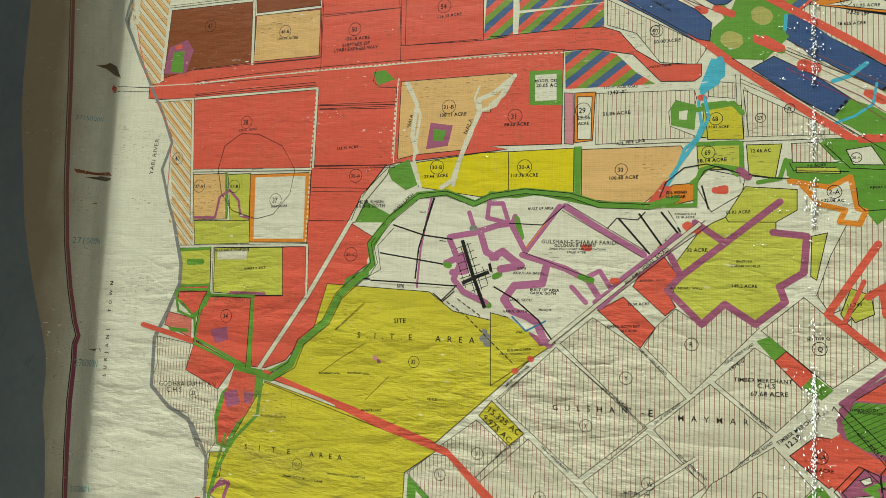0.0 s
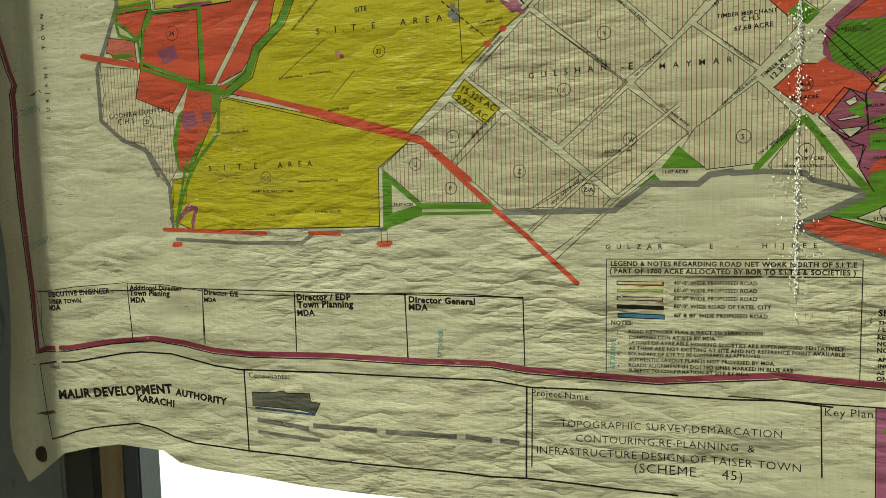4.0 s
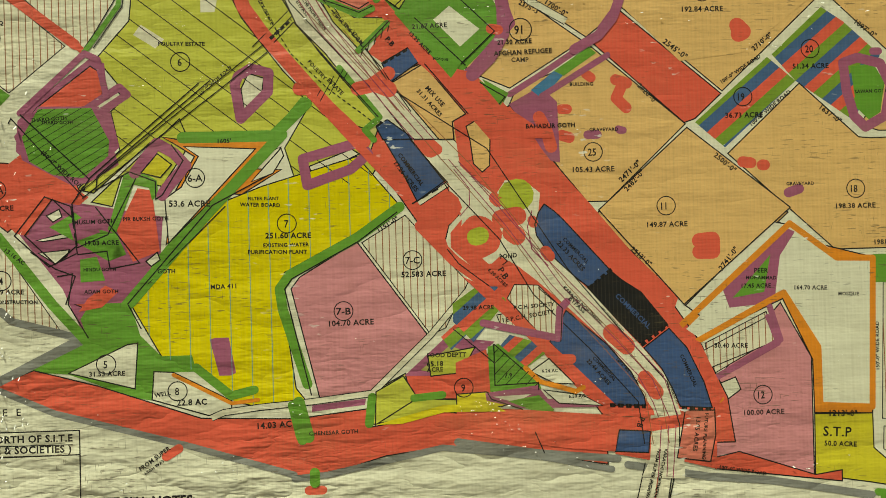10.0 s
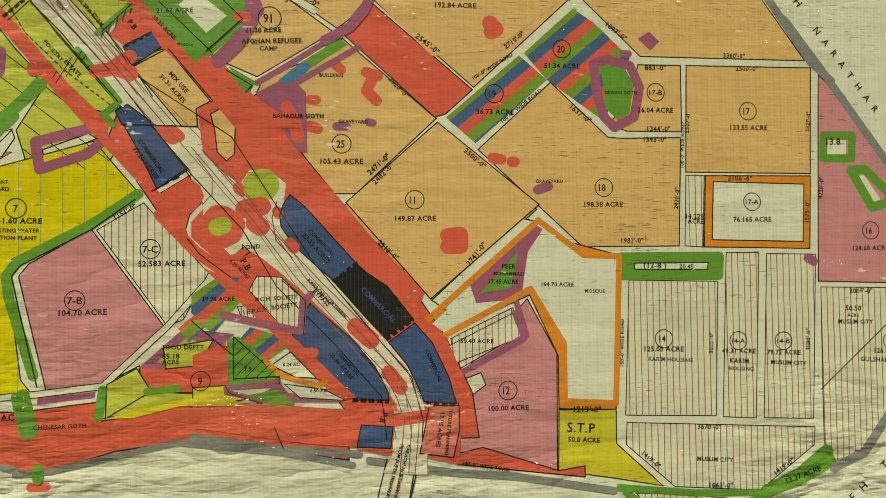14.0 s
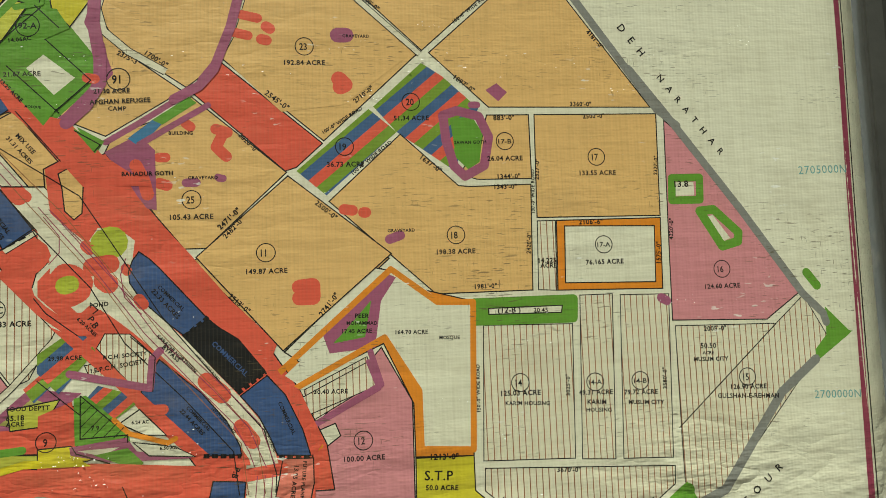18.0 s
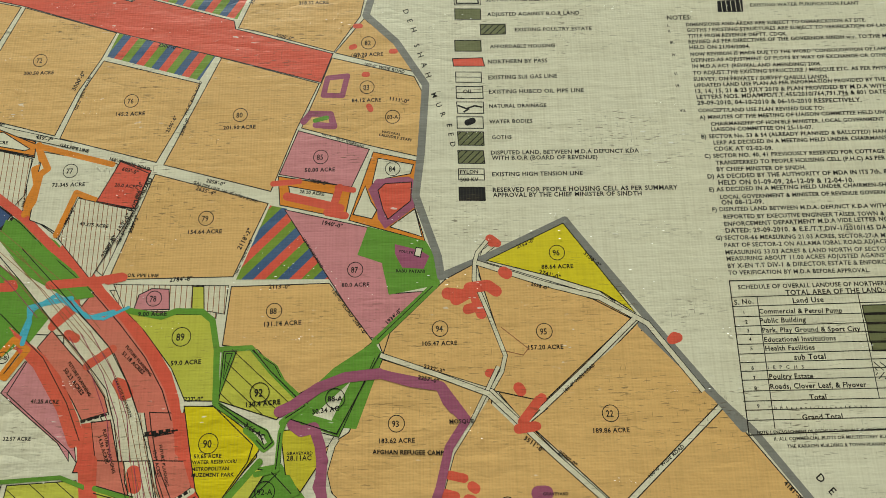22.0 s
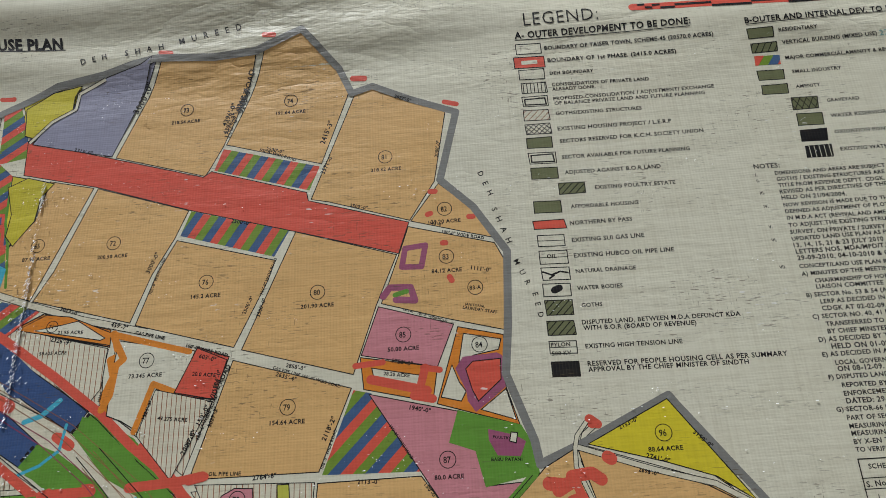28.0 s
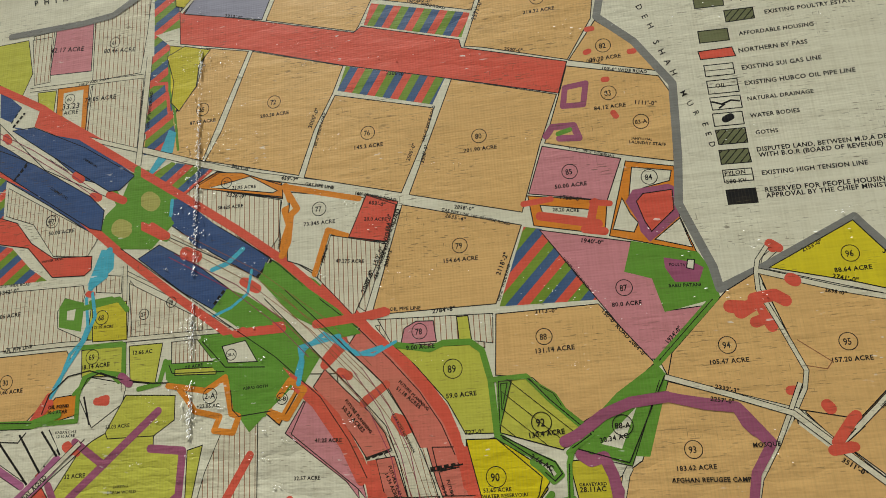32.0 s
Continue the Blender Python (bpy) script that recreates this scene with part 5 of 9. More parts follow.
stroke("marker", "red", 8, "567,1671 559,1644")
stroke("marker", "red", 6, "565,1671 581,1668")
stroke("marker", "red", 8, "555,1645 573,1641")
stroke("boundary", "grey", 8, "-105,1968 -7,1969 33,1973 86,2003 152,2029 211,2036 246,2044 274,2048 343,2042 393,2044 448,2063 485,2019 498,1987 522,1994 564,1973 614,1952 592,1870 625,1836 656,1784 653,1744 650,1706 644,1660 665,1597 668,1576 711,1593 792,1630 837,1560")
stroke("boundary", "grey", 7, "792,1630 871,1520 940,1427")
stroke("boundary", "grey", 7, "857,1524 908,1467 949,1424 1030,1309 1048,1294")
stroke("boundary", "grey", 7, "1006,1346 1037,1306 1103,1217 1156,1140 1174,1122")
stroke("boundary", "grey", 7, "1174,1121 1176,1114")
stroke("boundary", "grey", 8, "1163,1082 1128,1055 1069,976 1041,964")
stroke("boundary", "grey", 6, "849,953 843,954 767,968 716,973 650,985")
stroke("boundary", "grey", 6, "642,990 578,997 514,1008")
stroke("boundary", "grey", 5, "220,1097 150,1064 198,1042 301,1013 384,987 384,984 410,986 502,1004 580,994 637,982")
stroke("boundary", "grey", 5, "-838,1852 -850,1807 -824,1754 -788,1690 -761,1644 -741,1600 -756,1558 -738,1504 -726,1475")
stroke("boundary", "grey", 6, "-726,1475 -708,1413 -708,1382 -726,1340 -747,1298 -746,1226 -713,1198 -675,1182 -657,1147")
stroke("boundary", "grey", 5, "-669,1177 -640,1133 -637,1071")
stroke("boundary", "grey", 5, "-632,1057 -531,1051 -441,1051 -424,1063 -324,1067")
stroke("boundary", "grey", 7, "-177,1086 -42,1086 -1,1116 50,1114 62,1124 85,1127")
stroke("boundary", "grey", 6, "85,1125 118,1126 159,1123 167,1115 220,1100 151,1066")
stroke("marker", "red", 9, "-879,1700 -870,1694")
stroke("line", "red", 6, "-771,1317 -676,1296")
stroke("line", "red", 6, "-551,1258 -413,1222 -294,1187")
stroke("line", "red", 7, "-434,1224 -377,1205 -273,1176")
stroke("line", "red", 6, "-273,1176 -190,1096 -142,1055")
stroke("line", "red", 6, "-142,1054 -85,1000")
stroke("line", "green", 7, "-277,1096 -188,1094")
stroke("line", "green", 4, "-327,1068 -300,1086 -186,1086")
stroke("line", "green", 7, "157,1182 110,1130")
stroke("line", "green", 8, "158,1182 199,1127 224,1098")
stroke("marker", "purple", 5, "-376,1288 -375,1287")
stroke("marker", "red", 5, "-652,1071 -494,1064")
stroke("marker", "red", 5, "-430,1064 -387,1062")
stroke("marker", "red", 7, "-637,1049 -627,1050")
stroke("marker", "red", 6, "-334,1049 -318,1050")
stroke("line", "purple", 4, "-620,1092 -599,1101 -606,1073")
stroke("marker", "red", 7, "395,974 406,974")
stroke("line", "green", 8, "400,988 400,980")
stroke("marker", "red", 7, "284,1005 294,1011")
stroke("marker", "red", 6, "-332,1048 -320,1048")
stroke("line", "green", 6, "383,1042 389,1016")
stroke("line", "yellow", 7, "-627,1133 -632,1100")
stroke("line", "green", 4, "-610,1167 -632,1077")
stroke("line", "green", 5, "-591,1167 -605,1145")
stroke("border", "border", 7, "-404,902 -282,899 -191,899 -148,893 -85,890 6,886 136,898")
stroke("border", "border", 7, "-907,884 -911,924 -914,981 -919,1047 -923,1112 -925,1185 -923,1249 -924,1276 -919,1291")
stroke("border", "border", 6, "-919,1291 -927,1313 -940,1368 -953,1442 -963,1535 -969,1628 -974,1722 -984,1881")
stroke("border", "border", 7, "1174,2104 1180,2082 1187,2052 1193,2016 1200,1966 1206,1915 1207,1867 1208,1821 1208,1819 1210,1773 1209,1722 1211,1692 1214,1369")
stroke("border", "border", 7, "1214,1369 1210,1141 1203,892")
stroke("border", "border", 7, "1174,2104 1139,2105 1016,2118 931,2112 829,2110 729,2108 677,2112 386,2137 298,2127")
stroke("line", "green", 6, "257,787 253,826 243,842 253,857 269,858 281,848 313,845 348,854 364,840 368,818 399,795")
stroke("legend_patch", "black", 7, "699,1739 704,1741")
stroke("scale_bar", "red", 8, "823,2060 936,2054 1039,2050")
stroke("north_arrow", "red", 5, "1101,2070 1162,2065")
stroke("north_arrow", "red", 7, "1126,2088 1132,2044")
stroke("north_arrow", "red", 6, "1113,2075 1127,2086 1144,2071")
stroke("legend_patch", "green", 8, "1080,1462 1091,1463")
stroke("hem", "bluegrey", 9, "296,2147 483,2144 652,2138 809,2131 943,2130 1083,2136 1177,2122")
stroke("line", "green", 6, "460,1510 484,1509 509,1492 517,1478 539,1458 518,1441")
stroke("line", "red", 8, "293,1614 319,1590 345,1558 374,1532 395,1506 408,1487 417,1463 420,1445 429,1408 438,1377")
stroke("line", "red", 9, "235,1542 265,1520 285,1505 302,1486 314,1465 324,1447 334,1423 341,1378")
stroke("marker", "red", 10, "361,1481 368,1469")
stroke("marker", "red", 7, "332,1500 352,1512")
stroke("marker", "red", 9, "292,1536 312,1554")
stroke("marker", "red", 9, "308,1528 316,1524")
stroke("marker", "red", 8, "341,1580 356,1583")
stroke("line", "cyan", 4, "263,1529 271,1553 292,1567 312,1552 328,1544 350,1549")
stroke("line", "purple", 5, "578,1480 610,1484 652,1475 668,1469")
stroke("line", "purple", 5, "516,1448 539,1460 556,1470")
stroke("line", "green", 8, "78,1769 83,1690")
stroke("line", "red", 4, "92,1872 108,1871 113,1833")
stroke("line", "green", 3, "110,1905 112,1861 120,1832 126,1786")
stroke("marker", "red", 9, "87,1702 113,1687")
stroke("marker", "red", 9, "45,1743 63,1734")
stroke("line", "red", 7, "337,1408 353,1374 379,1329 402,1292 443,1245 488,1194")
stroke("line", "orange", 5, "697,1095 789,1175 827,1146 857,1145 852,1024 809,1027 809,1074 782,1119 710,1082")
stroke("line", "red", 5, "181,1366 201,1414")
stroke("line", "red", 5, "181,1365 229,1325")
stroke("marker", "red", 7, "219,1401 240,1404 243,1380 222,1377", closed=True)
stroke("marker", "red", 8, "255,1413 255,1396")
stroke("line", "green", 4, "261,1394 317,1397 340,1388")
stroke("line", "green", 4, "261,1394 256,1361 233,1330 228,1324")
stroke("line", "purple", 5, "178,1278 229,1324 239,1319 245,1290")
stroke("line", "purple", 4, "768,1100 776,1078 725,1052")
stroke("line", "red", 6, "-551,1261 -453,1232 -372,1206 -275,1180 -213,1127")
stroke("line", "purple", 6, "527,1438 536,1431 548,1432 555,1416 556,1401 551,1384 561,1365 565,1341 555,1323 530,1303")
stroke("line", "red", 7, "384,1316 400,1298 416,1275")

# ---- lines
rule(0.9, "1031,1030 1128,1115")
rule(1.4, "-792,1693 -711,1692 -605,1696 -488,1699 -400,1700 -364,1701 -212,1705", ink="offwhite")
rule(1.4, "-368,1676 -368,1647 -369,1560", ink="offwhite")
rule(0.8, "-708,1691 -496,1693")
rule(0.8, "-709,1714 -604,1717 -492,1719")
rule(0.8, "-703,1673 -495,1678")
rule(0.8, "-491,1780 -368,1783")
rule(0.8, "-490,1701 -492,1806")
rule(0.8, "-369,1800 -366,1704")
rule(0.8, "-362,1794 -360,1727 -250,1728")
rule(0.8, "-488,1648 -368,1647")
rule(0.8, "-487,1642 -368,1641")
rule(0.8, "-492,1559 -366,1557")
rule(0.8, "-491,1554 -366,1554")
rule(0.8, "-493,1527 -404,1525")
rule(0.8, "-493,1521 -410,1520")
rule(0.8, "-402,1695 -406,1678 -395,1669 -370,1667 -368,1647")
rule(0.8, "-604,1716 -495,1718")
rule(1.2, "-834,1817 -818,1759 -800,1707", ink="red")
rule(1.2, "-776,1667 -742,1611 -743,1525", ink="red")
rule(0.8, "-461,1267 -434,1287 -398,1310")
rule(0.8, "-393,1234 -359,1269")
rule(0.8, "-653,1556 -644,1592 -616,1610 -586,1608 -545,1589 -522,1553 -528,1518 -554,1488 -582,1481 -624,1494 -644,1519", closed=True)
rule(1.8, "-420,1400 -273,1391")
rule(1.6, "-212,1393 -188,1377 -155,1357 -140,1330")
rule(1.4, "-303,1383 -289,1372 -273,1386")
rule(1.4, "-62,1485 -21,1440")
rule(1.6, "-38,1488 -6,1454")
rule(2.2, "-7,1493 8,1467")
rule(2.0, "31,1524 39,1495")
rule(1.8, "-123,1501 -73,1469 -29,1435")
rule(1.0, "-93,1374 -6,1449 35,1481")
rule(1.0, "-88,1369 -3,1443 40,1476")
rule(0.8, "220,1213 295,1272 368,1328")
rule(0.8, "224,1210 298,1267 372,1323")
rule(1.0, "471,1193 439,1170 386,1142 380,1134 384,1115 399,1049")
rule(1.0, "335,1201 257,1126 267,1106")
rule(1.0, "171,1182 195,1212 215,1204 219,1167 197,1157", closed=True)
rule(1.0, "203,1149 215,1151 211,1127 226,1100")
rule(0.9, "378,1401 390,1362 453,1292 507,1219 552,1169 578,1124 622,1079 660,1035 664,1001")
rule(0.9, "408,1401 431,1354 471,1290 544,1242 606,1144 650,1090 684,1050 693,1015 692,1001")
rule(0.6, "385,1401 399,1359 462,1288 516,1224 561,1171 592,1126 631,1082 666,1041 671,1001", ink="sepia")
rule(0.6, "399,1401 419,1355 467,1297 530,1230 579,1167 605,1131 645,1086 678,1046 684,1001", ink="sepia")
rule(0.9, "692,1014 679,939")
rule(0.9, "664,986 653,942")
rule(0.9, "689,982 679,939")
rule(0.7, "679,1012 669,940", ink="red")
rule(0.8, "660,1567 606,1516")
rule(0.8, "-879,1698 -792,1691")
rule(0.8, "-877,1690 -791,1684")
rule(0.8, "-117,1034 -88,1056")
rule(0.8, "-110,1028 -82,1054")
rule(0.8, "-330,1068 -330,1050")
rule(0.8, "-322,1068 -322,1050")
rule(1.6, "297,2136 385,2146 677,2122 729,2115 830,2117 932,2118 1017,2123 1139,2110 1180,2108 1186,2082 1194,2052 1201,2016 1206,1966 1211,1915 1213,1866 1213,1820 1214,1819 1216,1773 1214,1721 1216,1692 1220,1369", ink="ink")
rule(1.8, "-912,880 -916,924 -919,981 -924,1047 -928,1112 -930,1185 -928,1249 -929,1276 -924,1291", ink="ink")
rule(1.8, "-924,1291 -932,1313 -945,1368 -958,1442 -968,1535 -974,1628 -979,1722 -989,1881", ink="ink")
rule(1.6, "1220,1369 1216,1141 1210,891", ink="ink")
rule(2.0, "-405,879 -282,878 -191,878 -143,871 -56,871 33,868 88,867 141,869 191,865")
rule(1.4, "84,871 180,868 312,867 436,866 542,866")
rule(2.2, "-147,873 -149,756")
rule(1.6, "179,868 181,784")
rule(1.6, "438,866 436,794")
rule(1.0, "-903,976 -813,988 -725,995 -660,993 -597,985 -531,981 -452,980 -282,986")
rule(1.2, "-282,986 -214,985 -150,981")
rule(1.2, "-150,981 -149,897")
rule(0.8, "-719,995 -715,918")
rule(0.8, "-596,985 -598,910")
rule(0.8, "-456,985 -455,904")
rule(0.8, "-300,985 -299,903")
rule(1.0, "-51,1029 217,1028 217,1009")
rule(1.0, "-51,1029 -52,893")
rule(1.0, "-50,1008 217,1009")
rule(1.0, "217,1009 216,894")
rule(1.6, "691,1960 713,1960 714,1952 691,1953", closed=True)
rule(1.6, "691,1890 714,1890 715,1881 691,1882", closed=True)
rule(0.8, "688,1792 715,1791")
rule(0.8, "688,1774 716,1773")
rule(1.8, "689,1759 698,1755 707,1758 715,1756")
rule(1.8, "695,1751 701,1755")
rule(0.8, "688,1682 714,1681")
rule(2.6, "829,2062 837,2062", ink="ink")
rule(2.6, "845,2060 854,2060", ink="ink")
rule(2.6, "837,2058 845,2057", ink="ink")
rule(2.6, "854,2056 870,2055", ink="ink")
rule(2.6, "870,2058 910,2056", ink="ink")
rule(2.6, "910,2052 953,2050", ink="ink")
rule(2.6, "953,2053 994,2052", ink="ink")
rule(2.6, "993,2048 1034,2048", ink="ink")
rule(1.0, "1153,2064 1150,2057 1145,2051 1137,2048 1128,2046 1119,2049 1112,2054 1108,2060 1108,2068 1110,2076 1115,2081 1123,2085 1132,2085 1140,2083 1147,2078 1151,2072", closed=True)
rule(1.0, "945,1564 1188,1564 1176,1426 944,1421", closed=True)
rule(0.8, "944,1548 1187,1549")
rule(0.8, "944,1539 1186,1540")
rule(0.8, "944,1529 1185,1530")
rule(0.8, "944,1520 1184,1521")
rule(0.8, "944,1512 1183,1512")
rule(0.8, "944,1503 1183,1503")
rule(0.8, "944,1494 1182,1495")
rule(0.8, "944,1486 1181,1487")
rule(0.8, "944,1478 1181,1479")
rule(0.8, "944,1470 1180,1470")
rule(0.8, "944,1460 1180,1460")
rule(0.8, "943,1451 1179,1451")
rule(0.8, "943,1443 1178,1443")
rule(0.8, "943,1434 1177,1434")
rule(0.8, "969,1548 968,1426")
rule(0.8, "1064,1548 1066,1451")
rule(0.8, "1112,1549 1108,1421")
rule(0.9, "688,2036 883,2031")
rule(0.8, "943,2026 1171,2028")
rule(1.0, "-68,2082 166,2069")
rule(0.8, "-46,1019 212,1017")
rule(0.8, "-47,1010 210,1009")
rule(1.4, "294,2156 612,2144 809,2142 1084,2141 1181,2126", ink="navy")
rule(0.6, "240,1608 276,1572 311,1533 340,1503 362,1471 376,1429 388,1378", ink="sepia")
rule(0.6, "236,1598 272,1560 304,1526 334,1493 354,1464 367,1429 383,1378", ink="sepia")
rule(0.6, "245,1613 283,1575 318,1537 348,1505 368,1471 381,1429 397,1378", ink="sepia")
rule(0.9, "229,1608 256,1580 291,1541 326,1504 351,1475 362,1443 371,1402 379,1378")
rule(0.9, "251,1615 295,1571 325,1540 350,1514 370,1481 384,1450 394,1422 405,1377")
rule(0.8, "456,1510 484,1510 509,1494 518,1478 541,1458 518,1441 518,1406 508,1396")
rule(0.8, "604,1499 571,1427 520,1441")
dashes(1.6, "391,1432 419,1434")
dashes(1.6, "331,1447 355,1452")
dashes(1.6, "-80,1869 -92,1850")
dashes(1.6, "-64,1797 -78,1778")
dashes(2.2, "250,844 387,847", 2.6, 9.0, "white")
dashes(2.2, "250,834 387,837", 2.6, 9.0, "white")
dashes(2.2, "250,824 387,828", 2.6, 9.0, "white")
dashes(2.2, "250,814 387,818", 2.6, 9.0, "white")
dashes(2.2, "250,804 388,808", 2.6, 9.0, "white")
dashes(2.2, "250,794 388,798", 2.6, 9.0, "white")
dashes(1.3, "483,1199 507,1212")
rule(0.9, "509,1170 512,1181 520,1189 519,1198 509,1215")
rule(0.9, "510,1162 519,1150 533,1139 546,1129")
rule(0.8, "398,1364 360,1327")
rule(1.4, "-903,978 -608,988 -402,985 -150,982 -149,899", ink="ink")
rule(1.4, "-719,992 -715,908", ink="ink")
rule(1.4, "-596,988 -596,911", ink="ink")
rule(1.4, "-455,984 -455,906", ink="ink")
rule(1.4, "-301,983 -298,902", ink="ink")
rule(1.4, "-889,980 -893,908")
rule(1.4, "-140,872 -142,771")
rule(0.8, "264,1392 259,1360 236,1328")
rule(0.6, "123,1688 215,1634 287,1575 332,1527", ink="sepia")
rule(0.6, "131,1690 222,1638 296,1580 339,1532", ink="sepia")
rule(0.6, "115,1685 207,1630 278,1572 325,1524", ink="sepia")
rule(1.4, "-17,1509 -10,1528 11,1546 36,1550 73,1538 108,1532 127,1531")
rule(0.6, "381,1453 389,1416 400,1383 417,1352 438,1322 460,1291 473,1274", ink="sepia")
rule(0.6, "385,1453 393,1419 403,1388 420,1358 440,1328 462,1298 479,1274", ink="sepia")
rule(0.9, "389,1453 396,1424 406,1395 416,1371 440,1335 461,1309 468,1298 484,1273")
dashes(1.6, "398,1433 424,1437")
rule(1.4, "534,874 606,870 678,866", ink="ink")
rule(1.2, "535,896 606,891 678,887", ink="ink")

# ---- the bypass and the lots at its foot
area("verge", "red", "518,1265 529,1272 558,1279 579,1253 596,1230 629,1192 659,1155 691,1123 697,1122 690,1104 703,1086 712,1081 723,1056 731,1039 724,1029 722,979 691,987 697,1022 666,1024 670,1015 668,988 640,994 643,1012 641,1030 611,1062 578,1094 554,1122 550,1128 537,1140 513,1163 513,1175 521,1184 529,1192 521,1237", 5)
area("verge", "offwhite", "513,1238 531,1220 550,1204 558,1216 575,1214 586,1205 584,1189 581,1173 591,1157 624,1125 649,1096 666,1077 681,1058 689,1043 695,1022 696,972 661,975 669,991 675,1014 672,1028 665,1039 655,1060 636,1083 604,1114 582,1134 566,1147 552,1155 544,1148 521,1170 523,1192 513,1206", 5)
area("verge", "red", "513,1209 520,1203 523,1195 519,1188 513,1182", 5)
area("verge", "tan", "528,1260 535,1264 547,1251 546,1228 540,1223 533,1230 531,1248")
area("verge", "navy", "589,1196 597,1190 604,1183 641,1141 637,1136 623,1128 612,1137 591,1157 582,1171 581,1180 584,1189")
area("verge", "black", "642,1140 650,1133 665,1123 686,1096 663,1082 649,1097 622,1128 629,1132")
area("verge", "navy", "687,1093 701,1077 714,1049 720,1028 694,1030 689,1043 680,1061 666,1078")
area("verge", "navy", "590,1085 604,1110 636,1082 655,1059 665,1039 666,1032 637,1033 615,1058")
area("plot", "red", "638,1032 670,1030 669,1013 644,1014", 5)
area("plot", "navy", "644,1013 669,1011 667,994 640,996")
area("verge", "salmon", "698,1027 722,1026 722,1006 717,985 690,989 695,1012")
area("verge", "red", "537,1143 542,1149 560,1151 567,1144 555,1127 549,1127", 5)
ruled("plot", "563,1132 582,1131 599,1114 597,1091 582,1092 557,1121", 4.6)
ruled("plot", "548,1108 560,1110 581,1094 552,1098", 4.6)
banded("plot", 40, "513,1118 532,1131 549,1131 556,1119 529,1087 513,1104", 8.0)
banded("plot", 40, "547,1080 558,1092 593,1081 569,1064", 6.0)
area("plot", "green", "540,1083 549,1085 580,1057 582,1048 541,1047")
area("plot", "red", "514,1071 539,1081 541,1047 514,1046", 5)
area("plot", "paleyellow", "514,1046 538,1047 557,1037 550,1035 514,1037")
area("plot", "purple", "537,1046 579,1051 587,1040 628,1035 628,1032 566,1033 538,1040")
area("plot", "offwhite", "543,1043 574,1044 561,1038", 5)
area("plot", "green", "555,1039 580,1043 592,1031 587,1026")
area("plot", "white", "574,1062 589,1072 609,1051 593,1052")
area("plot", "white", "584,1047 615,1042 631,1033 596,1036")
area("sector", "red", "514,1036 566,1032 639,1025 643,1012 640,996 602,1000 514,1015", 5)
area("line", "red", "529,1136 543,1131 587,1088 614,1061 642,1033 634,1031 605,1058 577,1085 521,1140", 5)
stroke("marker", "red", 10, "670,1016 698,1019")
stroke("marker", "purple", 6, "605,1117 599,1111 597,1088 558,1097 537,1102")
stroke("marker", "orange", 4, "570,1065 581,1054 610,1045 616,1048")
stroke("marker", "red", 17, "533,1180 527,1173 528,1167 536,1162 544,1166 546,1173 538,1179 533,1180")
stroke("marker", "olivegreen", 14, "533,1171 537,1172")
stroke("marker", "olivegreen", 26, "565,1203 568,1204")
stroke("marker", "red", 15, "554,1185 567,1187")
stroke("marker", "red", 15, "562,1174 566,1171")
stroke("marker", "red", 9, "589,1158 592,1154")
stroke("marker", "red", 8, "579,1183 580,1181")
stroke("marker", "red", 14, "640,1091 652,1080")
stroke("marker", "red", 12, "666,1054 675,1042")
stroke("marker", "red", 8, "600,1071 607,1071")
stroke("marker", "red", 8, "709,1065 714,1066")
stroke("marker", "red", 9, "549,1202 552,1199")
rule(0.7, "513,1234 537,1205 558,1179 593,1131 636,1083 660,1057 672,1034 676,1022", ink="maroon")
rule(0.7, "521,1232 558,1192 601,1130 645,1084 672,1053 685,1021", ink="maroon")
rule(0.7, "531,1220 574,1169 612,1128 656,1083 681,1055 692,1022", ink="maroon")
rule(0.7, "678,1015 674,974", ink="maroon")
rule(0.7, "684,1015 681,974", ink="maroon")
rule(0.7, "690,1015 686,973", ink="maroon")
rule(0.7, "521,1188 529,1197 529,1210 517,1226", ink="maroon")
rule(0.8, "579,1191 575,1178 578,1160 591,1146", ink="maroon")
rule(0.9, "554,1148 558,1151 552,1157")
rule(0.9, "545,1085 570,1062")
rule(0.9, "545,1085 545,1052 580,1053 580,1047")
rule(0.9, "539,1046 542,1041 567,1032")
rule(0.8, "513,1098 545,1070")
rule(0.8, "582,1129 601,1112 599,1085")
rule(0.9, "576,1014 583,997")
dashes(3.2, "637,1033 666,1031", 4.5, 2.0)
dashes(3.2, "695,1028 722,1027", 4.5, 2.0)
dashes(3.2, "664,1080 686,1096", 4.5, 2.0)
dashes(3.2, "623,1127 642,1142", 4.5, 2.0)
hatch(None, "545,1083 580,1057 581,1050 545,1054", 45, 6, 0.6, "ink")
# ---- poultry estate and the bypass above it
area("verge", "yellowgreen", "349,1386 378,1376 392,1351 413,1321 457,1268 450,1259 436,1264 395,1309 371,1335 358,1354")
area("verge", "salmon", "349,1411 374,1410 377,1391 382,1379 350,1389")
area("verge", "salmon", "401,1410 431,1409 438,1386 414,1369 406,1388")
area("verge", "offwhite", "374,1410 398,1410 408,1372 425,1346 452,1315 480,1282 511,1250 477,1251 458,1267 436,1296 417,1321 395,1344 383,1372")
area("verge", "yellowgreen", "409,1374 419,1365 441,1349 470,1348 446,1321 424,1346")
area("verge", "salmon", "418,1364 444,1379 455,1359 445,1354")
area("verge", "red", "451,1321 467,1341 482,1324 462,1313", 5)
area("verge", "navy", "462,1312 483,1324 495,1315 469,1297")
area("verge", "tan", "469,1296 495,1311 528,1270 517,1264 518,1250 506,1250")
area("verge", "navy", "456,1261 465,1267 486,1251 461,1251")
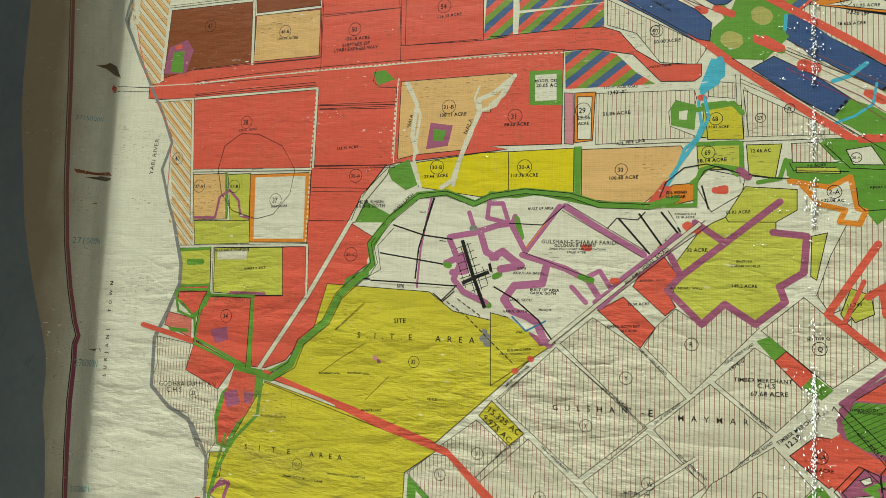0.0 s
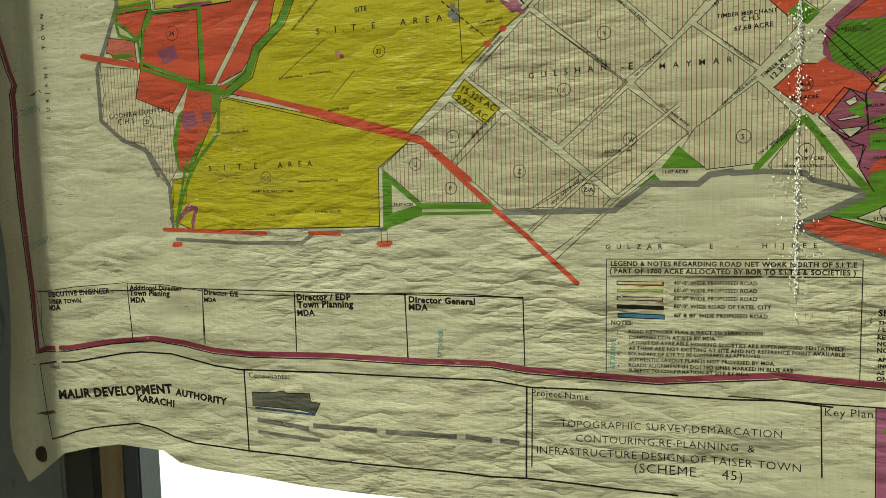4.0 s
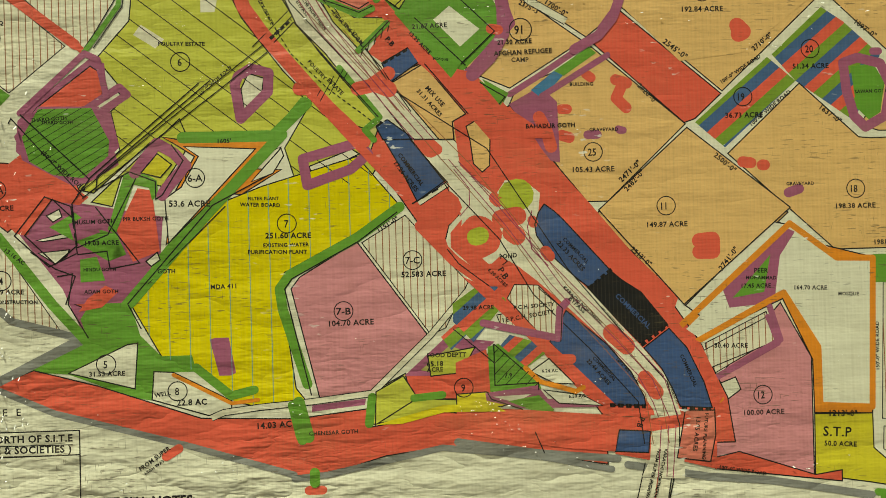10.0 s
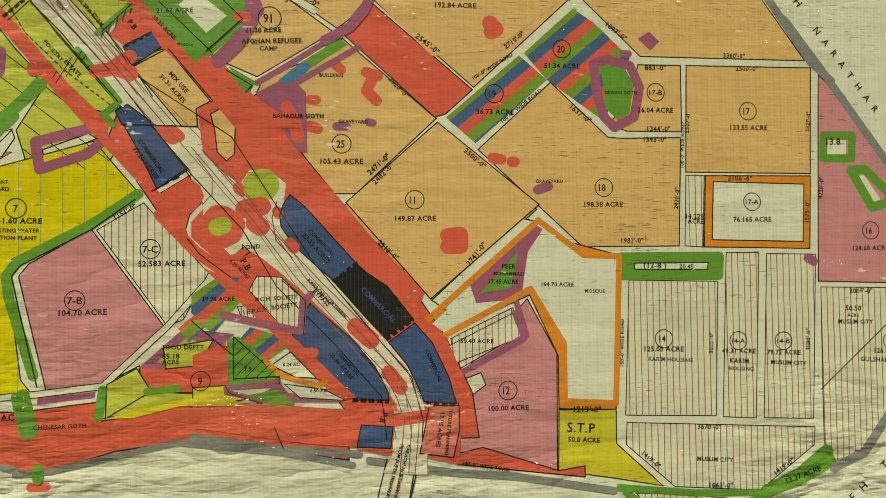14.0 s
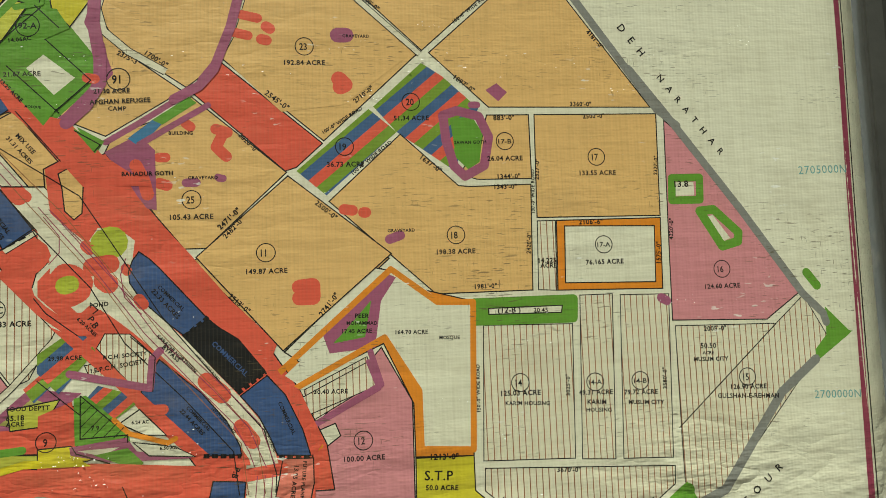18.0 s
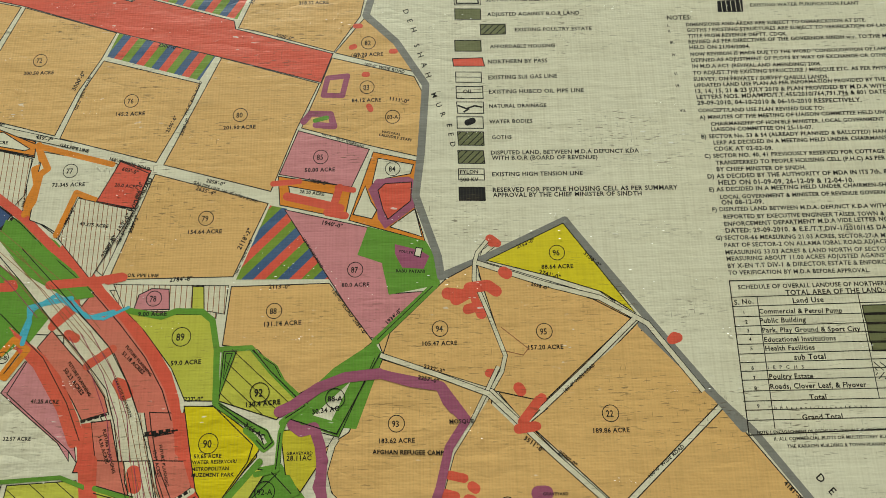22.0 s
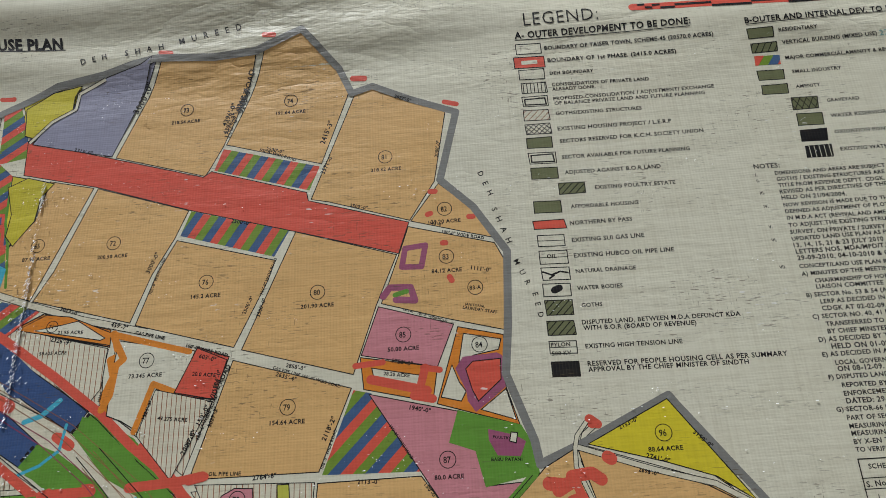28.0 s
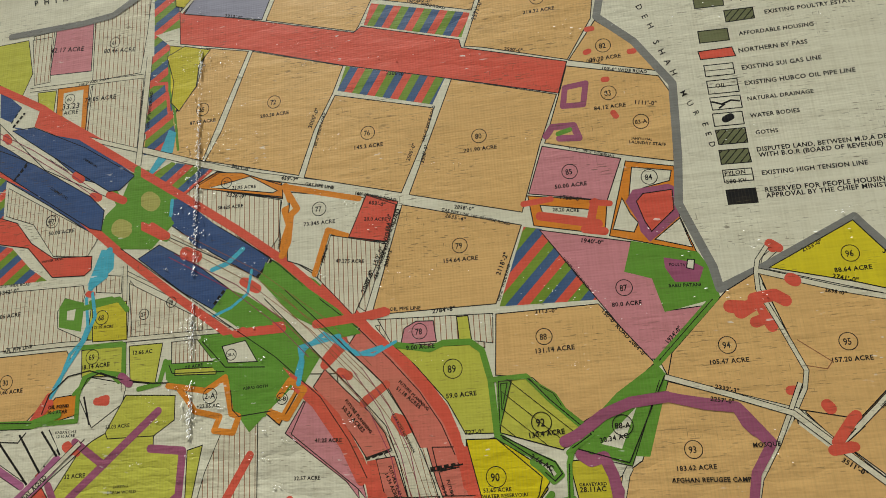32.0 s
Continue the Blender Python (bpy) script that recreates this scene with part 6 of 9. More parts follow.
area("verge", "red", "429,1409 437,1388 452,1362 482,1326 491,1312 514,1290 532,1267 547,1249 598,1249 577,1264 560,1276 535,1303 523,1306 500,1316 467,1359 447,1385 439,1409", 5)
stroke("line", "red", 11, "344,1411 346,1383 354,1358 370,1335 396,1304 418,1278 446,1250")
stroke("verge", "green", 5, "350,1387 368,1382 386,1376")
stroke("verge", "green", 6, "408,1368 427,1359 445,1351 455,1356")
stroke("verge", "green", 5, "443,1322 467,1344")
stroke("verge", "green", 5, "428,1309 459,1269")
stroke("verge", "green", 7, "399,1283 374,1254")
stroke("verge", "green", 5, "457,1267 447,1259 454,1251")
stroke("verge", "offwhite", 5, "415,1369 439,1383")
stroke("marker", "red", 13, "384,1400 386,1388")
stroke("marker", "red", 11, "442,1292 452,1294 467,1304")
stroke("marker", "red", 13, "458,1295 467,1291")
stroke("marker", "red", 11, "396,1293 405,1294")
rule(0.7, "383,1410 391,1374 413,1338 441,1306 486,1250", ink="maroon")
rule(0.7, "388,1410 396,1377 418,1341 446,1309 494,1250", ink="maroon")
rule(0.7, "394,1410 402,1379 423,1343 452,1309 502,1250", ink="maroon")
dashes(0.9, "363,1368 390,1321 418,1293 454,1265", 3, 2)
dashes(0.9, "414,1367 448,1324", 3, 2)
dashes(2.6, "374,1333 391,1348", 4, 1.5)
dashes(2.6, "412,1370 437,1383", 4, 1.5)
dashes(2.4, "463,1312 483,1323", 4, 2)
rule(0.9, "393,1346 458,1269")
rule(0.9, "377,1330 393,1346")
rule(0.9, "349,1383 382,1374 392,1351 375,1334")
rule(0.9, "351,1389 386,1379")
rule(0.9, "410,1366 445,1353 456,1358")
rule(0.9, "410,1371 445,1356 453,1361")
rule(0.9, "446,1323 469,1346")
rule(0.9, "496,1311 530,1270")
hatch(None, "409,1288 430,1309 436,1304 413,1281", 60, 4, 0.7, "ink")
hatch(None, "441,1320 467,1344 470,1340 446,1317", 75, 4, 0.7, "ink")
# ---- reservoir sectors and the green belt
area("sector", "yellowgreen", "361,1550 397,1541 410,1545 443,1544 451,1529 456,1462 426,1463 411,1493 382,1529")
area("sector", "yellowgreen", "463,1510 488,1509 536,1457 516,1447 513,1444 458,1462")
area("sector", "brightyellow", "426,1458 454,1457 492,1422 488,1407 467,1377 454,1364 442,1383 434,1419")
area("sector", "green", "538,1456 566,1477 597,1509 609,1502 593,1466 567,1429 526,1442")
area("sector", "white", "581,1477 564,1442 547,1447", 5)
area("sector", "yellow", "517,1434 551,1436 558,1420 552,1402 537,1380 523,1396")
area("sector", "green", "527,1395 537,1379 518,1370 553,1337 525,1310 517,1299 473,1352 512,1396")
area("sector", "white", "517,1357 541,1338 525,1324 504,1346", 5)
area("sector", "yellowgreen", "460,1368 492,1402 506,1399 477,1355")
area("plot", "green", "539,1297 561,1284 556,1276")
stroke("line", "green", 6, "363,1550 397,1543 411,1548 436,1547 447,1538 451,1519 453,1510 455,1460 480,1444 503,1433 509,1423 502,1418 493,1428 485,1435")
stroke("line", "green", 5, "456,1510 486,1511 505,1489 539,1456 521,1444 517,1432 515,1400 496,1396")
stroke("line", "green", 6, "459,1363 499,1407")
area("plot", "green", "458,1509 472,1509 457,1464")
rule(0.9, "460,1508 472,1508 458,1466 460,1508")
rule(0.9, "462,1506 468,1506 461,1481 462,1506")
rule(1.0, "458,1460 485,1445 505,1434 510,1424 503,1418 495,1426")
rule(1.0, "459,1458 483,1441 498,1431 502,1422")
rule(1.0, "488,1509 505,1489 539,1456 521,1445")
rule(1.0, "526,1444 569,1430 609,1503")
rule(1.0, "517,1432 514,1400")
rule(0.9, "489,1348 529,1309")
rule(0.9, "473,1357 515,1396")
rule(0.9, "518,1370 553,1336 525,1310")
rule(0.9, "510,1398 529,1379")
rule(0.9, "540,1295 560,1283 555,1277")
hatch(None, "463,1510 488,1509 536,1457 516,1447 513,1444 458,1462", -42, 12, 0.6, "ink")
stroke("line", "purple", 10, "515,1451 527,1456 551,1472 576,1481 608,1484")
stroke("line", "purple", 10, "528,1439 536,1433 548,1436 554,1420 556,1405 555,1384 560,1354 560,1334 549,1315 534,1301")
stroke("marker", "red", 8, "550,1338 556,1337")
# ---- lots round the oil pond
area("sector", "yellow", "34,1620 74,1620 77,1579 37,1580")
area("sector", "yellowgreen", "25,1572 74,1573 75,1542 27,1544")
area("sector", "yellowgreen", "80,1572 118,1572 111,1531 83,1535")
area("sector", "green", "121,1547 189,1543 189,1523 127,1525")
area("sector", "yellowgreen", "133,1544 178,1543 178,1536 133,1538")
area("sector", "green", "157,1572 199,1575 231,1561 262,1520 237,1499 214,1477 202,1494 191,1502 189,1525 199,1536 176,1540")
area("sector", "white", "184,1563 209,1567 222,1545 191,1546")
area("sector", "white", "148,1523 167,1520 188,1532 195,1496 203,1493 197,1478 177,1482 183,1494 156,1502 145,1516")
ruled("sector", "128,1572 156,1573 175,1549 129,1550", 4.4)
stroke("sector", "orange", 6, "126,1528 148,1524 167,1520 188,1532 195,1496 203,1493 197,1478 177,1481 183,1494 156,1501 146,1515 139,1523")
stroke("sector", "green", 6, "24,1617 65,1623 75,1611")
stroke("sector", "green", 5, "22,1575 74,1574 75,1543 46,1548 30,1543 24,1526 24,1500 -26,1499 -66,1500")
stroke("sector", "green", 5, "93,1527 116,1531 122,1553")
stroke("sector", "purple", 9, "73,1541 82,1534")
stroke("sector", "orange", 6, "236,1495 253,1488 271,1514 256,1524 245,1510")
stroke("marker", "red", 8, "-26,1502 -8,1520")
stroke("marker", "red", 8, "51,1519 57,1520")
stroke("marker", "red", 9, "16,1476 20,1471")
stroke("marker", "red", 7, "28,1632 33,1631")
rule(1.0, "28,1531 34,1542 49,1547 73,1538")
rule(1.0, "194,1519 196,1500 203,1493 236,1496")
rule(1.0, "126,1549 130,1540 187,1538")
rule(1.0, "162,1570 188,1542 230,1539")
area("sector", "tan", "633,1190 707,1255 790,1188 700,1112")

# ---- sectors under the boundary
area("sector", "tan", "618,1522 672,1573 703,1589 700,1573 727,1495 712,1464 611,1500")
area("sector", "tan", "703,1589 732,1578 813,1550 848,1530 761,1455 714,1466 728,1495 708,1566")
area("sector", "tan", "853,1522 908,1457 906,1444 762,1449 805,1485", 5)
area("sector", "paleyellow", "713,1591 790,1627 853,1535 822,1557 779,1572")
road(4, "714,1611 704,1599 701,1589 700,1572 713,1538 727,1498 723,1483 700,1446")
road(5, "703,1589 768,1566 820,1551 863,1525 908,1461")
road(5, "609,1501 659,1483 713,1465 736,1440")
road(5, "851,1530 806,1489 757,1447")
stroke("marker", "red", 12, "674,1559 687,1557 682,1553 697,1561")
stroke("marker", "red", 11, "695,1564 713,1566 721,1560")
stroke("marker", "red", 10, "693,1543 703,1546 706,1538")
stroke("marker", "red", 8, "699,1556 704,1542")
stroke("marker", "red", 11, "729,1579 732,1577")
stroke("marker", "red", 9, "717,1613 719,1609")
stroke("marker", "red", 8, "711,1482 715,1482")
stroke("marker", "red", 10, "738,1468 740,1465")
stroke("marker", "red", 9, "759,1458 753,1452")
stroke("marker", "red", 9, "884,1509 887,1512")
stroke("line", "purple", 9, "608,1484 639,1475 665,1471 671,1457 677,1450")
rule(0.8, "724,1525 749,1504 744,1498 728,1502", ink="sepia")
# ---- goths beside the purification plant
area("sector", "red", "141,1218 178,1246 211,1223 229,1211 203,1189 179,1182 172,1184", 5)
area("sector", "purple", "173,1260 192,1283 239,1282 253,1236 229,1222 217,1220 179,1241")
area("sector", "green", "179,1259 192,1281 233,1281 246,1255 245,1243 225,1226 202,1229 184,1240")
area("sector", "purple", "182,1185 200,1209 230,1203 257,1172 274,1172 276,1154 252,1127 211,1127 214,1149 183,1172")
area("plot", "white", "196,1197 206,1202 208,1196 201,1192")
area("plot", "white", "188,1178 214,1184 216,1180 193,1177")
area("plot", "white", "189,1168 213,1170 211,1165 202,1159")
area("plot", "green", "198,1188 218,1199 234,1186 250,1181 257,1165 243,1160 223,1173")
area("plot", "purple", "213,1190 232,1199 237,1183 217,1176")
area("plot", "red", "250,1184 267,1217 278,1215 283,1167 262,1159", 5)
area("plot", "green", "221,1162 234,1164 240,1145 221,1144")
area("plot", "red", "219,1121 226,1131 240,1141 250,1136 237,1124", 5)
area("plot", "white", "272,1159 281,1166 283,1160 276,1155")
area("plot", "orange", "287,1257 297,1251 312,1241 294,1210 288,1172 294,1177 367,1246 374,1252 298,1255")
area("plot", "white", "304,1249 360,1246 290,1173 288,1208 301,1217 315,1241")
area("plot", "green", "257,1229 266,1232 282,1223 283,1212 278,1207 276,1217 264,1220 249,1181 243,1185")
stroke("sector", "purple", 9, "265,1229 283,1252 296,1244 305,1234 290,1217 286,1211")
area("plot", "yellow", "270,1229 283,1244 294,1235 285,1225")
stroke("line", "green", 9, "381,1257 321,1196 259,1127")
area("plot", "white", "366,1231 380,1246 382,1240 373,1226 356,1220")
stroke("line", "green", 9, "303,1256 371,1256")
rule(1.0, "178,1277 230,1225 216,1206 219,1173 202,1159 179,1182 201,1210 216,1195")
rule(1.0, "234,1216 261,1230 281,1222 281,1208 286,1211 303,1238 294,1251")
rule(1.0, "218,1171 243,1181 266,1225")
rule(1.0, "234,1203 267,1158 244,1154 242,1168 219,1166")
rule(0.9, "169,1270 171,1274 225,1211 235,1218 236,1227 326,1301")
rule(0.9, "229,1225 317,1299")
rule(1.0, "257,1126 325,1202 370,1225")
rule(1.0, "209,1127 217,1149 202,1155 183,1169")
hatch(None, "179,1259 192,1281 233,1281 246,1255 245,1243 225,1226 202,1229 184,1240", 30, 5, 0.5, "ink")

# ---- the far north sectors
area("sector", "lilac", "127,1958 146,1986 176,2001 178,2021 213,2033 255,2043 270,2051 224,1933 157,1950")
area("sector", "yellow", "116,1970 114,2005 146,2022 181,2027 172,2015 170,1999 148,1988 129,1965")
road(4, "123,1960 147,1985 174,1999 178,2018 211,2031")
area("sector", "yellow", "107,1905 129,1915 161,1905 148,1889 145,1861 125,1833 115,1845 117,1871")
area("sector", "orange", "177,1752 203,1748 249,1728 249,1715 147,1738")
area("sector", "white", "195,1740 212,1743 243,1723 238,1721 166,1736")
area("sector", "white", "258,1719 338,1703 322,1663 297,1673 284,1630 269,1639 254,1645 256,1699")
stroke("sector", "orange", 6, "250,1726 332,1703")
stroke("sector", "orange", 7, "253,1722 265,1700 258,1694 255,1665 248,1651")
stroke("sector", "orange", 6, "322,1663 298,1673 283,1628")
area("sector", "red", "340,1706 371,1692 360,1654 320,1663")
ruled("sector", "301,1667 359,1652 323,1582 286,1624", 4.8)
area("verge", "navy", "-89,1840 -60,1840 9,1805 75,1762 57,1747 44,1747 -34,1801")
area("verge", "navy", "-103,1816 -85,1808 -54,1792 21,1744 40,1725 38,1702 24,1706 -52,1757 -100,1790")
rule(0.8, "-106,1839 -57,1810 -10,1777 35,1744", ink="maroon")
rule(0.8, "-105,1832 -57,1802 -10,1770 28,1742", ink="maroon")
rule(0.8, "127,1666 199,1625 248,1585 283,1548", ink="maroon")
rule(0.8, "121,1663 192,1621 242,1581 276,1545", ink="maroon")
rule(0.8, "329,1531 355,1492 373,1450 380,1409", ink="maroon")
rule(0.8, "320,1529 346,1490 364,1449 372,1410", ink="maroon")
rule(0.8, "310,1525 337,1486 355,1446 362,1410", ink="maroon")
dashes(3.0, "-89,1844 -75,1861", 4.5, 2)
dashes(3.0, "-80,1775 -63,1795", 4.5, 2)
dashes(3.0, "221,1631 237,1648", 4.5, 2)
dashes(3.0, "174,1607 186,1622", 4.5, 2)
dashes(3.0, "330,1446 356,1453", 4.5, 2)
dashes(3.0, "391,1434 418,1437", 4.5, 2)
area("verge", "green", "230,1646 248,1636 307,1590 330,1564 307,1561 260,1587 225,1626")
area("verge", "green", "187,1622 211,1609 248,1571 236,1567 180,1594")
stroke("marker", "red", 10, "209,1627 221,1619")
stroke("marker", "red", 9, "284,1577 331,1580")
stroke("marker", "red", 9, "199,1575 248,1576")
stroke("marker", "red", 13, "140,1666 153,1660")
stroke("water", "cyan", 5, "265,1520 269,1541 267,1555 283,1559 307,1563")
stroke("water", "cyan", 3, "309,1560 324,1544 341,1542 364,1553")
stroke("water", "cyan", 3, "174,1595 193,1602 211,1615 215,1639")
stroke("water", "cyan", 4, "33,1632 38,1607 27,1582 9,1556 -5,1534")

# ---- camp and the sector beside it
area("sector", "tan", "709,1457 690,1431 672,1401 655,1356 703,1309 755,1315 810,1357", 5)
road(4, "720,1488 707,1463 694,1439 675,1411 663,1372 652,1352 640,1334")
road(5, "609,1501 659,1483 710,1463 770,1405 820,1359")
stroke("line", "purple", 8, "608,1484 639,1476 665,1472 672,1456 688,1439 672,1416 663,1381 649,1345 637,1331 617,1320")
stroke("marker", "red", 9, "756,1456 740,1437")
stroke("marker", "red", 9, "736,1431 751,1433")
stroke("marker", "red", 8, "672,1392 685,1389")
stroke("marker", "red", 9, "692,1382 695,1380")
stroke("marker", "red", 8, "665,1377 677,1374")
stroke("marker", "red", 9, "688,1371 692,1370")
stroke("marker", "purple", 13, "751,1375 758,1375")
stroke("marker", "red", 13, "751,1337 756,1332 752,1330")
# ---- western lots
stroke("line", "green", 4, "-710,1373 -656,1375 -651,1367 -580,1367 -580,1267")
stroke("line", "green", 4, "-655,1370 -667,1350 -675,1294 -582,1263 -551,1255")
stroke("line", "green", 4, "-714,1370 -707,1341 -678,1331 -657,1362")
stroke("line", "green", 9, "-369,1474 -391,1446 -384,1414 -409,1402 -441,1374 -459,1336 -496,1306 -509,1274 -541,1252 -554,1255")
rule(0.9, "-363,1470 -386,1445 -380,1412 -406,1397 -436,1370 -454,1333 -491,1303 -503,1270 -538,1249")
rule(0.9, "-376,1477 -396,1448 -389,1417 -413,1407 -446,1377 -464,1339 -501,1310 -514,1277 -545,1257")
rule(0.9, "-706,1370 -658,1372 -669,1350 -677,1293")
rule(0.9, "-650,1365 -582,1365 -583,1265")
# ---- lots over the southern verge
area("plot", "yellowgreen", "450,1050 472,1062 483,1044 449,1024")
area("plot", "paleyellow", "449,1024 504,1038 544,1037 553,1031 504,1032 470,1024", 5)
stroke("plot", "green", 9, "389,1044 396,1016")
stroke("plot", "green", 6, "447,1046 444,1025")
stroke("plot", "green", 6, "480,1044 503,1046")
stroke("border", "border", 7, "136,898 243,892 366,888 477,888 587,892 677,897")
rule(1.2, "136,894 243,887 366,883 477,883 587,887 677,892")

stroke("hem", "hemblue", 7, "559,2158 624,2161 703,2161 810,2160 945,2157 1083,2154 1180,2149")
stroke("hem", "hemblue", 5, "670,2146 729,2139 782,2136 848,2138 943,2138 1045,2137")
stroke("hem", "hemblue", 4, "292,2163 368,2158 456,2158 533,2153 611,2153")
rule(1.6, "296,2138 395,2142 496,2137 605,2136 676,2128 754,2119 847,2121 941,2121 1043,2121 1147,2123")

stroke("border", "border", 7, "-907,884 -881,892 -840,897 -829,897 -753,909 -680,916 -631,911 -583,902 -528,899 -404,902")
rule(1.6, "-912,880 -881,887 -840,892 -829,892 -753,905 -681,912 -631,906 -584,897 -528,894 -404,897 -282,894 -191,894 -148,888 -85,885 6,881 136,893")
rule(2.2, "-905,864 -853,875 -819,876 -733,892 -702,895 -652,894 -584,880 -542,876 -405,879")
rule(2.2, "-905,864 -879,751 -850,761 -827,769 -794,777 -718,788 -687,783 -657,772 -625,765 -537,761 -450,761 -322,760 -240,758 -194,755 -150,756 -102,754 -40,750 30,747")
rule(1.6, "-906,975 -887,894")
rule(2.2, "-537,876 -536,761")
area("stain", "dirt", "-919,785 -870,798 -863,795 -894,786", 5)
area("stain", "navy", "-523,825 -430,822 -430,819 -523,822", 5)
for bar in ("-520,807 -440,801", "-434,806 -342,806", "-330,805 -236,804", "-225,805 -191,801", "-181,802 -157,800"):
    rule(6.5, bar, ink="grey")
rule(5.0, "-520,790 -424,786", ink="grey")

stroke("line", "offwhite", 2.6, "-37,1001 10,1001")
stroke("line", "paleolive", 2.2, "-37,992 10,992")
stroke("line", "offwhite", 2.2, "-37,982 10,983")

# ---- the quarter under the green belt
area("sector", "white", "-395,1398 -401,1425 -370,1476 -330,1511 -242,1502 -168,1514 -89,1497 -8,1494 5,1474 -66,1396 -144,1327 -176,1340 -222,1370 -276,1390 -308,1391 -390,1394", 5)
stroke("line", "green", 9, "-408,1404 -392,1420 -398,1447 -370,1483 -330,1515 -290,1518 -250,1503 -228,1513 -183,1519 -124,1513 -89,1501 -28,1499 2,1508")
stroke("line", "mauve", 8, "-131,1499 -88,1471 -34,1439")
stroke("line", "mauve", 7, "-138,1499 -180,1440 -199,1474 -195,1486")
stroke("line", "mauve", 8, "-184,1436 -129,1420 -100,1406 -85,1383")
stroke("line", "mauve", 6, "-230,1506 -232,1484 -203,1477 -212,1503 -230,1503")
stroke("line", "mauve", 8, "-283,1458 -249,1464 -218,1474 -199,1477")
stroke("line", "mauve", 6, "-257,1491 -250,1472")
stroke("line", "mauve", 8, "-283,1456 -267,1422 -275,1402 -261,1386 -230,1373")
stroke("line", "mauve", 9, "-241,1466 -232,1439 -218,1432")
stroke("line", "mauve", 9, "-286,1423 -264,1434 -259,1413 -277,1411")
stroke("line", "mauve", 10, "-223,1432 -210,1440 -197,1430 -185,1422 -212,1417")
stroke("line", "mauve", 10, "-153,1420 -157,1400 -193,1396 -206,1378 -195,1364 -177,1358 -162,1350 -153,1329 -146,1324")
stroke("line", "mauve", 6, "-120,1397 -102,1378")
stroke("line", "mauve", 6, "-99,1411 -86,1418 -71,1395 -91,1379")
stroke("line", "mauve", 12, "-85,1376 -56,1408 -13,1443 5,1461")
stroke("line", "mauve", 3, "-326,1390 -323,1442 -311,1510")
stroke("plot", "green", 8, "-193,1483 -186,1459")
stroke("plot", "green", 8, "-286,1421 -282,1420")
stroke("plot", "green", 8, "-219,1407 -213,1410")
stroke("plot", "green", 8, "-228,1371 -226,1370")
stroke("plot", "green", 8, "-109,1410 -96,1406")
stroke("marker", "red", 8, "-106,1447 -100,1446")
stroke("marker", "red", 8, "-70,1406 -65,1406")
stroke("marker", "red", 9, "14,1475 20,1470")
road(5, "-146,1325 -66,1396 30,1478")
rule(0.9, "-405,1409 -395,1422 -402,1448 -372,1485 -329,1517 -290,1520 -250,1506 -228,1516 -183,1522 -125,1516 -89,1504 -28,1501")
rule(0.9, "-397,1402 -385,1421 -392,1446 -366,1479 -328,1510 -290,1515 -252,1499 -226,1510 -183,1516 -124,1510 -89,1497 -28,1495")
rule(3.0, "-307,1511 -320,1464")
rule(2.0, "-365,1474 -319,1460 -279,1455")
rule(2.0, "-382,1435 -334,1428 -287,1421")
rule(1.8, "-394,1397 -324,1395 -270,1393")
rule(2.2, "-329,1401 -326,1442 -320,1464")
rule(5.0, "-265,1454 -248,1406 -231,1366")
rule(5.0, "-263,1397 -246,1405 -227,1413")
rule(4.0, "-227,1424 -224,1413")
rule(2.0, "-220,1394 -192,1379 -161,1354 -143,1330")
rule(2.2, "-195,1357 -176,1339 -151,1353", ink="blue")
rule(1.4, "-151,1483 -179,1445", ink="orange")
rule(0.9, "-128,1502 -31,1443")
rule(0.9, "-135,1494 -36,1436")
rule(0.9, "-184,1440 -98,1409")
rule(2.4, "-65,1484 -27,1440")
rule(2.4, "-41,1490 -13,1450")
rule(2.4, "-15,1492 5,1466")
rule(1.4, "-79,1470 -67,1484 -42,1482 -33,1492")
rule(1.4, "-203,1477 -159,1475 -131,1500")
rule(1.4, "-291,1373 -272,1392")
hatch(None, "-273,1443 -254,1452 -239,1421 -222,1413 -229,1392 -244,1384 -264,1394", -70, 10, 0.9, "ink")
hatch(None, "-273,1443 -254,1452 -239,1421 -222,1413 -229,1392 -244,1384 -264,1394", 20, 10, 0.9, "ink")
dashes(1.4, "-283,1372 -255,1354 -220,1322 -191,1297", 5, 3)
dashes(1.2, "-268,1376 -236,1355", 5, 3)
stroke("marker", "grey", 9, "-232,1326 -226,1329")
stroke("marker", "grey", 8, "-227,1320 -223,1320")
stroke("marker", "grey", 8, "-252,1470 -249,1470")
# ---- lines of the western sectors
dashes(1.8, "-707,1691 -602,1696 -497,1700 -365,1702 -220,1702 -137,1701", 4, 3, ink="offwhite")
rule(0.9, "-708,1695 -602,1701 -498,1704 -365,1706 -220,1706 -137,1705")
rule(0.9, "-706,1675 -600,1679 -496,1682")
rule(0.9, "-603,1717 -491,1719 -495,1807")
rule(0.9, "-494,1783 -368,1783")
rule(0.9, "-372,1795 -366,1727 -248,1726")
rule(0.9, "-492,1647 -370,1643")
rule(0.9, "-488,1641 -370,1638")
rule(0.9, "-491,1557 -379,1558 -414,1512")
dashes(2.4, "-367,1680 -370,1639 -371,1567", 4, 3, ink="offwhite")
dashes(2.0, "-494,1674 -497,1557 -498,1442", 4, 3, ink="offwhite")
rule(1.6, "-352,1671 -338,1641 -343,1598 -335,1576", ink="offwhite")
stroke("water", "offwhite", 6, "-352,1671 -338,1641 -343,1598 -335,1574")
stroke("water", "offwhite", 6, "-202,1674 -231,1651 -250,1644 -248,1626 -265,1588 -283,1534 -298,1525")
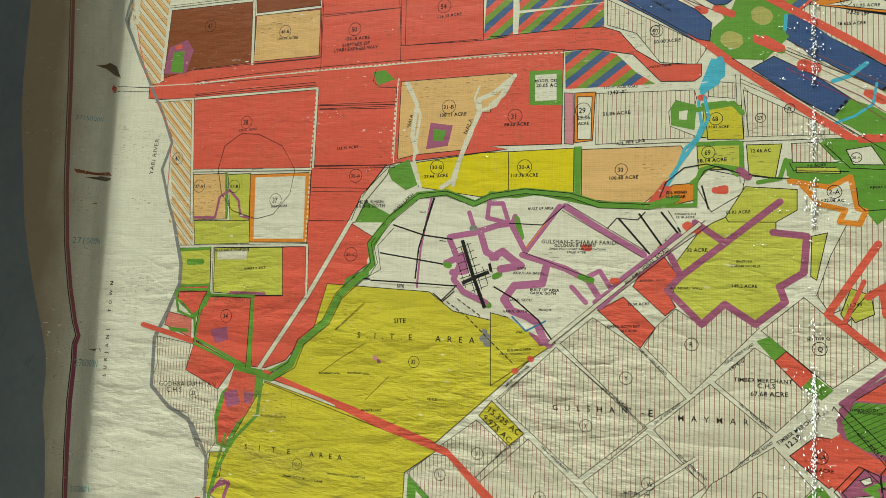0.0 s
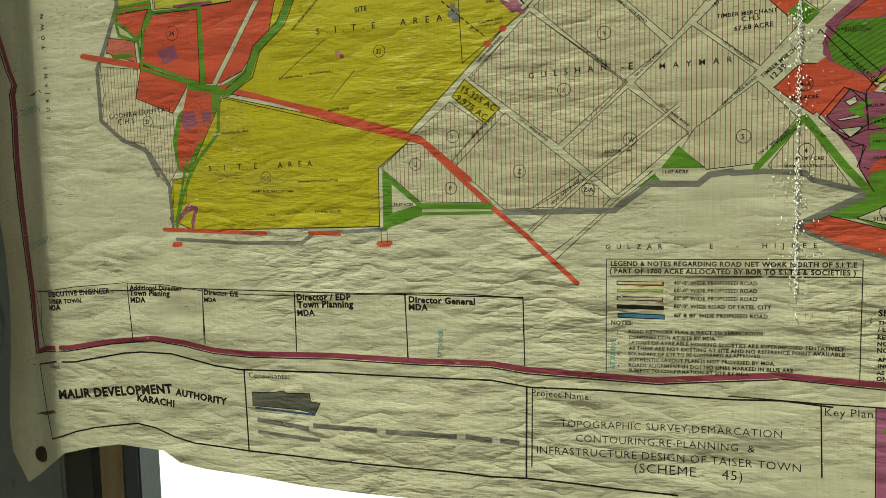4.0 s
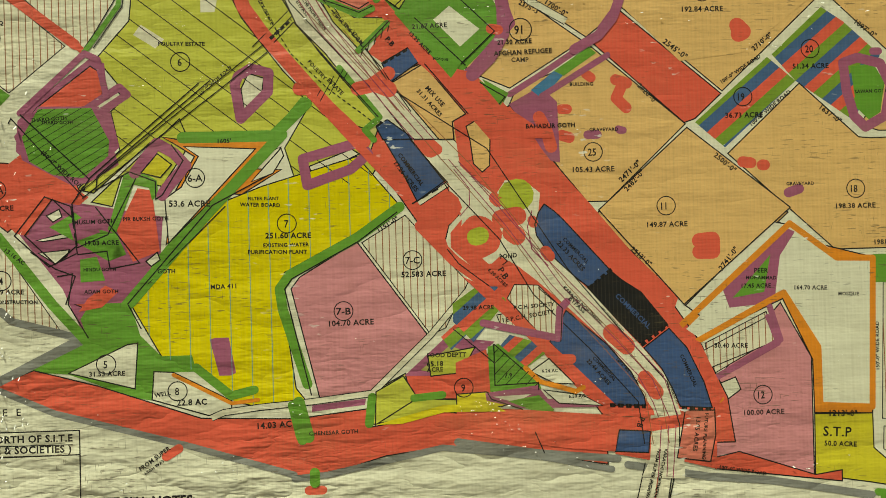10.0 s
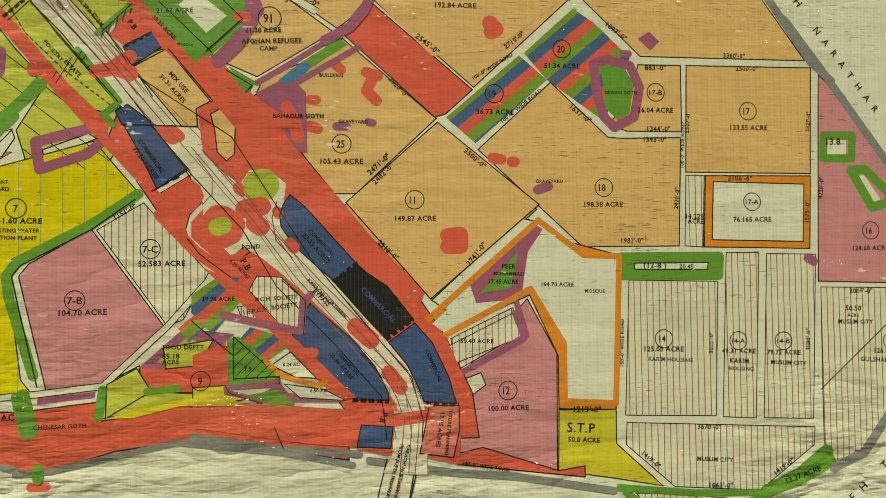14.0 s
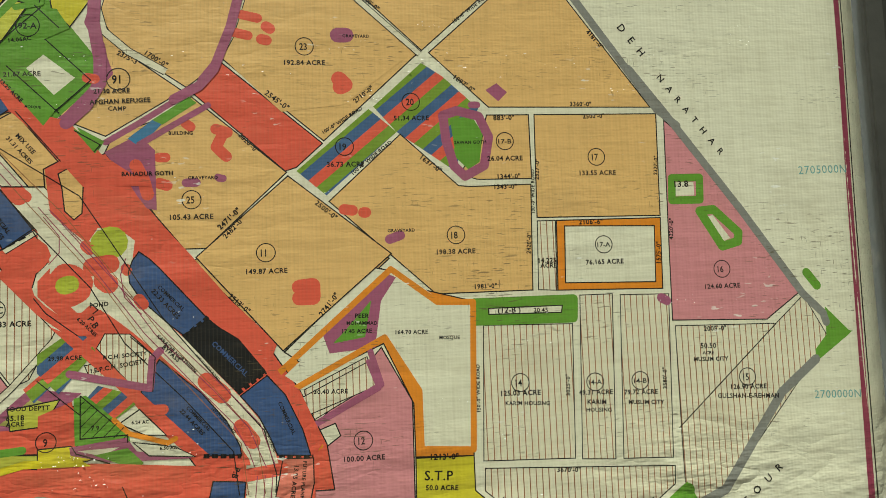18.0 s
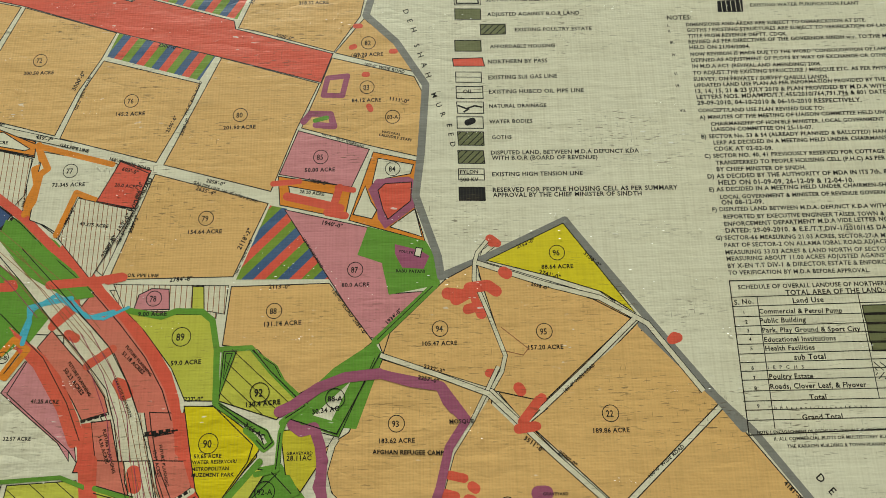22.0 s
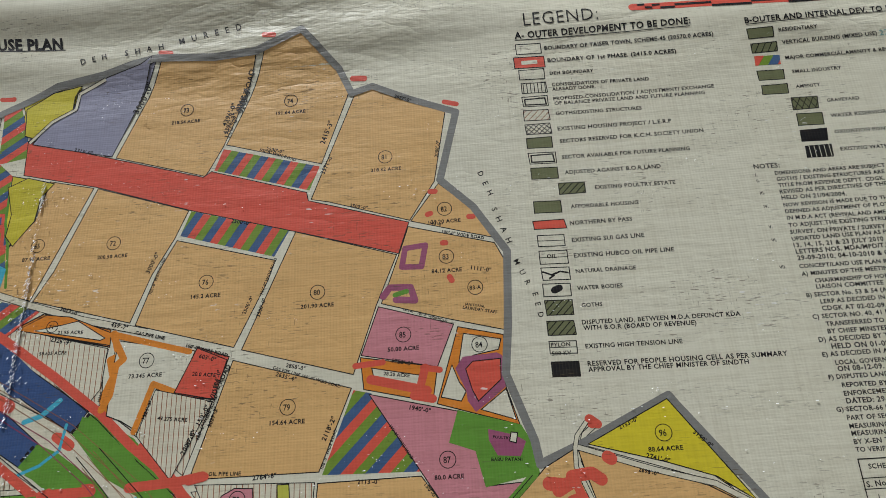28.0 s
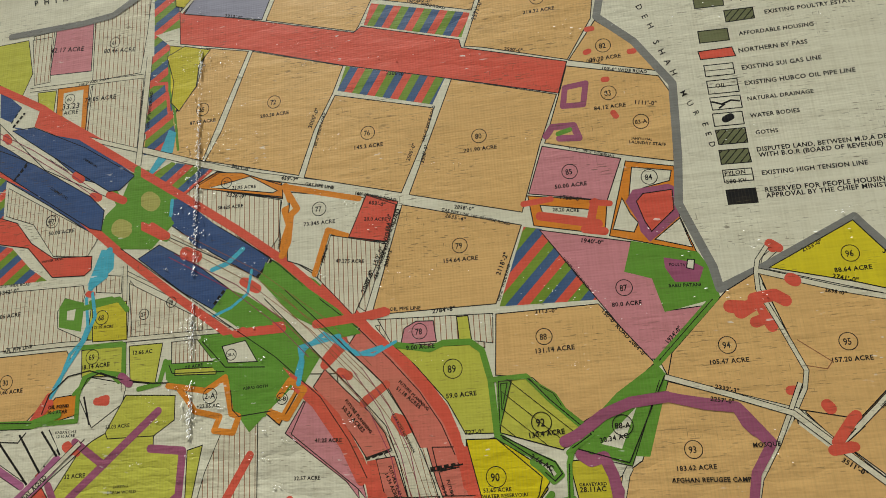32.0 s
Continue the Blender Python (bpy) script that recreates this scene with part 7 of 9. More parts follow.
area("stain", "dirt", "-932,1746 -899,1747 -873,1735 -854,1711 -880,1722 -911,1739", 5)
area("stain", "dirt", "-936,1554 -897,1554 -846,1544 -875,1543 -908,1549", 5)
area("stain", "dirt", "-886,1271 -848,1276 -846,1270 -865,1270", 5)
area("stain", "dirt", "-917,1509 -903,1510 -903,1508", 5)
stroke("marker", "red", 12, "714,1163 725,1164 725,1154 714,1154 720,1159")
stroke("marker", "purple", 6, "651,1255 654,1254")

# ---- print
write('GABOL GOTH', "-172.1,1386.1 -139.4,1386.2", "lettering")
write('ABDULLAH GABOL', "-195.2,1411.1 -154.6,1411.6", "lettering")
write('GOTH', "-189.7,1417.4 -178.6,1417.3", "lettering")
write('GABOL GOTH', "-199.7,1376.1 -170,1377", "lettering")
write('GABOL GOTH', "-206.7,1361.3 -175.1,1362.3", "lettering")
write('MOSQUE', "-160.5,1365.4 -144.2,1365.6", "lettering")
write('(SINDH HIGH COURT BAR ASSOCIATION)', "-150.1,1443.5 -79.5,1443.6", "lettering")
write('100.00 ACRE', "-126.6,1439.5 -103.7,1439.4", "lettering")
write('WALL', "-327.4,1490.4 -317.1,1490", "lettering")
write('WALL', "-297.5,1451.7 -287.4,1451.5", "lettering")
write('WALL', "-189.1,1335.8 -178,1336", "lettering")
write('SITE', "-354.8,1388.8 -344.3,1388.8", "lettering")
write('KAGAN C.H.S', "1,1488.4 25,1488.2", "lettering")
write('12.10 ACRE', "2.7,1484.2 23.5,1484.2", "lettering")
write('GABOL GOTH EXT', "-75.3,1348.7 -36.7,1350.7", "lettering")
write('20.4 ACRE', "-59.9,1344 -39.9,1345.1", "lettering")
write('ALLAMA IQBAL ROAD', "-54.6,1401.4 -4.5,1445.9", "lettering")
write('LEGEND:', "700.1,2050.6 783.9,2049.9", "legend_line", weight=-0.01)
write('A- OUTER DEVELOPMENT TO BE DONE:', "688.3,2037.8 883.5,2033.7", "legend_line", weight=0.025)
write('BOUNDARY OF TAISER TOWN, SCHEME-45 (20570.0 ACRES)', "719.9,2021.6 906.6,2017.7", "legend_line", weight=0.025)
write('BOUNDARY OF 1st PHASE. (2415.0 ACRES)', "721.5,2005.7 863.9,2002.4", "legend_line", weight=0.025)
write('DEH BOUNDARY', "721.9,1989 770.4,1987.9", "legend_line", weight=0.025)
write('CONSOLIDATION OF PRIVATE LAND', "722.4,1974.2 828.8,1970.9", "legend_line", weight=0.025)
write('ALREADY DONE.', "722.3,1968.3 769.8,1967", "legend_line", weight=0.025)
write('PROPOSED CONSOLIDATION / ADJUSTMENT/ EXCHANGE', "722.3,1955.8 896.3,1954.4", "legend_line", weight=0.025)
write('OF BALANCE PRIVATE LAND AND FUTURE PLANNING', "722.8,1950 885.3,1947.2", "legend_line", weight=0.025)
write('GOTHS/EXISTING STRUCTURES', "722.8,1937 815.4,1934.9", "legend_line", weight=0.025)
write('EXISTING HOUSING PROJECT / L.E.R.P', "722.6,1917.8 844,1915.8", "legend_line", weight=0.025)
write('SECTORS RESERVED FOR K.C.H. SOCIETY UNION', "723.1,1902.4 875.1,1901.1", "legend_line", weight=0.025)
write('SECTOR AVAILABLE FOR FUTURE PLANNING', "723,1883.1 857.3,1881.1", "legend_line", weight=0.025)
write('ADJUSTED AGAINST B.O.R LAND', "724,1864.8 824,1863.3", "legend_line", weight=0.025)
write('EXISTING POULTRY ESTATE', "753.1,1844.9 835.7,1843.6", "legend_line", weight=0.025)
write('AFFORDABLE HOUSING', "725.5,1825.3 794.8,1824.2", "legend_line", weight=0.025)
write('NORTHERN BY PASS', "722.4,1806.9 785.8,1806.4", "legend_line", weight=0.025)
write('EXISTING SUI GAS LINE', "722.3,1788.1 795,1787.8", "legend_line", weight=0.025)
write('EXISTING HUBCO OIL PIPE LINE', "722.2,1771.5 821.7,1770.2", "legend_line", weight=0.025)
write('OIL', "695.3,1772.9 705,1772.6", "legend_line", weight=0.025)
write('NATURAL DRAINAGE', "722,1755.1 781.5,1754.3", "legend_line", weight=0.025)
write('WATER BODIES', "721.3,1737.3 766,1736.9", "legend_line", weight=0.025)
write('GOTHS', "723.4,1719.7 743.6,1719.5", "legend_line", weight=0.025)
write('DISPUTED LAND, BETWEEN M.D.A DEFUNCT KDA', "721.6,1702.5 872.2,1700.1", "legend_line", weight=0.025)
write('WITH B.O.R (BOARD OF REVENUE)', "722.2,1696.8 829.7,1694.3", "legend_line", weight=0.025)
write('PYLON', "689.4,1682.5 707.9,1682.3", "legend_line", weight=0.025)
write('500 KV', "689.5,1674.2 707.9,1674", "legend_line", weight=0.025)
write('EXISTING HIGH TENSION LINE', "722,1678.9 813.5,1677.4", "legend_line", weight=0.025)
write('RESERVED FOR PEOPLE HOUSING CELL AS PER SUMMARY', "721.9,1661.9 906.9,1658.9", "legend_line", weight=0.025)
write('APPROVAL BY THE CHIEF MINISTER OF SINDTH', "721.8,1656.4 870.4,1653.8", "legend_line", weight=0.025)
write('B-OUTER AND INTERNAL DEV. TO BE DONE BY MDA', "942,2027.4 1172.5,2028", "legend_line", weight=0.025)
write('RESIDENTIARY', "976.8,2014.6 1018.4,2014.6", "legend_line", weight=0.025)
write('VERTICAL BUILDING (MIXED USE)', "978.3,2000.2 1079.8,2000.4", "legend_line", weight=0.025)
write('MAJOR COMMERCIAL,AMENITY & RECREATION', "978.2,1981.6 1115.1,1980.3", "legend_line", weight=0.025)
write('SMALL INDUSTRY', "981.3,1963.2 1033.3,1962.6", "legend_line", weight=0.025)
write('AMENITY', "980.9,1944.4 1006.6,1944.1", "legend_line", weight=0.025)
write('GRAVEYARD', "1008.4,1924.1 1041.9,1923.6", "legend_line", weight=0.025)
write('WATER RESERVIOR/METROPOLITAN AMUSEMENT PARK', "1007.7,1905.2 1172.4,1903.9", "legend_line", weight=0.025)
write('OXIDATION POND & TREATMENT PLANT', "1006.8,1885.9 1128,1883.6", "legend_line", weight=0.025)
write('EXISTING WATER PURIFICATION PLANT', "1007.7,1865.6 1123.2,1863.2", "legend_line", weight=0.025)
write('NOTES:', "917.2,1853.1 943.4,1852.5", "legend_line", weight=0.025)
write('DIMENSIONS AND AREAS ARE SUBJECT TO DEMARCATION AT SITE.', "936.6,1844.4 1126.8,1842.3", "legend_line", weight=0.03)
write('GOTHS / EXISTING STRUCTURES ARE SUBJECT TO VERIFICATION OF LAND', "936.8,1837.4 1152.8,1834.8", "legend_line", weight=0.03)
write('TITLE FROM REVENUE DEPTT. CDGK.', "937.1,1830.5 1041.8,1829", "legend_line", weight=0.03)
write('REVISED AS PER DIRECTIVES OF THE GOVERNOR SINDH w.r. TO THE MEETING', "936.8,1823.2 1166.5,1822.3", "legend_line", weight=0.03)
write('HELD ON 21/04/2004.', "937,1816.4 1000.7,1815.2", "legend_line", weight=0.03)
write('NOW REVISION IS MADE DUE TO THE WORD "CONSOLIDATION OF LAND" IS', "937.1,1808.3 1153.3,1807.3", "legend_line", weight=0.03)
write('DEFINED AS ADJUSTMENT OF PLOTS BY WAY OF EXCHANGE OR OTHER WISE.', "937.2,1801.2 1161,1799.6", "legend_line", weight=0.03)
write('IN M.D.A ACT (REVIVAL AND AMENDING) 2006.', "937.4,1794.1 1071.3,1791.9", "legend_line", weight=0.03)
write('TO ADJUST THE EXISTING STRUCTURE / MOSQUE ETC. AS PER PHYSICAL', "937,1786.2 1151.5,1784.7", "legend_line", weight=0.03)
write('SURVEY, ON PRIVATE / SURVEY QABULI LANDS.', "936.7,1778.8 1076.4,1776.6", "legend_line", weight=0.03)
write('UPDATED LAND USE PLAN AS PER INFORMATION PROVIDED BY THE M.D.A ON', "936.8,1771.5 1164,1771.6", "legend_line", weight=0.03)
write('13, 14, 15, 21 & 23 JULY 2010 & PLAN PROVIDED BY M.D.A WITH THE', "937,1764.6 1148.7,1763.7", "legend_line", weight=0.03)
write('LETTERS NOS. MDA/MPD/T.T.455/2010/764,791,796 & 801 DATED: 02-09-2010,', "937.5,1757.8 1175.1,1756.9", "legend_line", weight=0.03)
write('29-09-2010, 04-10-2010 & 06-10-2010 RESPECTIVELY.', "937.3,1751 1104.8,1748.5", "legend_line", weight=0.03)
write('CONCEPT/LAND USE PLAN REVISED DUE TO:', "937.2,1742.7 1065.4,1741", "legend_line", weight=0.03)
write('A) MINUTES OF THE MEETING OF LIAISON COMMITTEE HELD UNDER THE', "937.5,1734.8 1150.3,1734.3", "legend_line", weight=0.03)
write("CHAIRMANSHIP OF HON'BLE MINISTER, LOCAL GOVERNMENT / CHAIRMAN,", "948.3,1727.1 1162.2,1726.5", "legend_line", weight=0.03)
write('LIAISON COMMITTEE ON 25-10-07.', "948,1721 1050.7,1719.8", "legend_line", weight=0.03)
write('B) SECTOR No. 53 & 54 (ALREADY PLANNED & BALLOTED) HANDED OVER TO', "936.9,1713.2 1165.4,1712.9", "legend_line", weight=0.03)
write('LERP AS DECIDED IN A MEETING HELD UNDER CHAIRMANSHIP OF CITY NAZIM,', "948.3,1706.1 1181.5,1705.8", "legend_line", weight=0.03)
write('CDGK AT 02-02-09.', "948,1699.3 1007,1698.1", "legend_line", weight=0.03)
write('C) SECTOR NO. 40, 41 PREVIOUSLY RESERVED FOR COTTAGE INDUSTRY IS', "937.4,1691.7 1156.8,1691.4", "legend_line", weight=0.03)
write('TRANSFERRED TO PEOPLE HOUSING CELL (P.H.C) AS PER SUMMARY APPROVED', "947.8,1684 1181.9,1684.2", "legend_line", weight=0.03)
write('BY CHIEF MINSTER OF SINDH.', "947.7,1677 1036.6,1676.1", "legend_line", weight=0.03)
write('D) AS DECIDED BY THE AUTHORITY OF MDA IN ITS 7th, 8th & 9th MEETINGS', "937.7,1669.5 1171.9,1669.3", "legend_line", weight=0.03)
write('HELD ON 01-09-09, 26-12-09 & 12-04-10.', "947.6,1662.4 1081,1660.9", "legend_line", weight=0.03)
write('E) AS DECIDED IN A MEETING HELD UNDER CHAIRMEN-SHIP OF MINISTER OF', "937.6,1655.5 1167.6,1655.5", "legend_line", weight=0.03)
write('LOCAL GOVERNMENT & MINISTER OF REVENUE GOVERNMENT OF SINDH', "947.3,1647.4 1156.1,1647.7", "legend_line", weight=0.03)
write('ON 08-12-09.', "947.8,1641.4 989.2,1641.3", "legend_line", weight=0.03)
write('F) DISPUTED LAND BETWEEN M.D.A. DEFUNCT K.D.A WITH B.O.R MARKED AS', "938,1634.6 1161.1,1633.3", "legend_line", weight=0.03)
write('REPORTED BY EXECUTIVE ENGINEER TAISER TOWN & DIRECTOR ESTATE &', "947.9,1626.7 1166.2,1625.1", "legend_line", weight=0.03)
write('ENFORCEMENT DEPARTMENT M.D.A VIDE LETTER NO.MDA/MPD/T.T455/2010/791', "947.7,1619.1 1186.1,1620.1", "legend_line", weight=0.03)
write('DATED: 29-09-2010. & E.E./T.T.DIV-1/2010/145 DATED: 30-09-2010.', "948,1612.2 1156.1,1610.9", "legend_line", weight=0.03)
write('G) SECTOR-66 MEASURING 21.03 ACRES, SECTOR-27-A MEASURING 4.40 ACRES,', "937.5,1605.4 1166.2,1602.2", "legend_line", weight=0.03)
write('I.', "916.9,1844.5 921.2,1844.3", "legend_line", weight=0.03)
write('II.', "916.8,1837.6 923.8,1837.7", "legend_line", weight=0.03)
write('III.', "917.4,1823.8 925.2,1823.9", "legend_line", weight=0.03)
write('IV.', "917.8,1808.9 924.7,1809", "legend_line", weight=0.03)
write('V.', "917.5,1786.4 922.6,1786.6", "legend_line", weight=0.03)
write('VI.', "917.1,1772.2 924.7,1772.2", "legend_line", weight=0.03)
write('VII.', "918.3,1743.8 926.5,1743.7", "legend_line", weight=0.03)
write('PART OF SECTOR-2 ON ALLAMA IQBAL ROAD ADJACENT TO DREAM WORLD', "944.9,1597.6 1168.9,1597", "legend_line", weight=0.025)
write('MEASURING 33.03 ACRES & LAND NORTH OF SECTOR-Q OF GULSHAN-MAYMAR', "945,1590.3 1179.2,1589.4", "legend_line", weight=0.025)
write('MEASURING ABOUT 11.00 ACRES ADJUSTED AGAINST B.O.R LAND AS REPORTED', "945.3,1584 1178.1,1583", "legend_line", weight=0.025)
write('BY X-EN T.T DIV-1 & DIRECTOR ESTATE & ENFORCEMENT M.D.A. SUBJECTED', "945.4,1576.8 1172.9,1576.4", "legend_line", weight=0.025)
write('TO VERIFICATION BY M.D.A BEFORE APPROVAL.', "945.1,1570.1 1079.6,1568.9", "legend_line", weight=0.025)
write('SCHEDULE OF OVERALL LANDUSE OF NORTHERN BYPASS METROPOLITAN CENTRE', "952.3,1555.6 1191.6,1555.9", "legend_line", weight=0.025)
write('TOTAL AREA OF THE LAND:- 1564.65 ACRES', "996.4,1548.7 1141.3,1549.2", "legend_line", weight=0.025)
write('S. No.', "946.9,1540.6 965,1541.5", "legend_line", weight=0.025)
write('Land Use', "1002,1540.7 1031,1541.2", "legend_line", weight=0.025)
write('Area in acre', "1112.9,1540 1140.3,1541.7", "legend_line", weight=0.025)
write('Commercial & Petrol Pump', "968.6,1531.6 1046.5,1530.5", "legend_line", weight=0.025)
write('Public Building', "968.3,1522.6 1011.3,1522.6", "legend_line", weight=0.025)
write('Park, Play Ground & Sport City', "969.4,1513.6 1060.2,1512.8", "legend_line", weight=0.025)
write('Educational Institutions', "969.8,1504.7 1036.2,1504.6", "legend_line", weight=0.025)
write('Health Facilities', "969.6,1496.5 1015.2,1496.5", "legend_line", weight=0.025)
write('sub Total', "994.9,1487.6 1024,1487.7", "legend_line", weight=0.025)
write('IEPCHS', "969.5,1479.6 1002.4,1479.3", "legend_line", gap=2.6, weight=0.012)
write('Poultry Estate', "969.5,1470.5 1009.7,1470.3", "legend_line", weight=0.025)
write('Roads, Clover Leaf, & Flyover', "969.2,1461.5 1056.6,1461.4", "legend_line", weight=0.025)
write('Total', "1003.1,1451 1018.6,1451.2", "legend_line", weight=0.025)
write('NHAacquisitionofKNBP', "969.9,1443.5 1053.9,1442.4", "legend_line", gap=2.6, weight=0.012)
write('Grand Total', "993.9,1433.4 1030.3,1433.6", "legend_line", weight=0.025)
write('1', "954.2,1531.3 957,1531.2", "legend_line", weight=0.025)
write('2', "954.6,1522.3 957.5,1522.2", "legend_line", weight=0.025)
write('3', "955.2,1514.1 958,1514", "legend_line", weight=0.025)
write('4', "955.7,1505.9 958.5,1505.8", "legend_line", weight=0.025)
write('5', "955.9,1497.4 958.7,1497.3", "legend_line", weight=0.025)
write('6', "954.3,1479.4 957.1,1479.3", "legend_line", weight=0.025)
write('7', "954.7,1470.3 957.5,1470.2", "legend_line", weight=0.025)
write('8', "954.4,1460.9 957.2,1460.8", "legend_line", weight=0.025)
write('9', "954.7,1444.8 957.5,1444.7", "legend_line", weight=0.025)
write('663.30', "1116.1,1530.4 1129.5,1530.7", "legend_line", weight=0.025)
write('67.76', "1116.2,1521.7 1128.1,1522.1", "legend_line", weight=0.025)
write('127.58', "1114.1,1513.2 1128.5,1513.4", "legend_line", weight=0.025)
write('62.63', "1115.6,1504.5 1127.2,1504.9", "legend_line", weight=0.025)
write('51.35', "1115,1496 1126.5,1496.4", "legend_line", weight=0.025)
write('972.62', "1112.9,1487.2 1126.2,1487.5", "legend_line", weight=0.025)
write('NOTE: I. ENCROACHMENT OF GOTHS INCLUDED IN THE AREA OF NORTHERN BY PASS RESERVATION', "951.4,1422.1 1122.8,1422.5", "legend_line", weight=0.025)
write('II. ALL COMMERCIAL PLOTS OR MULTISTOREY BUILDINGS FAR SHALL FOLLOW', "965.8,1415.8 1125,1416.2", "legend_line", weight=0.025)
write('THE KARACHI BUILDING & TOWN PLANNING REGULATIONS 2002', "976.7,1409.2 1109.9,1409.8", "legend_line", weight=0.025)
write('TAISER TOWN (SCHEME 45)', "800.5,2100.4 1076.2,2091.5", "legend_line", weight=-0.012, height=9)
write('CONCEPT/LAND USE PLAN', "801.3,2088.3 1066.2,2072.7", "legend_line", weight=-0.012, height=10)
write('SCALE:-1:15000', "865.5,2070.6 982.8,2062.4", "legend_line", weight=-0.012)
write('CONCEPT/ LAND USE PLAN', "-61.8,2083.4 163.1,2069.8", "legend_line", weight=0.045)
write('SCHEME-45', "-79.2,2067.1 27.5,2062", "legend_line", weight=0.045)
write('DEH', "183.9,2049.6 215.2,2053.4", "district_name", gap=2.6, weight=0.012)
write('SHAH', "237.8,2053.9 284.7,2057", "district_name", gap=2.6, weight=0.012)
write('MUREED', "303.9,2060.5 378.9,2069.4", "district_name", gap=2.6, weight=0.012)
write('DEH', "632.2,1874.9 642,1847", "district_name", gap=2.6, weight=0.012)
write('SHAH', "643.7,1831.7 656.9,1792", "district_name", gap=2.6, weight=0.012)
write('MUR', "661.4,1773 671.9,1746.1", "district_name", gap=2.6, weight=0.012)
write('EED', "677,1737.6 680.7,1712.2", "district_name", gap=2.6, weight=0.012)
write('DEH', "1046.6,925.6 1071.1,946.9", "district_name", gap=2.6, weight=0.012)
write('TOUR', "1086.5,960.8 1123.3,990.4", "district_name", gap=2.6, weight=0.012)
write('PHIAI', "-73.3,2004.4 -18.1,2003.6", "district_name", gap=2.6, weight=0.012)
write('SURJANI  TOWN', "-832.8,1233 -832.3,1381.2", "district_name", gap=2.6, weight=0.012)
write('GULZAR  -  E  -  HIJREE', "-51.8,1040.5 172.3,1041.1", "district_name", gap=2.6, weight=0.012)
write('LEGEND & NOTES REGARDING ROAD NET WORK NORTH OF S.I.T.E', "-46.1,1021.1 211.6,1019.7", "note_line", weight=0.03)
write('( PART OF 1700 ACRE ALLOCATED BY BOR TO S.I.T.E & SOCIETIES )', "-47.4,1012.4 210.4,1011.2", "note_line", weight=0.03)
write('40\'-0" WIDE PROPOSED ROAD', "24.3,999.4 113,999.5", "note_line", weight=0.03)
write('60\'-0" WIDE PROPOSED ROAD', "24.3,990.7 112.9,990.9", "note_line", weight=0.03)
write('80\'-0" WIDE PROPOSED ROAD', "24.2,981.4 112.9,981.7", "note_line", weight=0.03)
write('80\'-0" WIDE ROAD OF FATEL CITY', "24.2,972.1 127.6,972.6", "note_line", weight=0.03)
write("60' & 80' WIDE PROPOSED ROAD", "24.7,961.6 123.9,962.2", "note_line", weight=0.03)
write('NOTES:', "-45.8,951.3 -21.5,951.4", "note_line", weight=0.03)
write('1.', "-38.8,940.7 -33.7,940.8", "note_line", weight=0.03)
write('ROAD NETWORK PLAN SUBJECT TO VERIFICATION', "-26,941.5 118.8,942.6", "note_line", weight=0.03)
write('CONFIRMATION AT SITE BY MDA.', "-26.1,934.6 70.4,935.4", "note_line", weight=0.03)
write('2.', "-38.9,927.7 -33.7,927.7", "note_line", weight=0.03)
write('LAYOUT OF AVAILABLE HOUSING SOCIETIES ARE SUPERIMPOSED TENTATIVELY', "-26.1,928.4 201.2,928.1", "note_line", weight=0.03)
write('AS THESE ARE NOT EXISTING AT SITE AND NO REFERENCE POINT AVAILABLE .', "-26.1,921.6 204.8,922", "note_line", weight=0.03)
write('3.', "-38.9,914.6 -33.8,914.7", "note_line", weight=0.03)
write('BOUNDARY OF SITE TO BE CONFIRMED AS APPROVED', "-26.2,914.7 116.8,916.9", "note_line", weight=0.03)
write('AUTHENTIC LAYOUT PLAN IS NOT PROVIDED BY MDA.', "-26.2,907.9 132.1,909.1", "note_line", weight=0.03)
write('4.', "-39,900.3 -33.9,900.4", "note_line", weight=0.03)
write('ROADS ALIGNMENT IN DOTTED LINES MARKED IN BLUE ARE', "-26.2,901.1 150.5,902", "note_line", weight=0.03)
write('SUBJECT TO CONFIRMATION AT SITE BY MDA', "-26.2,894.9 105.5,895.3", "note_line", weight=0.03)
write('SPECIAL NOTES:', "232.4,967.6 305.8,967.4", "note_line", weight=0.045)
write('THIS CONCEPT / LAND USE PLAN SUPERCEDES ALL EARLIER APPROVED CONCEPT', "232.3,958 481.6,957.2", "note_line", weight=0.045)
write('/ LAND USE PLANS VIDE DWG. NO. ECIL/MDP/SUR/74 DATED: APRIL 24, 2004 &', "232.2,950.7 473,950", "note_line", weight=0.045)
write('REVISION MADE ON JUNE 14, 2006 VIDE DWG. NO. ECIL/MDA/CP/01 AS PER', "232.2,942.3 463.2,942.3", "note_line", weight=0.045)
write('NOTES VI,VII, MINUTES OF MEETING PROVIDED BY MDA & LETTERS FROM M.D.A', "232.1,935 478.5,934.2", "note_line", weight=0.045)
write('NO: MDA/MPD/T.T.455/2010/746,791,796&801 DATED: 2-9-10, 29-9-10, 4-10-10 & 6-10-10 RESPECTIVELY.', "232,927.8 563.5,925.7", "note_line", weight=0.045)
write('APPROVAL OF FINAL COMBIND /CONSOLIDATED/CONCEPT LAND USE PLAN OF SCHEME-45 TAISAR TOWN', "232.6,918.1 550.6,918", "note_line", weight=0.045)
write('INCORPORATING PLANNING OF KNBP RESERVATION & ROAD NET WORK NORTH OF S.I.T.E AREA .', "233.1,910.9 529.2,909.6", "note_line", weight=0.045)
write('AS APPROVED IN THE MEETING HELD UNDER THE CHAIRMANSHIP OF HONOURABLE GOVERNOR OF SIND', "231.8,903.6 547,903.4", "note_line", weight=0.045)
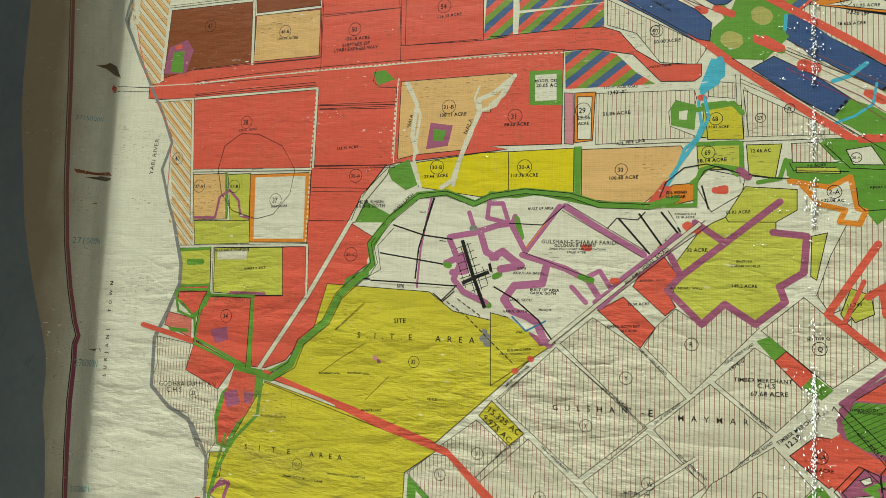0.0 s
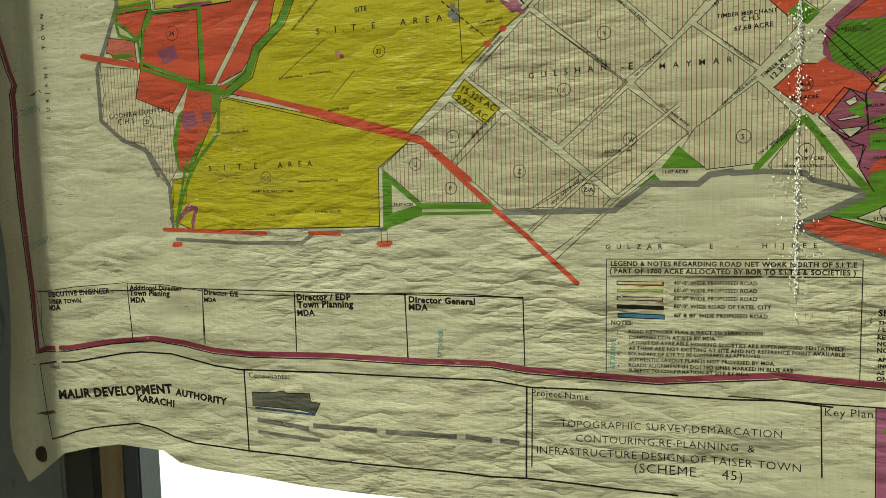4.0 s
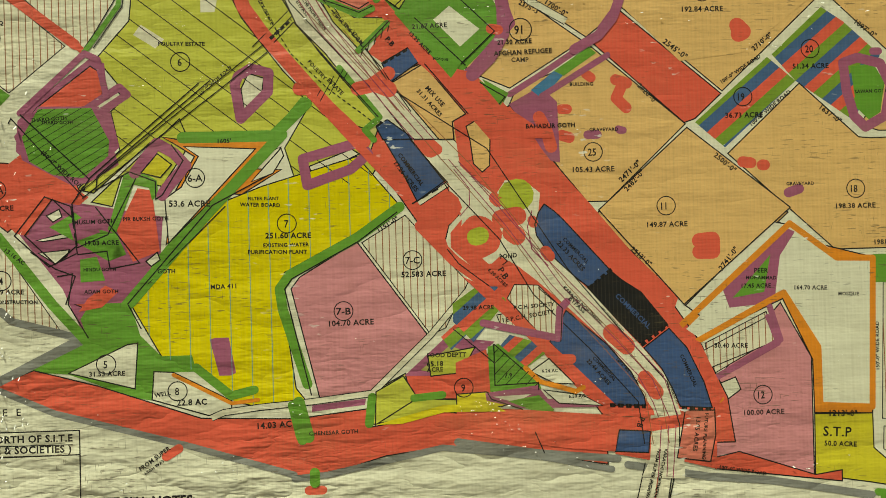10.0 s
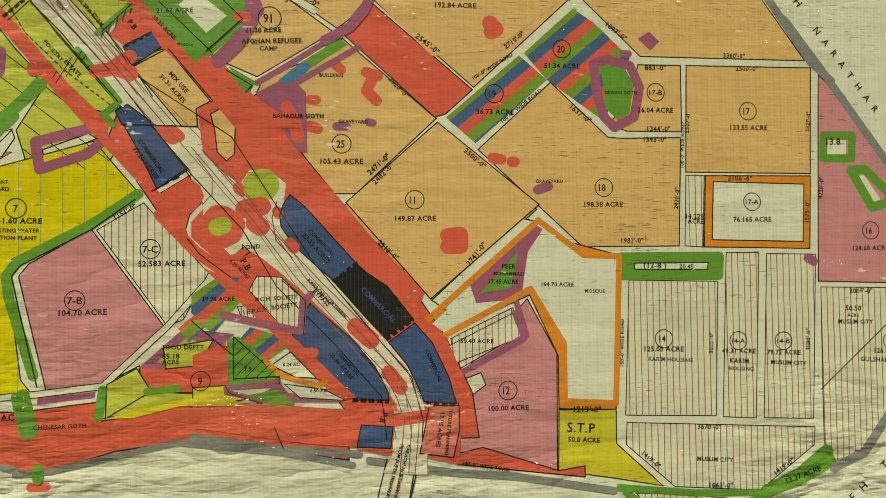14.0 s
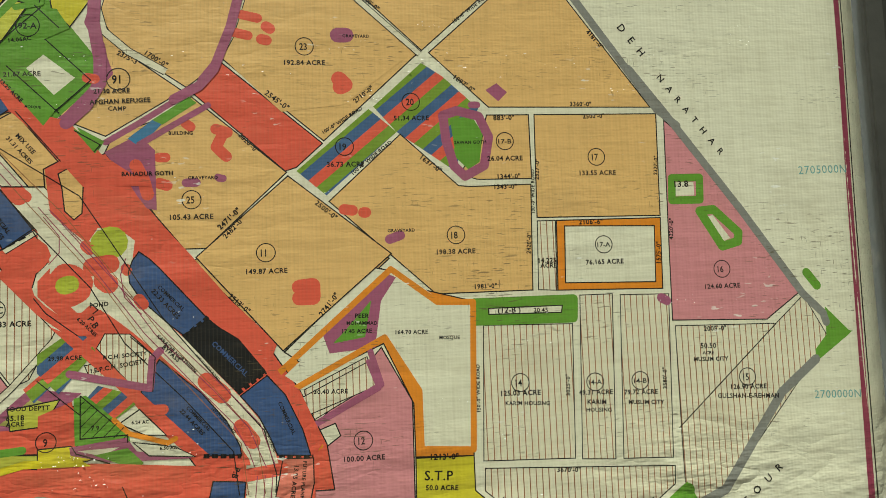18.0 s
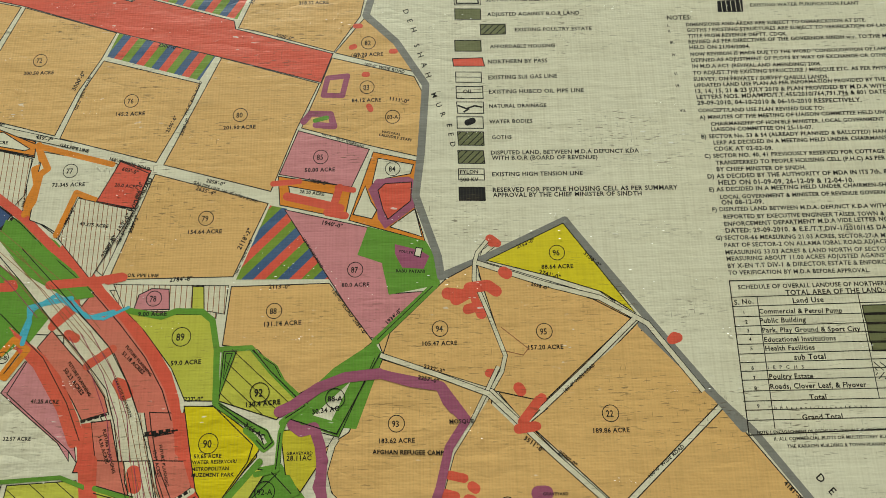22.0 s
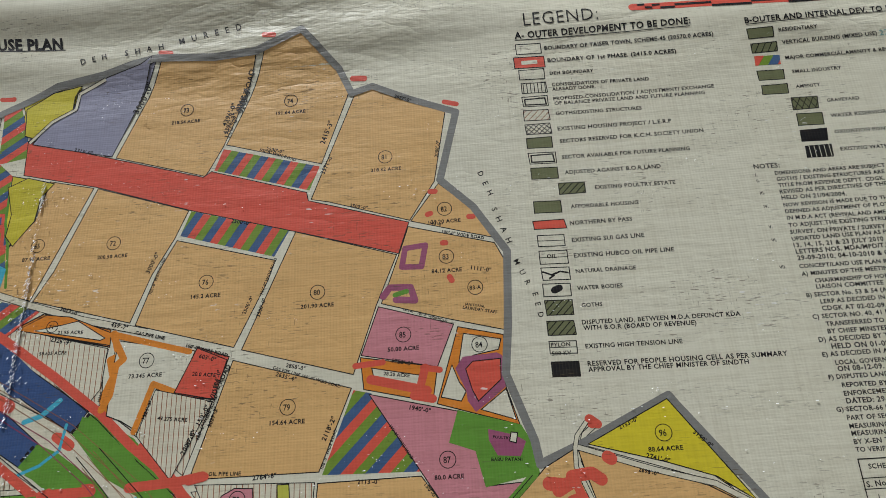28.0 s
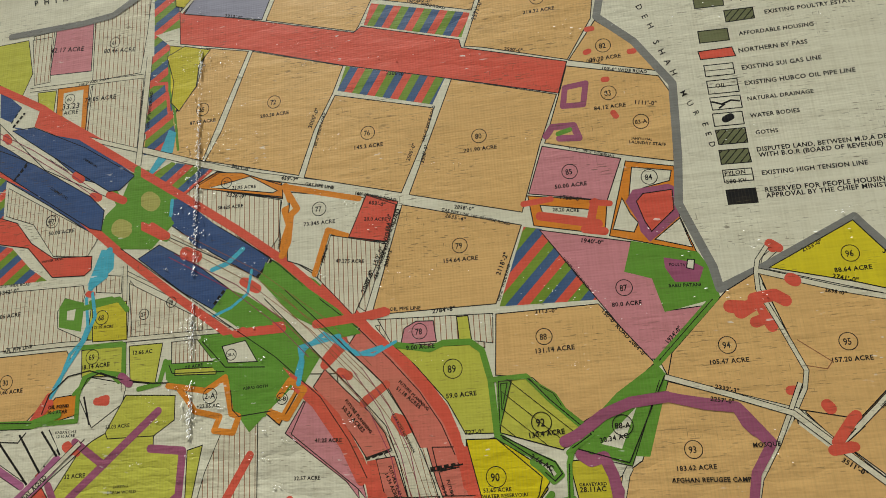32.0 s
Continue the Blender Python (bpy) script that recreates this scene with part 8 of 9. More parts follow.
write('ON 13-01.2011. MINUTES ISSUE BY MINISTRY OF LOCAL GOVT. DEPTT. VIDE LETTER NO. ..........DATED ....... GOVERNMENT OF SINDH', "231.8,897 645.5,896.6", "note_line", weight=0.045)
write('*', "224.4,957.3 227.5,957.3", "note_line", weight=0.03)
write('**', "222.3,918 227.7,918", "note_line", weight=0.03)
write('Project Name:', "-141,861 -70,858", "note_line", weight=0.0)
write('TOPOGRAPHIC SURVEY,DEMARCATION', "-106.4,823.5 140.4,825.6", "note_line", weight=-0.008)
write('CONTOURING,RE-PLANNING  &', "-88.2,806 112.4,805.7", "note_line", weight=-0.008)
write('INFRASTRUCTURE DESIGN OF TAISER TOWN', "-135.5,788.6 160.1,788.1", "note_line", weight=-0.008)
write('(SCHEME     45)', "-20,772 100,771", "note_line", weight=-0.008)
write('Key Plan:', "182.9,855 232.6,855.7", "note_line", weight=-0.005)
write('Title:', "444.2,853 466.9,852.9", "note_line", weight=-0.005)
write('CONCEPT', "525.4,830.8 605.1,831.3", "note_line", weight=0.045)
write('LAND USE', "503.3,810.1 557,810.6", "note_line", weight=0.045)
write('Consultants:', "-529.9,865 -468.2,867", "note_line", weight=0.0)
write('Additional Director', "-715.4,984.9 -628.3,984.6", "note_line", weight=0.045)
write('Town Planing', "-715.9,977.1 -648.9,976.8", "note_line", weight=0.045)
write('MDA', "-714.7,966.8 -689.4,967.3", "note_line", weight=0.045)
write('Director E/E', "-593.3,980.1 -539.8,977.8", "note_line", weight=0.045)
write('MDA', "-593.8,970 -574.2,969.8", "note_line", weight=0.045)
write('Director / EDP', "-452.3,974.4 -374.7,975.6", "note_line", weight=0.045)
write('Town Planning', "-451.5,964.4 -371.4,966.4", "note_line", weight=0.045)
write('MDA', "-451.8,953.3 -426.3,954.6", "note_line", weight=0.045)
write('Director General', "-295.9,974 -209.6,972", "note_line", weight=0.045)
write('MDA', "-296.1,964.2 -270.5,964.1", "note_line", weight=0.045)
write('2705000N', "1161.4,1248.1 1209.2,1249", "note_line", ink="faint")
write('2700000N', "1158.5,1047.8 1203.1,1046.2", "note_line", ink="faint")
write('2725000N', "1082.4,1999.5 1123.6,1998.6", "note_line", ink="faint")
write('2720000N', "1158.1,1827 1201.2,1829.1", "note_line", ink="faint")
write('6725000E', "-253.2,903.9 -251.5,939.3", "note_line", ink="faint")
write('6730000E', "-41.8,897.8 -40.6,934.3", "note_line", ink="faint")
write('GULSHAN', "-139,1243.3 -49.4,1247.2", "sector_name", gap=2.6, weight=0.012)
write('- E', "-33.1,1246 -20.2,1245.9", "sector_name")
write('MAYMAR', "8.5,1243.9 84.8,1245.9", "sector_name", gap=2.6, weight=0.012)
write('S.I.T.E  AREA', "-409.4,1317.3 -242.5,1319.5", "sector_name", gap=2.6, weight=0.012)
write('SITE', "-356.4,1340 -339.3,1340.9", "sector_name")
write('S.I.T.E  AREA', "-575.9,1149.7 -422.1,1150.9", "sector_name", gap=2.6, weight=0.012)
write('GULSHAN-E-SHARAF FARIDI', "-159.9,1451.4 -65.3,1450.7", "sector_name")
write('TIMBER MERCHANT', "68.3,1294.5 129.5,1296", "sector_name")
write('C.H.S', "93.4,1288.7 112.2,1289.6", "sector_name")
write('67.68 ACRE', "86.3,1279.2 125.5,1281.2", "sector_name")
write('EXISTING', "70.2,1432.2 86.6,1432.6", "sector_name")
write('DREAM WORLD', "64.1,1426.8 95.6,1426.9", "sector_name")
write('149.2 ACRE', "65.5,1402.9 92.7,1403.2", "sector_name")
write('32 ACRE', "15.1,1443.8 38.5,1444.3", "sector_name")
write('BOUNDARY WALL', "-2.8,1398.5 33.4,1399.1", "sector_name")
write('BUILT UP AREA', "-178.1,1494.4 -145.4,1495.2", "sector_name")
write('BUILT UP AREA', "-172.3,1390.3 -135,1390.2", "sector_name")
write('33.03 ACRE', "58,1489.7 85,1490.4", "sector_name")
write('145.22 ACRE', "-557.7,1497.7 -531.6,1499.3", "sector_name")
write('GODHRA GULISTAN', "-732,1226.9 -632.3,1233", "sector_name")
write('C.H.S', "-717.9,1218.8 -690.6,1220.1", "sector_name")
write('15.325 AC', "-221.7,1234.1 -181.6,1207.6", "sector_name")
write('9.975 AC', "-228.7,1224.8 -193,1197.2", "sector_name")
write('SECTOR - W', "-52.4,1152.9 -22.2,1152.6", "sector_name")
write('39.37 ACRE', "-311.9,1096.9 -286.3,1096.3", "sector_name")
write('11.07 ACRE', "11.8,1127.1 39.4,1126.4", "sector_name")
write('QUEMA CONSTRUCTION', "137.6,1129.6 187.3,1128.3", "sector_name")
write('42.09 ACRE', "148.6,1136.8 177.1,1136.1", "sector_name")
write('53.6 ACRE', "291,1201.9 323.3,1201.2", "sector_name")
write('251.60 ACRE', "365.8,1174.7 401.9,1174.1", "sector_name")
write('EXISTING WATER', "364,1167.7 400.1,1167.5", "sector_name")
write('PURIFICATION PLANT', "351.8,1162.7 398.3,1161.6", "sector_name")
write('MDA 411', "321.9,1135.7 342,1135.9", "sector_name")
write('WATER BOARD', "346.4,1200.7 378.1,1199.3", "sector_name")
write('104.70 ACRE', "414.2,1103.2 449.9,1103.8", "sector_name")
write('52.583 ACRE', "472.8,1140.6 508.5,1140.6", "sector_name")
write('31.53 ACRE', "225.7,1069.9 253.6,1069.8", "sector_name")
write('22.8 AC', "293.3,1044.7 316.8,1044.8", "sector_name")
write('14.03 AC', "355.9,1024 382.8,1025", "sector_name")
write('FILTER PLANT', "353,1205.4 377.2,1204.9", "sector_name")
write('BAHADUR GOTH', "576.2,1257.2 615.9,1257.5", "sector_name")
write('GRAVEYARD', "627.5,1253.7 651,1253.5", "sector_name")
write('GRAVEYARD', "755,1373.1 777.6,1372.9", "sector_name")
write('GRAVEYARD', "787.5,1205.9 810.4,1205.8", "sector_name")
write('BUILDING', "612.7,1290.7 631.7,1290.6", "sector_name")
write('SAWAN GOTH', "847,1279.8 874.7,1280.2", "sector_name")
write('164.70 ACRE', "791,1121.2 818,1120.3", "sector_name")
write('MOSQUE', "827.2,1115.3 844.3,1114.7", "sector_name")
write('30.40 ACRE', "723.6,1076.2 750.8,1075.4", "sector_name")
write('12.27 ACRE', "998.7,952.6 1029.5,962.4", "sector_name")
write('7.73 AC', "927.4,937.7 949.4,936.3", "sector_name")
write('22.60 ACRE', "892.5,927.5 923.9,924.7", "sector_name")
write('S.T.P', "810.3,1002.1 833.7,1000.5", "sector_name")
write('50.0 ACRE', "811,994.2 837.7,992.3", "sector_name")
write('14.225', "915.3,1176 930.8,1175.8", "sector_name")
write('(12-B )', "877.8,1135 897.4,1134.5", "sector_name")
write('20.45', "908.7,1134.1 921.1,1133.8", "sector_name")
write('13.8', "1042.1,1238.9 1055.1,1239", "sector_name")
write('JANITORIAL', "609.3,1730.6 628.9,1726.4", "sector_name")
write('LAUNDRY STAFF', "606.9,1726.9 640.6,1719.3", "sector_name")
write('POULTRY', "626.8,1601.5 643.4,1599.2", "sector_name")
write('BABU PATANI', "623.8,1581.4 652.1,1579.9", "sector_name")
write('28.20 ACRE', "526.3,1666.5 551.6,1662.7", "sector_name")
write('49.275 ACRE', "305.5,1637.9 335.1,1634.3", "sector_name")
write('20.0 ACPE', "336.6,1678.7 360.5,1675.7", "sector_name")
write('58.625 ACRE', "175.6,1709.9 204.4,1709.2", "sector_name")
write('OIL PIPE LINE', "359.5,1583.5 390.3,1582.3", "sector_name")
write('KARACHI NORTHERN', "357.4,1484.6 375.8,1449", "sector_name")
write('ABBAS GOTH', "207,1518.3 233.1,1519", "sector_name")
write('32.57 ACRE', "259.4,1430.6 285.5,1430", "sector_name")
write('41.25 ACRE', "280.7,1464.1 307.3,1462.9", "sector_name")
write('53.65 ACRE', "438.4,1411.3 463.9,1411.4", "sector_name")
write('WATER RESERVOIR/', "437,1406.2 478.4,1406.5", "sector_name")
write('METROPOLITAN', "437.3,1400.3 471.1,1400.5", "sector_name")
write('MUZEMENT PARK', "437.5,1395.2 476.4,1394.9", "sector_name")
write('GRAVEYARD', "523.5,1412.5 547.4,1412.3", "sector_name")
write('28.11AC', "523.6,1407.6 546.4,1407.5", "sector_name")
write('AFGHAN REFUGEE CAMP', "602.1,1411.8 667.1,1409.6", "sector_name")
write('MOSQUE', "672.9,1437.1 695.3,1437", "sector_name")
write('KARACHI NORTHERN BYPASS', "680.3,996.6 666.1,944.8", "sector_name")
write('FROM SUPER HIGHWAY', "674.6,997 662,954", "sector_name")
write('2500\'-0"', "961.8,1301.3 981.6,1301.7", "length_label")
write('2106\'-6"', "952.8,1208.1 974.2,1207.9", "length_label")
write('2327\'-0"', "919.2,1247.7 920.6,1265.9", "length_label")
write('2327\'-0"', "1026.6,1249.9 1028.1,1266.9", "length_label")
write('1575\'-0"', "1024.5,1172.1 1025.7,1190.7", "length_label")
write('100\'-0" WIDE ROAD', "914.1,1218.8 915.6,1256.9", "length_label")
write('2420\'-0"', "908.4,1183.9 910.1,1201.8", "length_label")
write('4220\'-0"', "1037.3,1192.2 1038.9,1210.9", "length_label")
write('1344\'-0"', "883.2,1249.2 903.2,1249.3", "length_label")
write('1343\'-0"', "879.9,1240.4 899.5,1240.4", "length_label")
write('883\'-0"', "881.8,1300.4 900.4,1300.8", "length_label")
write('2005\'-0"', "1060,1111.4 1080.9,1111.1", "length_label")
write('3670\'-0"', "921.4,1000.8 941.6,999.5", "length_label")
write('1663\'-0"', "930.5,952.2 950.8,950.9", "length_label")
write('1419\'-0"', "872.8,981.6 887,969.4", "length_label")
write('1419\'-0"', "989.1,959.9 1006,970.8", "length_label")
write('3025\'-0"', "936.3,1062.8 937,1080.6", "length_label")
write('3580\'-0"', "1022.5,1063.6 1023.3,1081.9", "length_label")
write('100\'-0" WIDE ROAD', "737.2,1290 770,1310.9", "length_label")
write('100\'-0" WIDE ROAD', "760.6,1254.9 794.1,1281.5", "length_label")
write('2471\'-0"', "652.5,1211.7 668.7,1226.8", "length_label")
write('2482\'-0"', "656.6,1204.1 671.4,1219.2", "length_label")
write('2020\'-0"', "667.4,1289.4 681.6,1274.3", "length_label")
write('2500\'-0"', "728,1231.3 744.2,1217.3", "length_label")
write('2513\'-0"', "657.5,1157.2 672.5,1143.2", "length_label")
write('1700\'-0"', "594.3,1357.6 611.1,1346.6", "length_label")
write('2375\'-3"', "572.7,1357.7 589.6,1348.3", "length_label")
write('2545\'-0"', "689.2,1324.3 707.3,1310.2", "length_label")
write('2710\'-0"', "764.4,1316 780.1,1328.3", "length_label")
write('1897\'-0"', "848.3,1337.2 864.8,1324.6", "length_label")
write('1637\'-0"', "816.8,1267.7 833.3,1255.2", "length_label")
write('3360\'-0"', "950.8,1312.5 970.1,1312.2", "length_label")
write('100\'-0" WIDE ROAD', "851.3,1386.1 884.9,1412.1", "length_label")
write('2500\'-0"', "770.4,1408.9 785.2,1396.6", "length_label")
write('3511\'-0"', "740,1421.9 756.6,1409.4", "length_label")
write('4181\'-0"', "968.6,1379.1 981.7,1363.8", "length_label")
write('2332\'-3"', "649.5,1488 668.7,1482.6", "length_label")
write('2257\'-0"', "644.1,1478 663.2,1473.8", "length_label")
write('2784\'-8"', "401.7,1577.2 424.1,1578.3", "length_label")
write('150\'-0" ROAD 2084\'-0"', "561.1,1564.2 593.4,1520", "length_label")
write('727\'-0"', "425.5,1462.2 442.8,1462.3", "length_label")
write('100\'-0" WIDE ROAD', "780.9,1462.5 810.5,1486.9", "length_label")
write('2000\'-0"  150\'-0" WIDE ROAD', "334.9,1603.1 375.3,1685.9", "length_label")
write('2113\'-0"', "499.8,1568.4 520.3,1567.6", "length_label")
write('1940\'-0"', "550.1,1632.5 570,1628", "length_label")
write('100\'-0" WIDE ROAD', "530.6,1618.1 550.4,1586.9", "length_label")
write('1934\'-0"', "616.2,1530.4 629.7,1543", "length_label")
write('2741\'-0"', "763,1576.4 783.1,1570.3", "length_label")
write('2698\'-0"', "754.5,1565 771.3,1559.9", "length_label")
write('2153\'-0"', "743.6,1602.2 761.3,1609.1", "length_label")
write('3150\'-0"', "807.7,1595.2 821.5,1581", "length_label")
write('2500\'-0"', "366.5,1840.1 387.6,1834.6", "length_label")
write('3000\'-0"', "249.3,1985.2 267.1,2020.5", "length_label")
write('4396\'-3"  3341\'-3"', "355.3,1948.2 379.3,2003.7", "length_label")
write('200\'-0" WIDE ROAD', "89,1817.3 91.4,1863.3", "length_label")
write('2313\'-0"', "177.7,1944.4 199.3,1937.6", "length_label")
write('2027\'-0"', "545.7,1977.2 564,1969.2", "length_label")
write('2008\'-0"', "591.2,1897 594.7,1917.3", "length_label")
write('2500\'-0"', "494.5,1847.2 513.1,1842", "length_label")
write('100\'-0" WIDE ROAD', "590.8,1809 633.4,1798.4", "length_label")
write('1635\'-0"', "576.6,1820.7 591.7,1816.6", "length_label")
write('1111\'-0"', "617.8,1767.1 637.8,1763", "length_label")
write('1671\'-0"   100\'-0" WIDE ROAD', "547.6,1729.6 590.6,1714.3", "length_label")
write('1750\'-0"', "534.8,1678.1 554.6,1673.5", "length_label")
write('150\'-0" WIDE ROAD', "-151.9,1196.4 -118.6,1169.1", "length_label")
write('150\'-0" WIDE ROAD', "8.1,1203.7 39.6,1178.3", "length_label")
write('150\'-0" WIDE ROAD', "-209.2,1176 -178.6,1202.4", "length_label")
write('150\'-0" WIDE ROAD', "-113.4,1093.8 -81,1121.2", "length_label")
write("1605'", "330.5,1251.1 340.9,1251.2", "length_label")
write('150\'-0" WIDE ROAD', "113.7,1144.2 144.6,1168.3", "length_label")
write('13.16 AC', "162.9,1170.1 177.1,1158.9", "length_label")
write('150\'-0" WIDE ROAD', "193.1,1246.2 225.1,1215.3", "length_label")
write('150\'-0" WIDE ROAD', "317.5,1288.1 343.4,1310.6", "length_label")
write('1151\'-0"', "456.2,1177 472,1186.5", "length_label")
write('1874\'-0"', "65.6,1306.2 81.5,1319.2", "length_label")
write('150\'-0" WIDE ROAD', "76.3,1199.5 110.3,1227.8", "length_label")
write('TIMBER MERCHANT', "115.4,1226.6 159.2,1263.6", "length_label")
write('12.39', "126.3,1224.3 139.6,1237.3", "length_label")
write('150\'-0" WIDE ROAD', "125.4,1149.9 151.5,1170.6", "length_label")
write('150\'-0" WIDE ROAD', "-86,1649.7 -44.5,1649.1", "length_label")
write('1342\'-0"', "-81.6,1641.5 -58.8,1642.5", "length_label")
write('APL PIPE LINE', "-69.7,1576.3 -35.1,1579.5", "length_label")
write('WATER TANK', "-32.8,1672.4 -5.8,1674.1", "length_label")
write('50.00 ACRE', "-27.3,1703.9 4.8,1704.4", "length_label")
write('51.06 ACRE', "-87.3,1614.5 -53.3,1615.6", "length_label")
write('MODEL CEL', "-175.5,1663.3 -145.3,1662", "length_label")
write('20.05 AC', "-173.1,1656.8 -146.4,1655.7", "length_label")
write('100.40 ACRE', "-77,1532.3 -42.2,1533.6", "length_label")
write('113.76 ACRE', "-202.6,1537.6 -166.9,1538", "length_label")
write('21.02 ACRE', "37.4,1594 60.2,1593.2", "length_label")
write('18.14 ACRE', "26.4,1551.7 58.7,1553.1", "length_label")
write('12.66 AC', "84.7,1562.7 106.6,1563", "length_label")
write('7.0 ACRE', "144.1,1543.3 163.3,1544.9", "length_label")
write('+22.06 AC', "158,1503.6 182,1503.5", "length_label")
write('OIL POND', "-9.6,1513.8 14.6,1514.5", "length_label")
write('10.0 ACAR', "-9.5,1508.8 13.1,1509.1", "length_label")
write('104.79 ACRE', "-565.2,1750.3 -530.8,1750.2", "length_label")
write('122.18 ACRE', "-452.7,1741.5 -415.2,1741.1", "length_label")
write('SHIFTEES OF', "-457.5,1731.8 -414.7,1732.6", "length_label")
write('LYARI EXPRESS WAY', "-470.6,1725.1 -401.2,1726.1", "length_label")
write('116.33 ACRE', "-314,1762.3 -279.8,1764", "length_label")
write('128.01 ACRE', "-620.9,1613.3 -589.8,1614.3", "length_label")
write('133.30 ACRE', "-456,1580.7 -423.3,1582.8", "length_label")
write('138.11 ACRE', "-304,1622.3 -266.5,1623.1", "length_label")
write('27.44  ACRE', "-322.9,1538 -289,1539.8", "length_label")
write('WIDE ROAD', "-593.9,1554.7 -576.5,1555.4", "length_label")
write('MEER KHAN', "-419.5,1503.2 -381,1504", "length_label")
write('BROHI GOTH', "-421.8,1497.4 -378.1,1498.3", "length_label")
write('NALI LAKH', "-362.6,1491.2 -336.5,1514.7", "length_label")
write('GULSHAN-E-TOUFIQUE', "-648.8,1432 -590.2,1434.1", "length_label")
write('HAMZA K BASTI', "-596.6,1405.4 -559.7,1408.8", "length_label")
write('BOUNDARY WALL', "-464.7,1264.3 -430.9,1265.8", "length_label")
write('BOUNDARY WALL', "-420.7,1267.5 -387.8,1268.5", "length_label")
write('PRIVATE LAND', "-397.4,1218.9 -367.6,1221.2", "length_label")
write('FENCE', "-303.4,1241.4 -290.7,1242.1", "length_label")
write('ROAD UNDER CONSTRUCTION', "-442.4,1325.3 -400.9,1363.8", "length_label")
write('UN SURVEYED AREA', "-554.8,1197.8 -512,1198.9", "length_label")
write('BUILDING AREA', "-198.7,1311.6 -168.2,1315.7", "length_label")
write('UNDER CONSTRUCTION', "-209.6,1306.6 -170.2,1310", "length_label")
write('150\'-0" WIDE ROAD', "-78.9,1273.9 -46.4,1250.2", "length_label")
write('150\'-0" WIDE ROAD', "-38.1,1323.8 -6.4,1295.6", "length_label")
write('150\'-0" WIDE ROAD', "-16.9,1236.9 11.3,1263.2", "length_label")
write('150\'-0" WIDE ROAD', "59.1,1312.2 89.7,1337.6", "length_label")
write('150\'-0" WIDE ROAD', "74,1268.6 104.4,1242.7", "length_label")
write('200\'-0" WIDE ROAD', "-199.2,1266.5 -169.6,1294.2", "length_label")
write('SECTOR Q', "144.2,1345.8 167.3,1347.6", "length_label")
write('17.50 ACRE', "-51.1,1376.5 -26.1,1378.4", "length_label")
write('MANGAL GOTH', "-37.7,1406 -8.2,1408.2", "length_label")
write('THARO GOTH', "186.1,1270.9 213.8,1272.3", "length_label")
write('11.743', "184.9,1384.8 198.9,1386.9", "length_label")
write('HANGAR-TEXTILE INDUSTRIES', "-443.4,1129.7 -386.4,1129.9", "length_label")
write('SHAMS BUILDERS LTD CAMP', "-511.7,1118.9 -449.3,1117.3", "length_label")
write('FACTORY BILDING', "-420.7,1089.4 -383.9,1090", "length_label")
write('ROAD', "-491.1,1087.3 -479.1,1087.3", "length_label")
write('FOOD DEPTT', "491.4,1076 522.6,1075.7", "length_label")
write('65.18', "491.1,1068.8 504.2,1068.9", "length_label")
write('ACRE', "490.9,1064.5 504,1064.6", "length_label")
write('FROM SUPER', "264,994.2 287.7,1010.7", "length_label")
write('HIGH WAY', "268,991 283,1001.3", "length_label")
write('GOTH', "280.8,1149.4 294.5,1149.2", "length_label")
write('GULSHAN-E-FAREED', "-143,1447 -91.7,1447.7", "length_label")
write('2715000N', "-959.6,1652.9 -907,1647.4", "length_label", ink="faint")
write('2710000N', "-944.3,1442.8 -878,1440.5", "length_label", ink="faint")
write('2705000N', "-922.7,1241.7 -850.7,1245.5", "length_label", ink="faint")
write('2700000N', "-906.7,1042.3 -845.6,1056.1", "length_label", ink="faint")
write('2725000N', "1149.2,2017.2 1186.4,2012.3", "length_label", ink="faint")
write('FUTURE PLANNING', "364.9,1514.3 391.5,1486", "length_label")
write('51.18 ACRES', "361.9,1508.2 384,1488", "length_label")
write('FUTURE PLANNING', "311.4,1500.4 335.4,1468.6", "length_label")
write('50.23 ACRES', "307.9,1494 328,1469.8", "length_label")
write('FUTURE PLANNING', "351.5,1438.2 364.7,1399.3", "length_label")
write('14.36 ACRES', "348,1431.5 357.8,1407.8", "length_label")
write('FUTURE PLANNING', "405.5,1423.5 414.8,1386.9", "length_label")
write('13.94 ACRES', "400.3,1418.6 407.1,1395.2", "length_label")
write('3.66 AC', "482.9,1438.8 501.2,1426.6", "length_label")
write('COMMERCIAL', "8.1,1790.5 26.9,1777.7", "length_label")
write('COMMERCIAL', "-31.3,1759.6 -7.6,1743.1", "length_label")
write('KARACHI NORTHERN', "-35.7,1794.7 -10.6,1777.5", "length_label")
write('100\'-0" WIDE ROAD', "-5,1885.2 33.5,1887.6", "length_label")
write('200\'-0" WIDE ROAD', "78.3,1831.1 79.9,1866.4", "length_label")
write('POULTRY ESTATE', "286.2,1329.2 322.6,1328.5", "length_label")
write('THARO GOTH', "193.9,1269.1 218.7,1268.7", "length_label")
write('MUSLIM GOTH', "217.4,1189.7 248.6,1190.1", "length_label")
write('PIR BUKSH GOTH', "255.1,1191.4 290.3,1191.2", "length_label")
write('19.03 ACRE', "225.3,1172.9 251.3,1173", "length_label")
write('HINDU GOTH', "223.5,1152.7 248.5,1152.3", "length_label")
write('ADAM GOTH', "223.5,1135.2 249.9,1134.8", "length_label")
write('WELL', "276.1,1051.5 288.9,1053.6", "length_label")
write('CHENESAR GOTH', "396.3,1017.4 435,1017.9", "length_label")
write('COMMERCIAL', "472.5,1238.5 490.5,1212.8", "length_label", ink="black")
write('17.26 ACRES', "469.2,1231.6 485.9,1208.3", "length_label", ink="black")
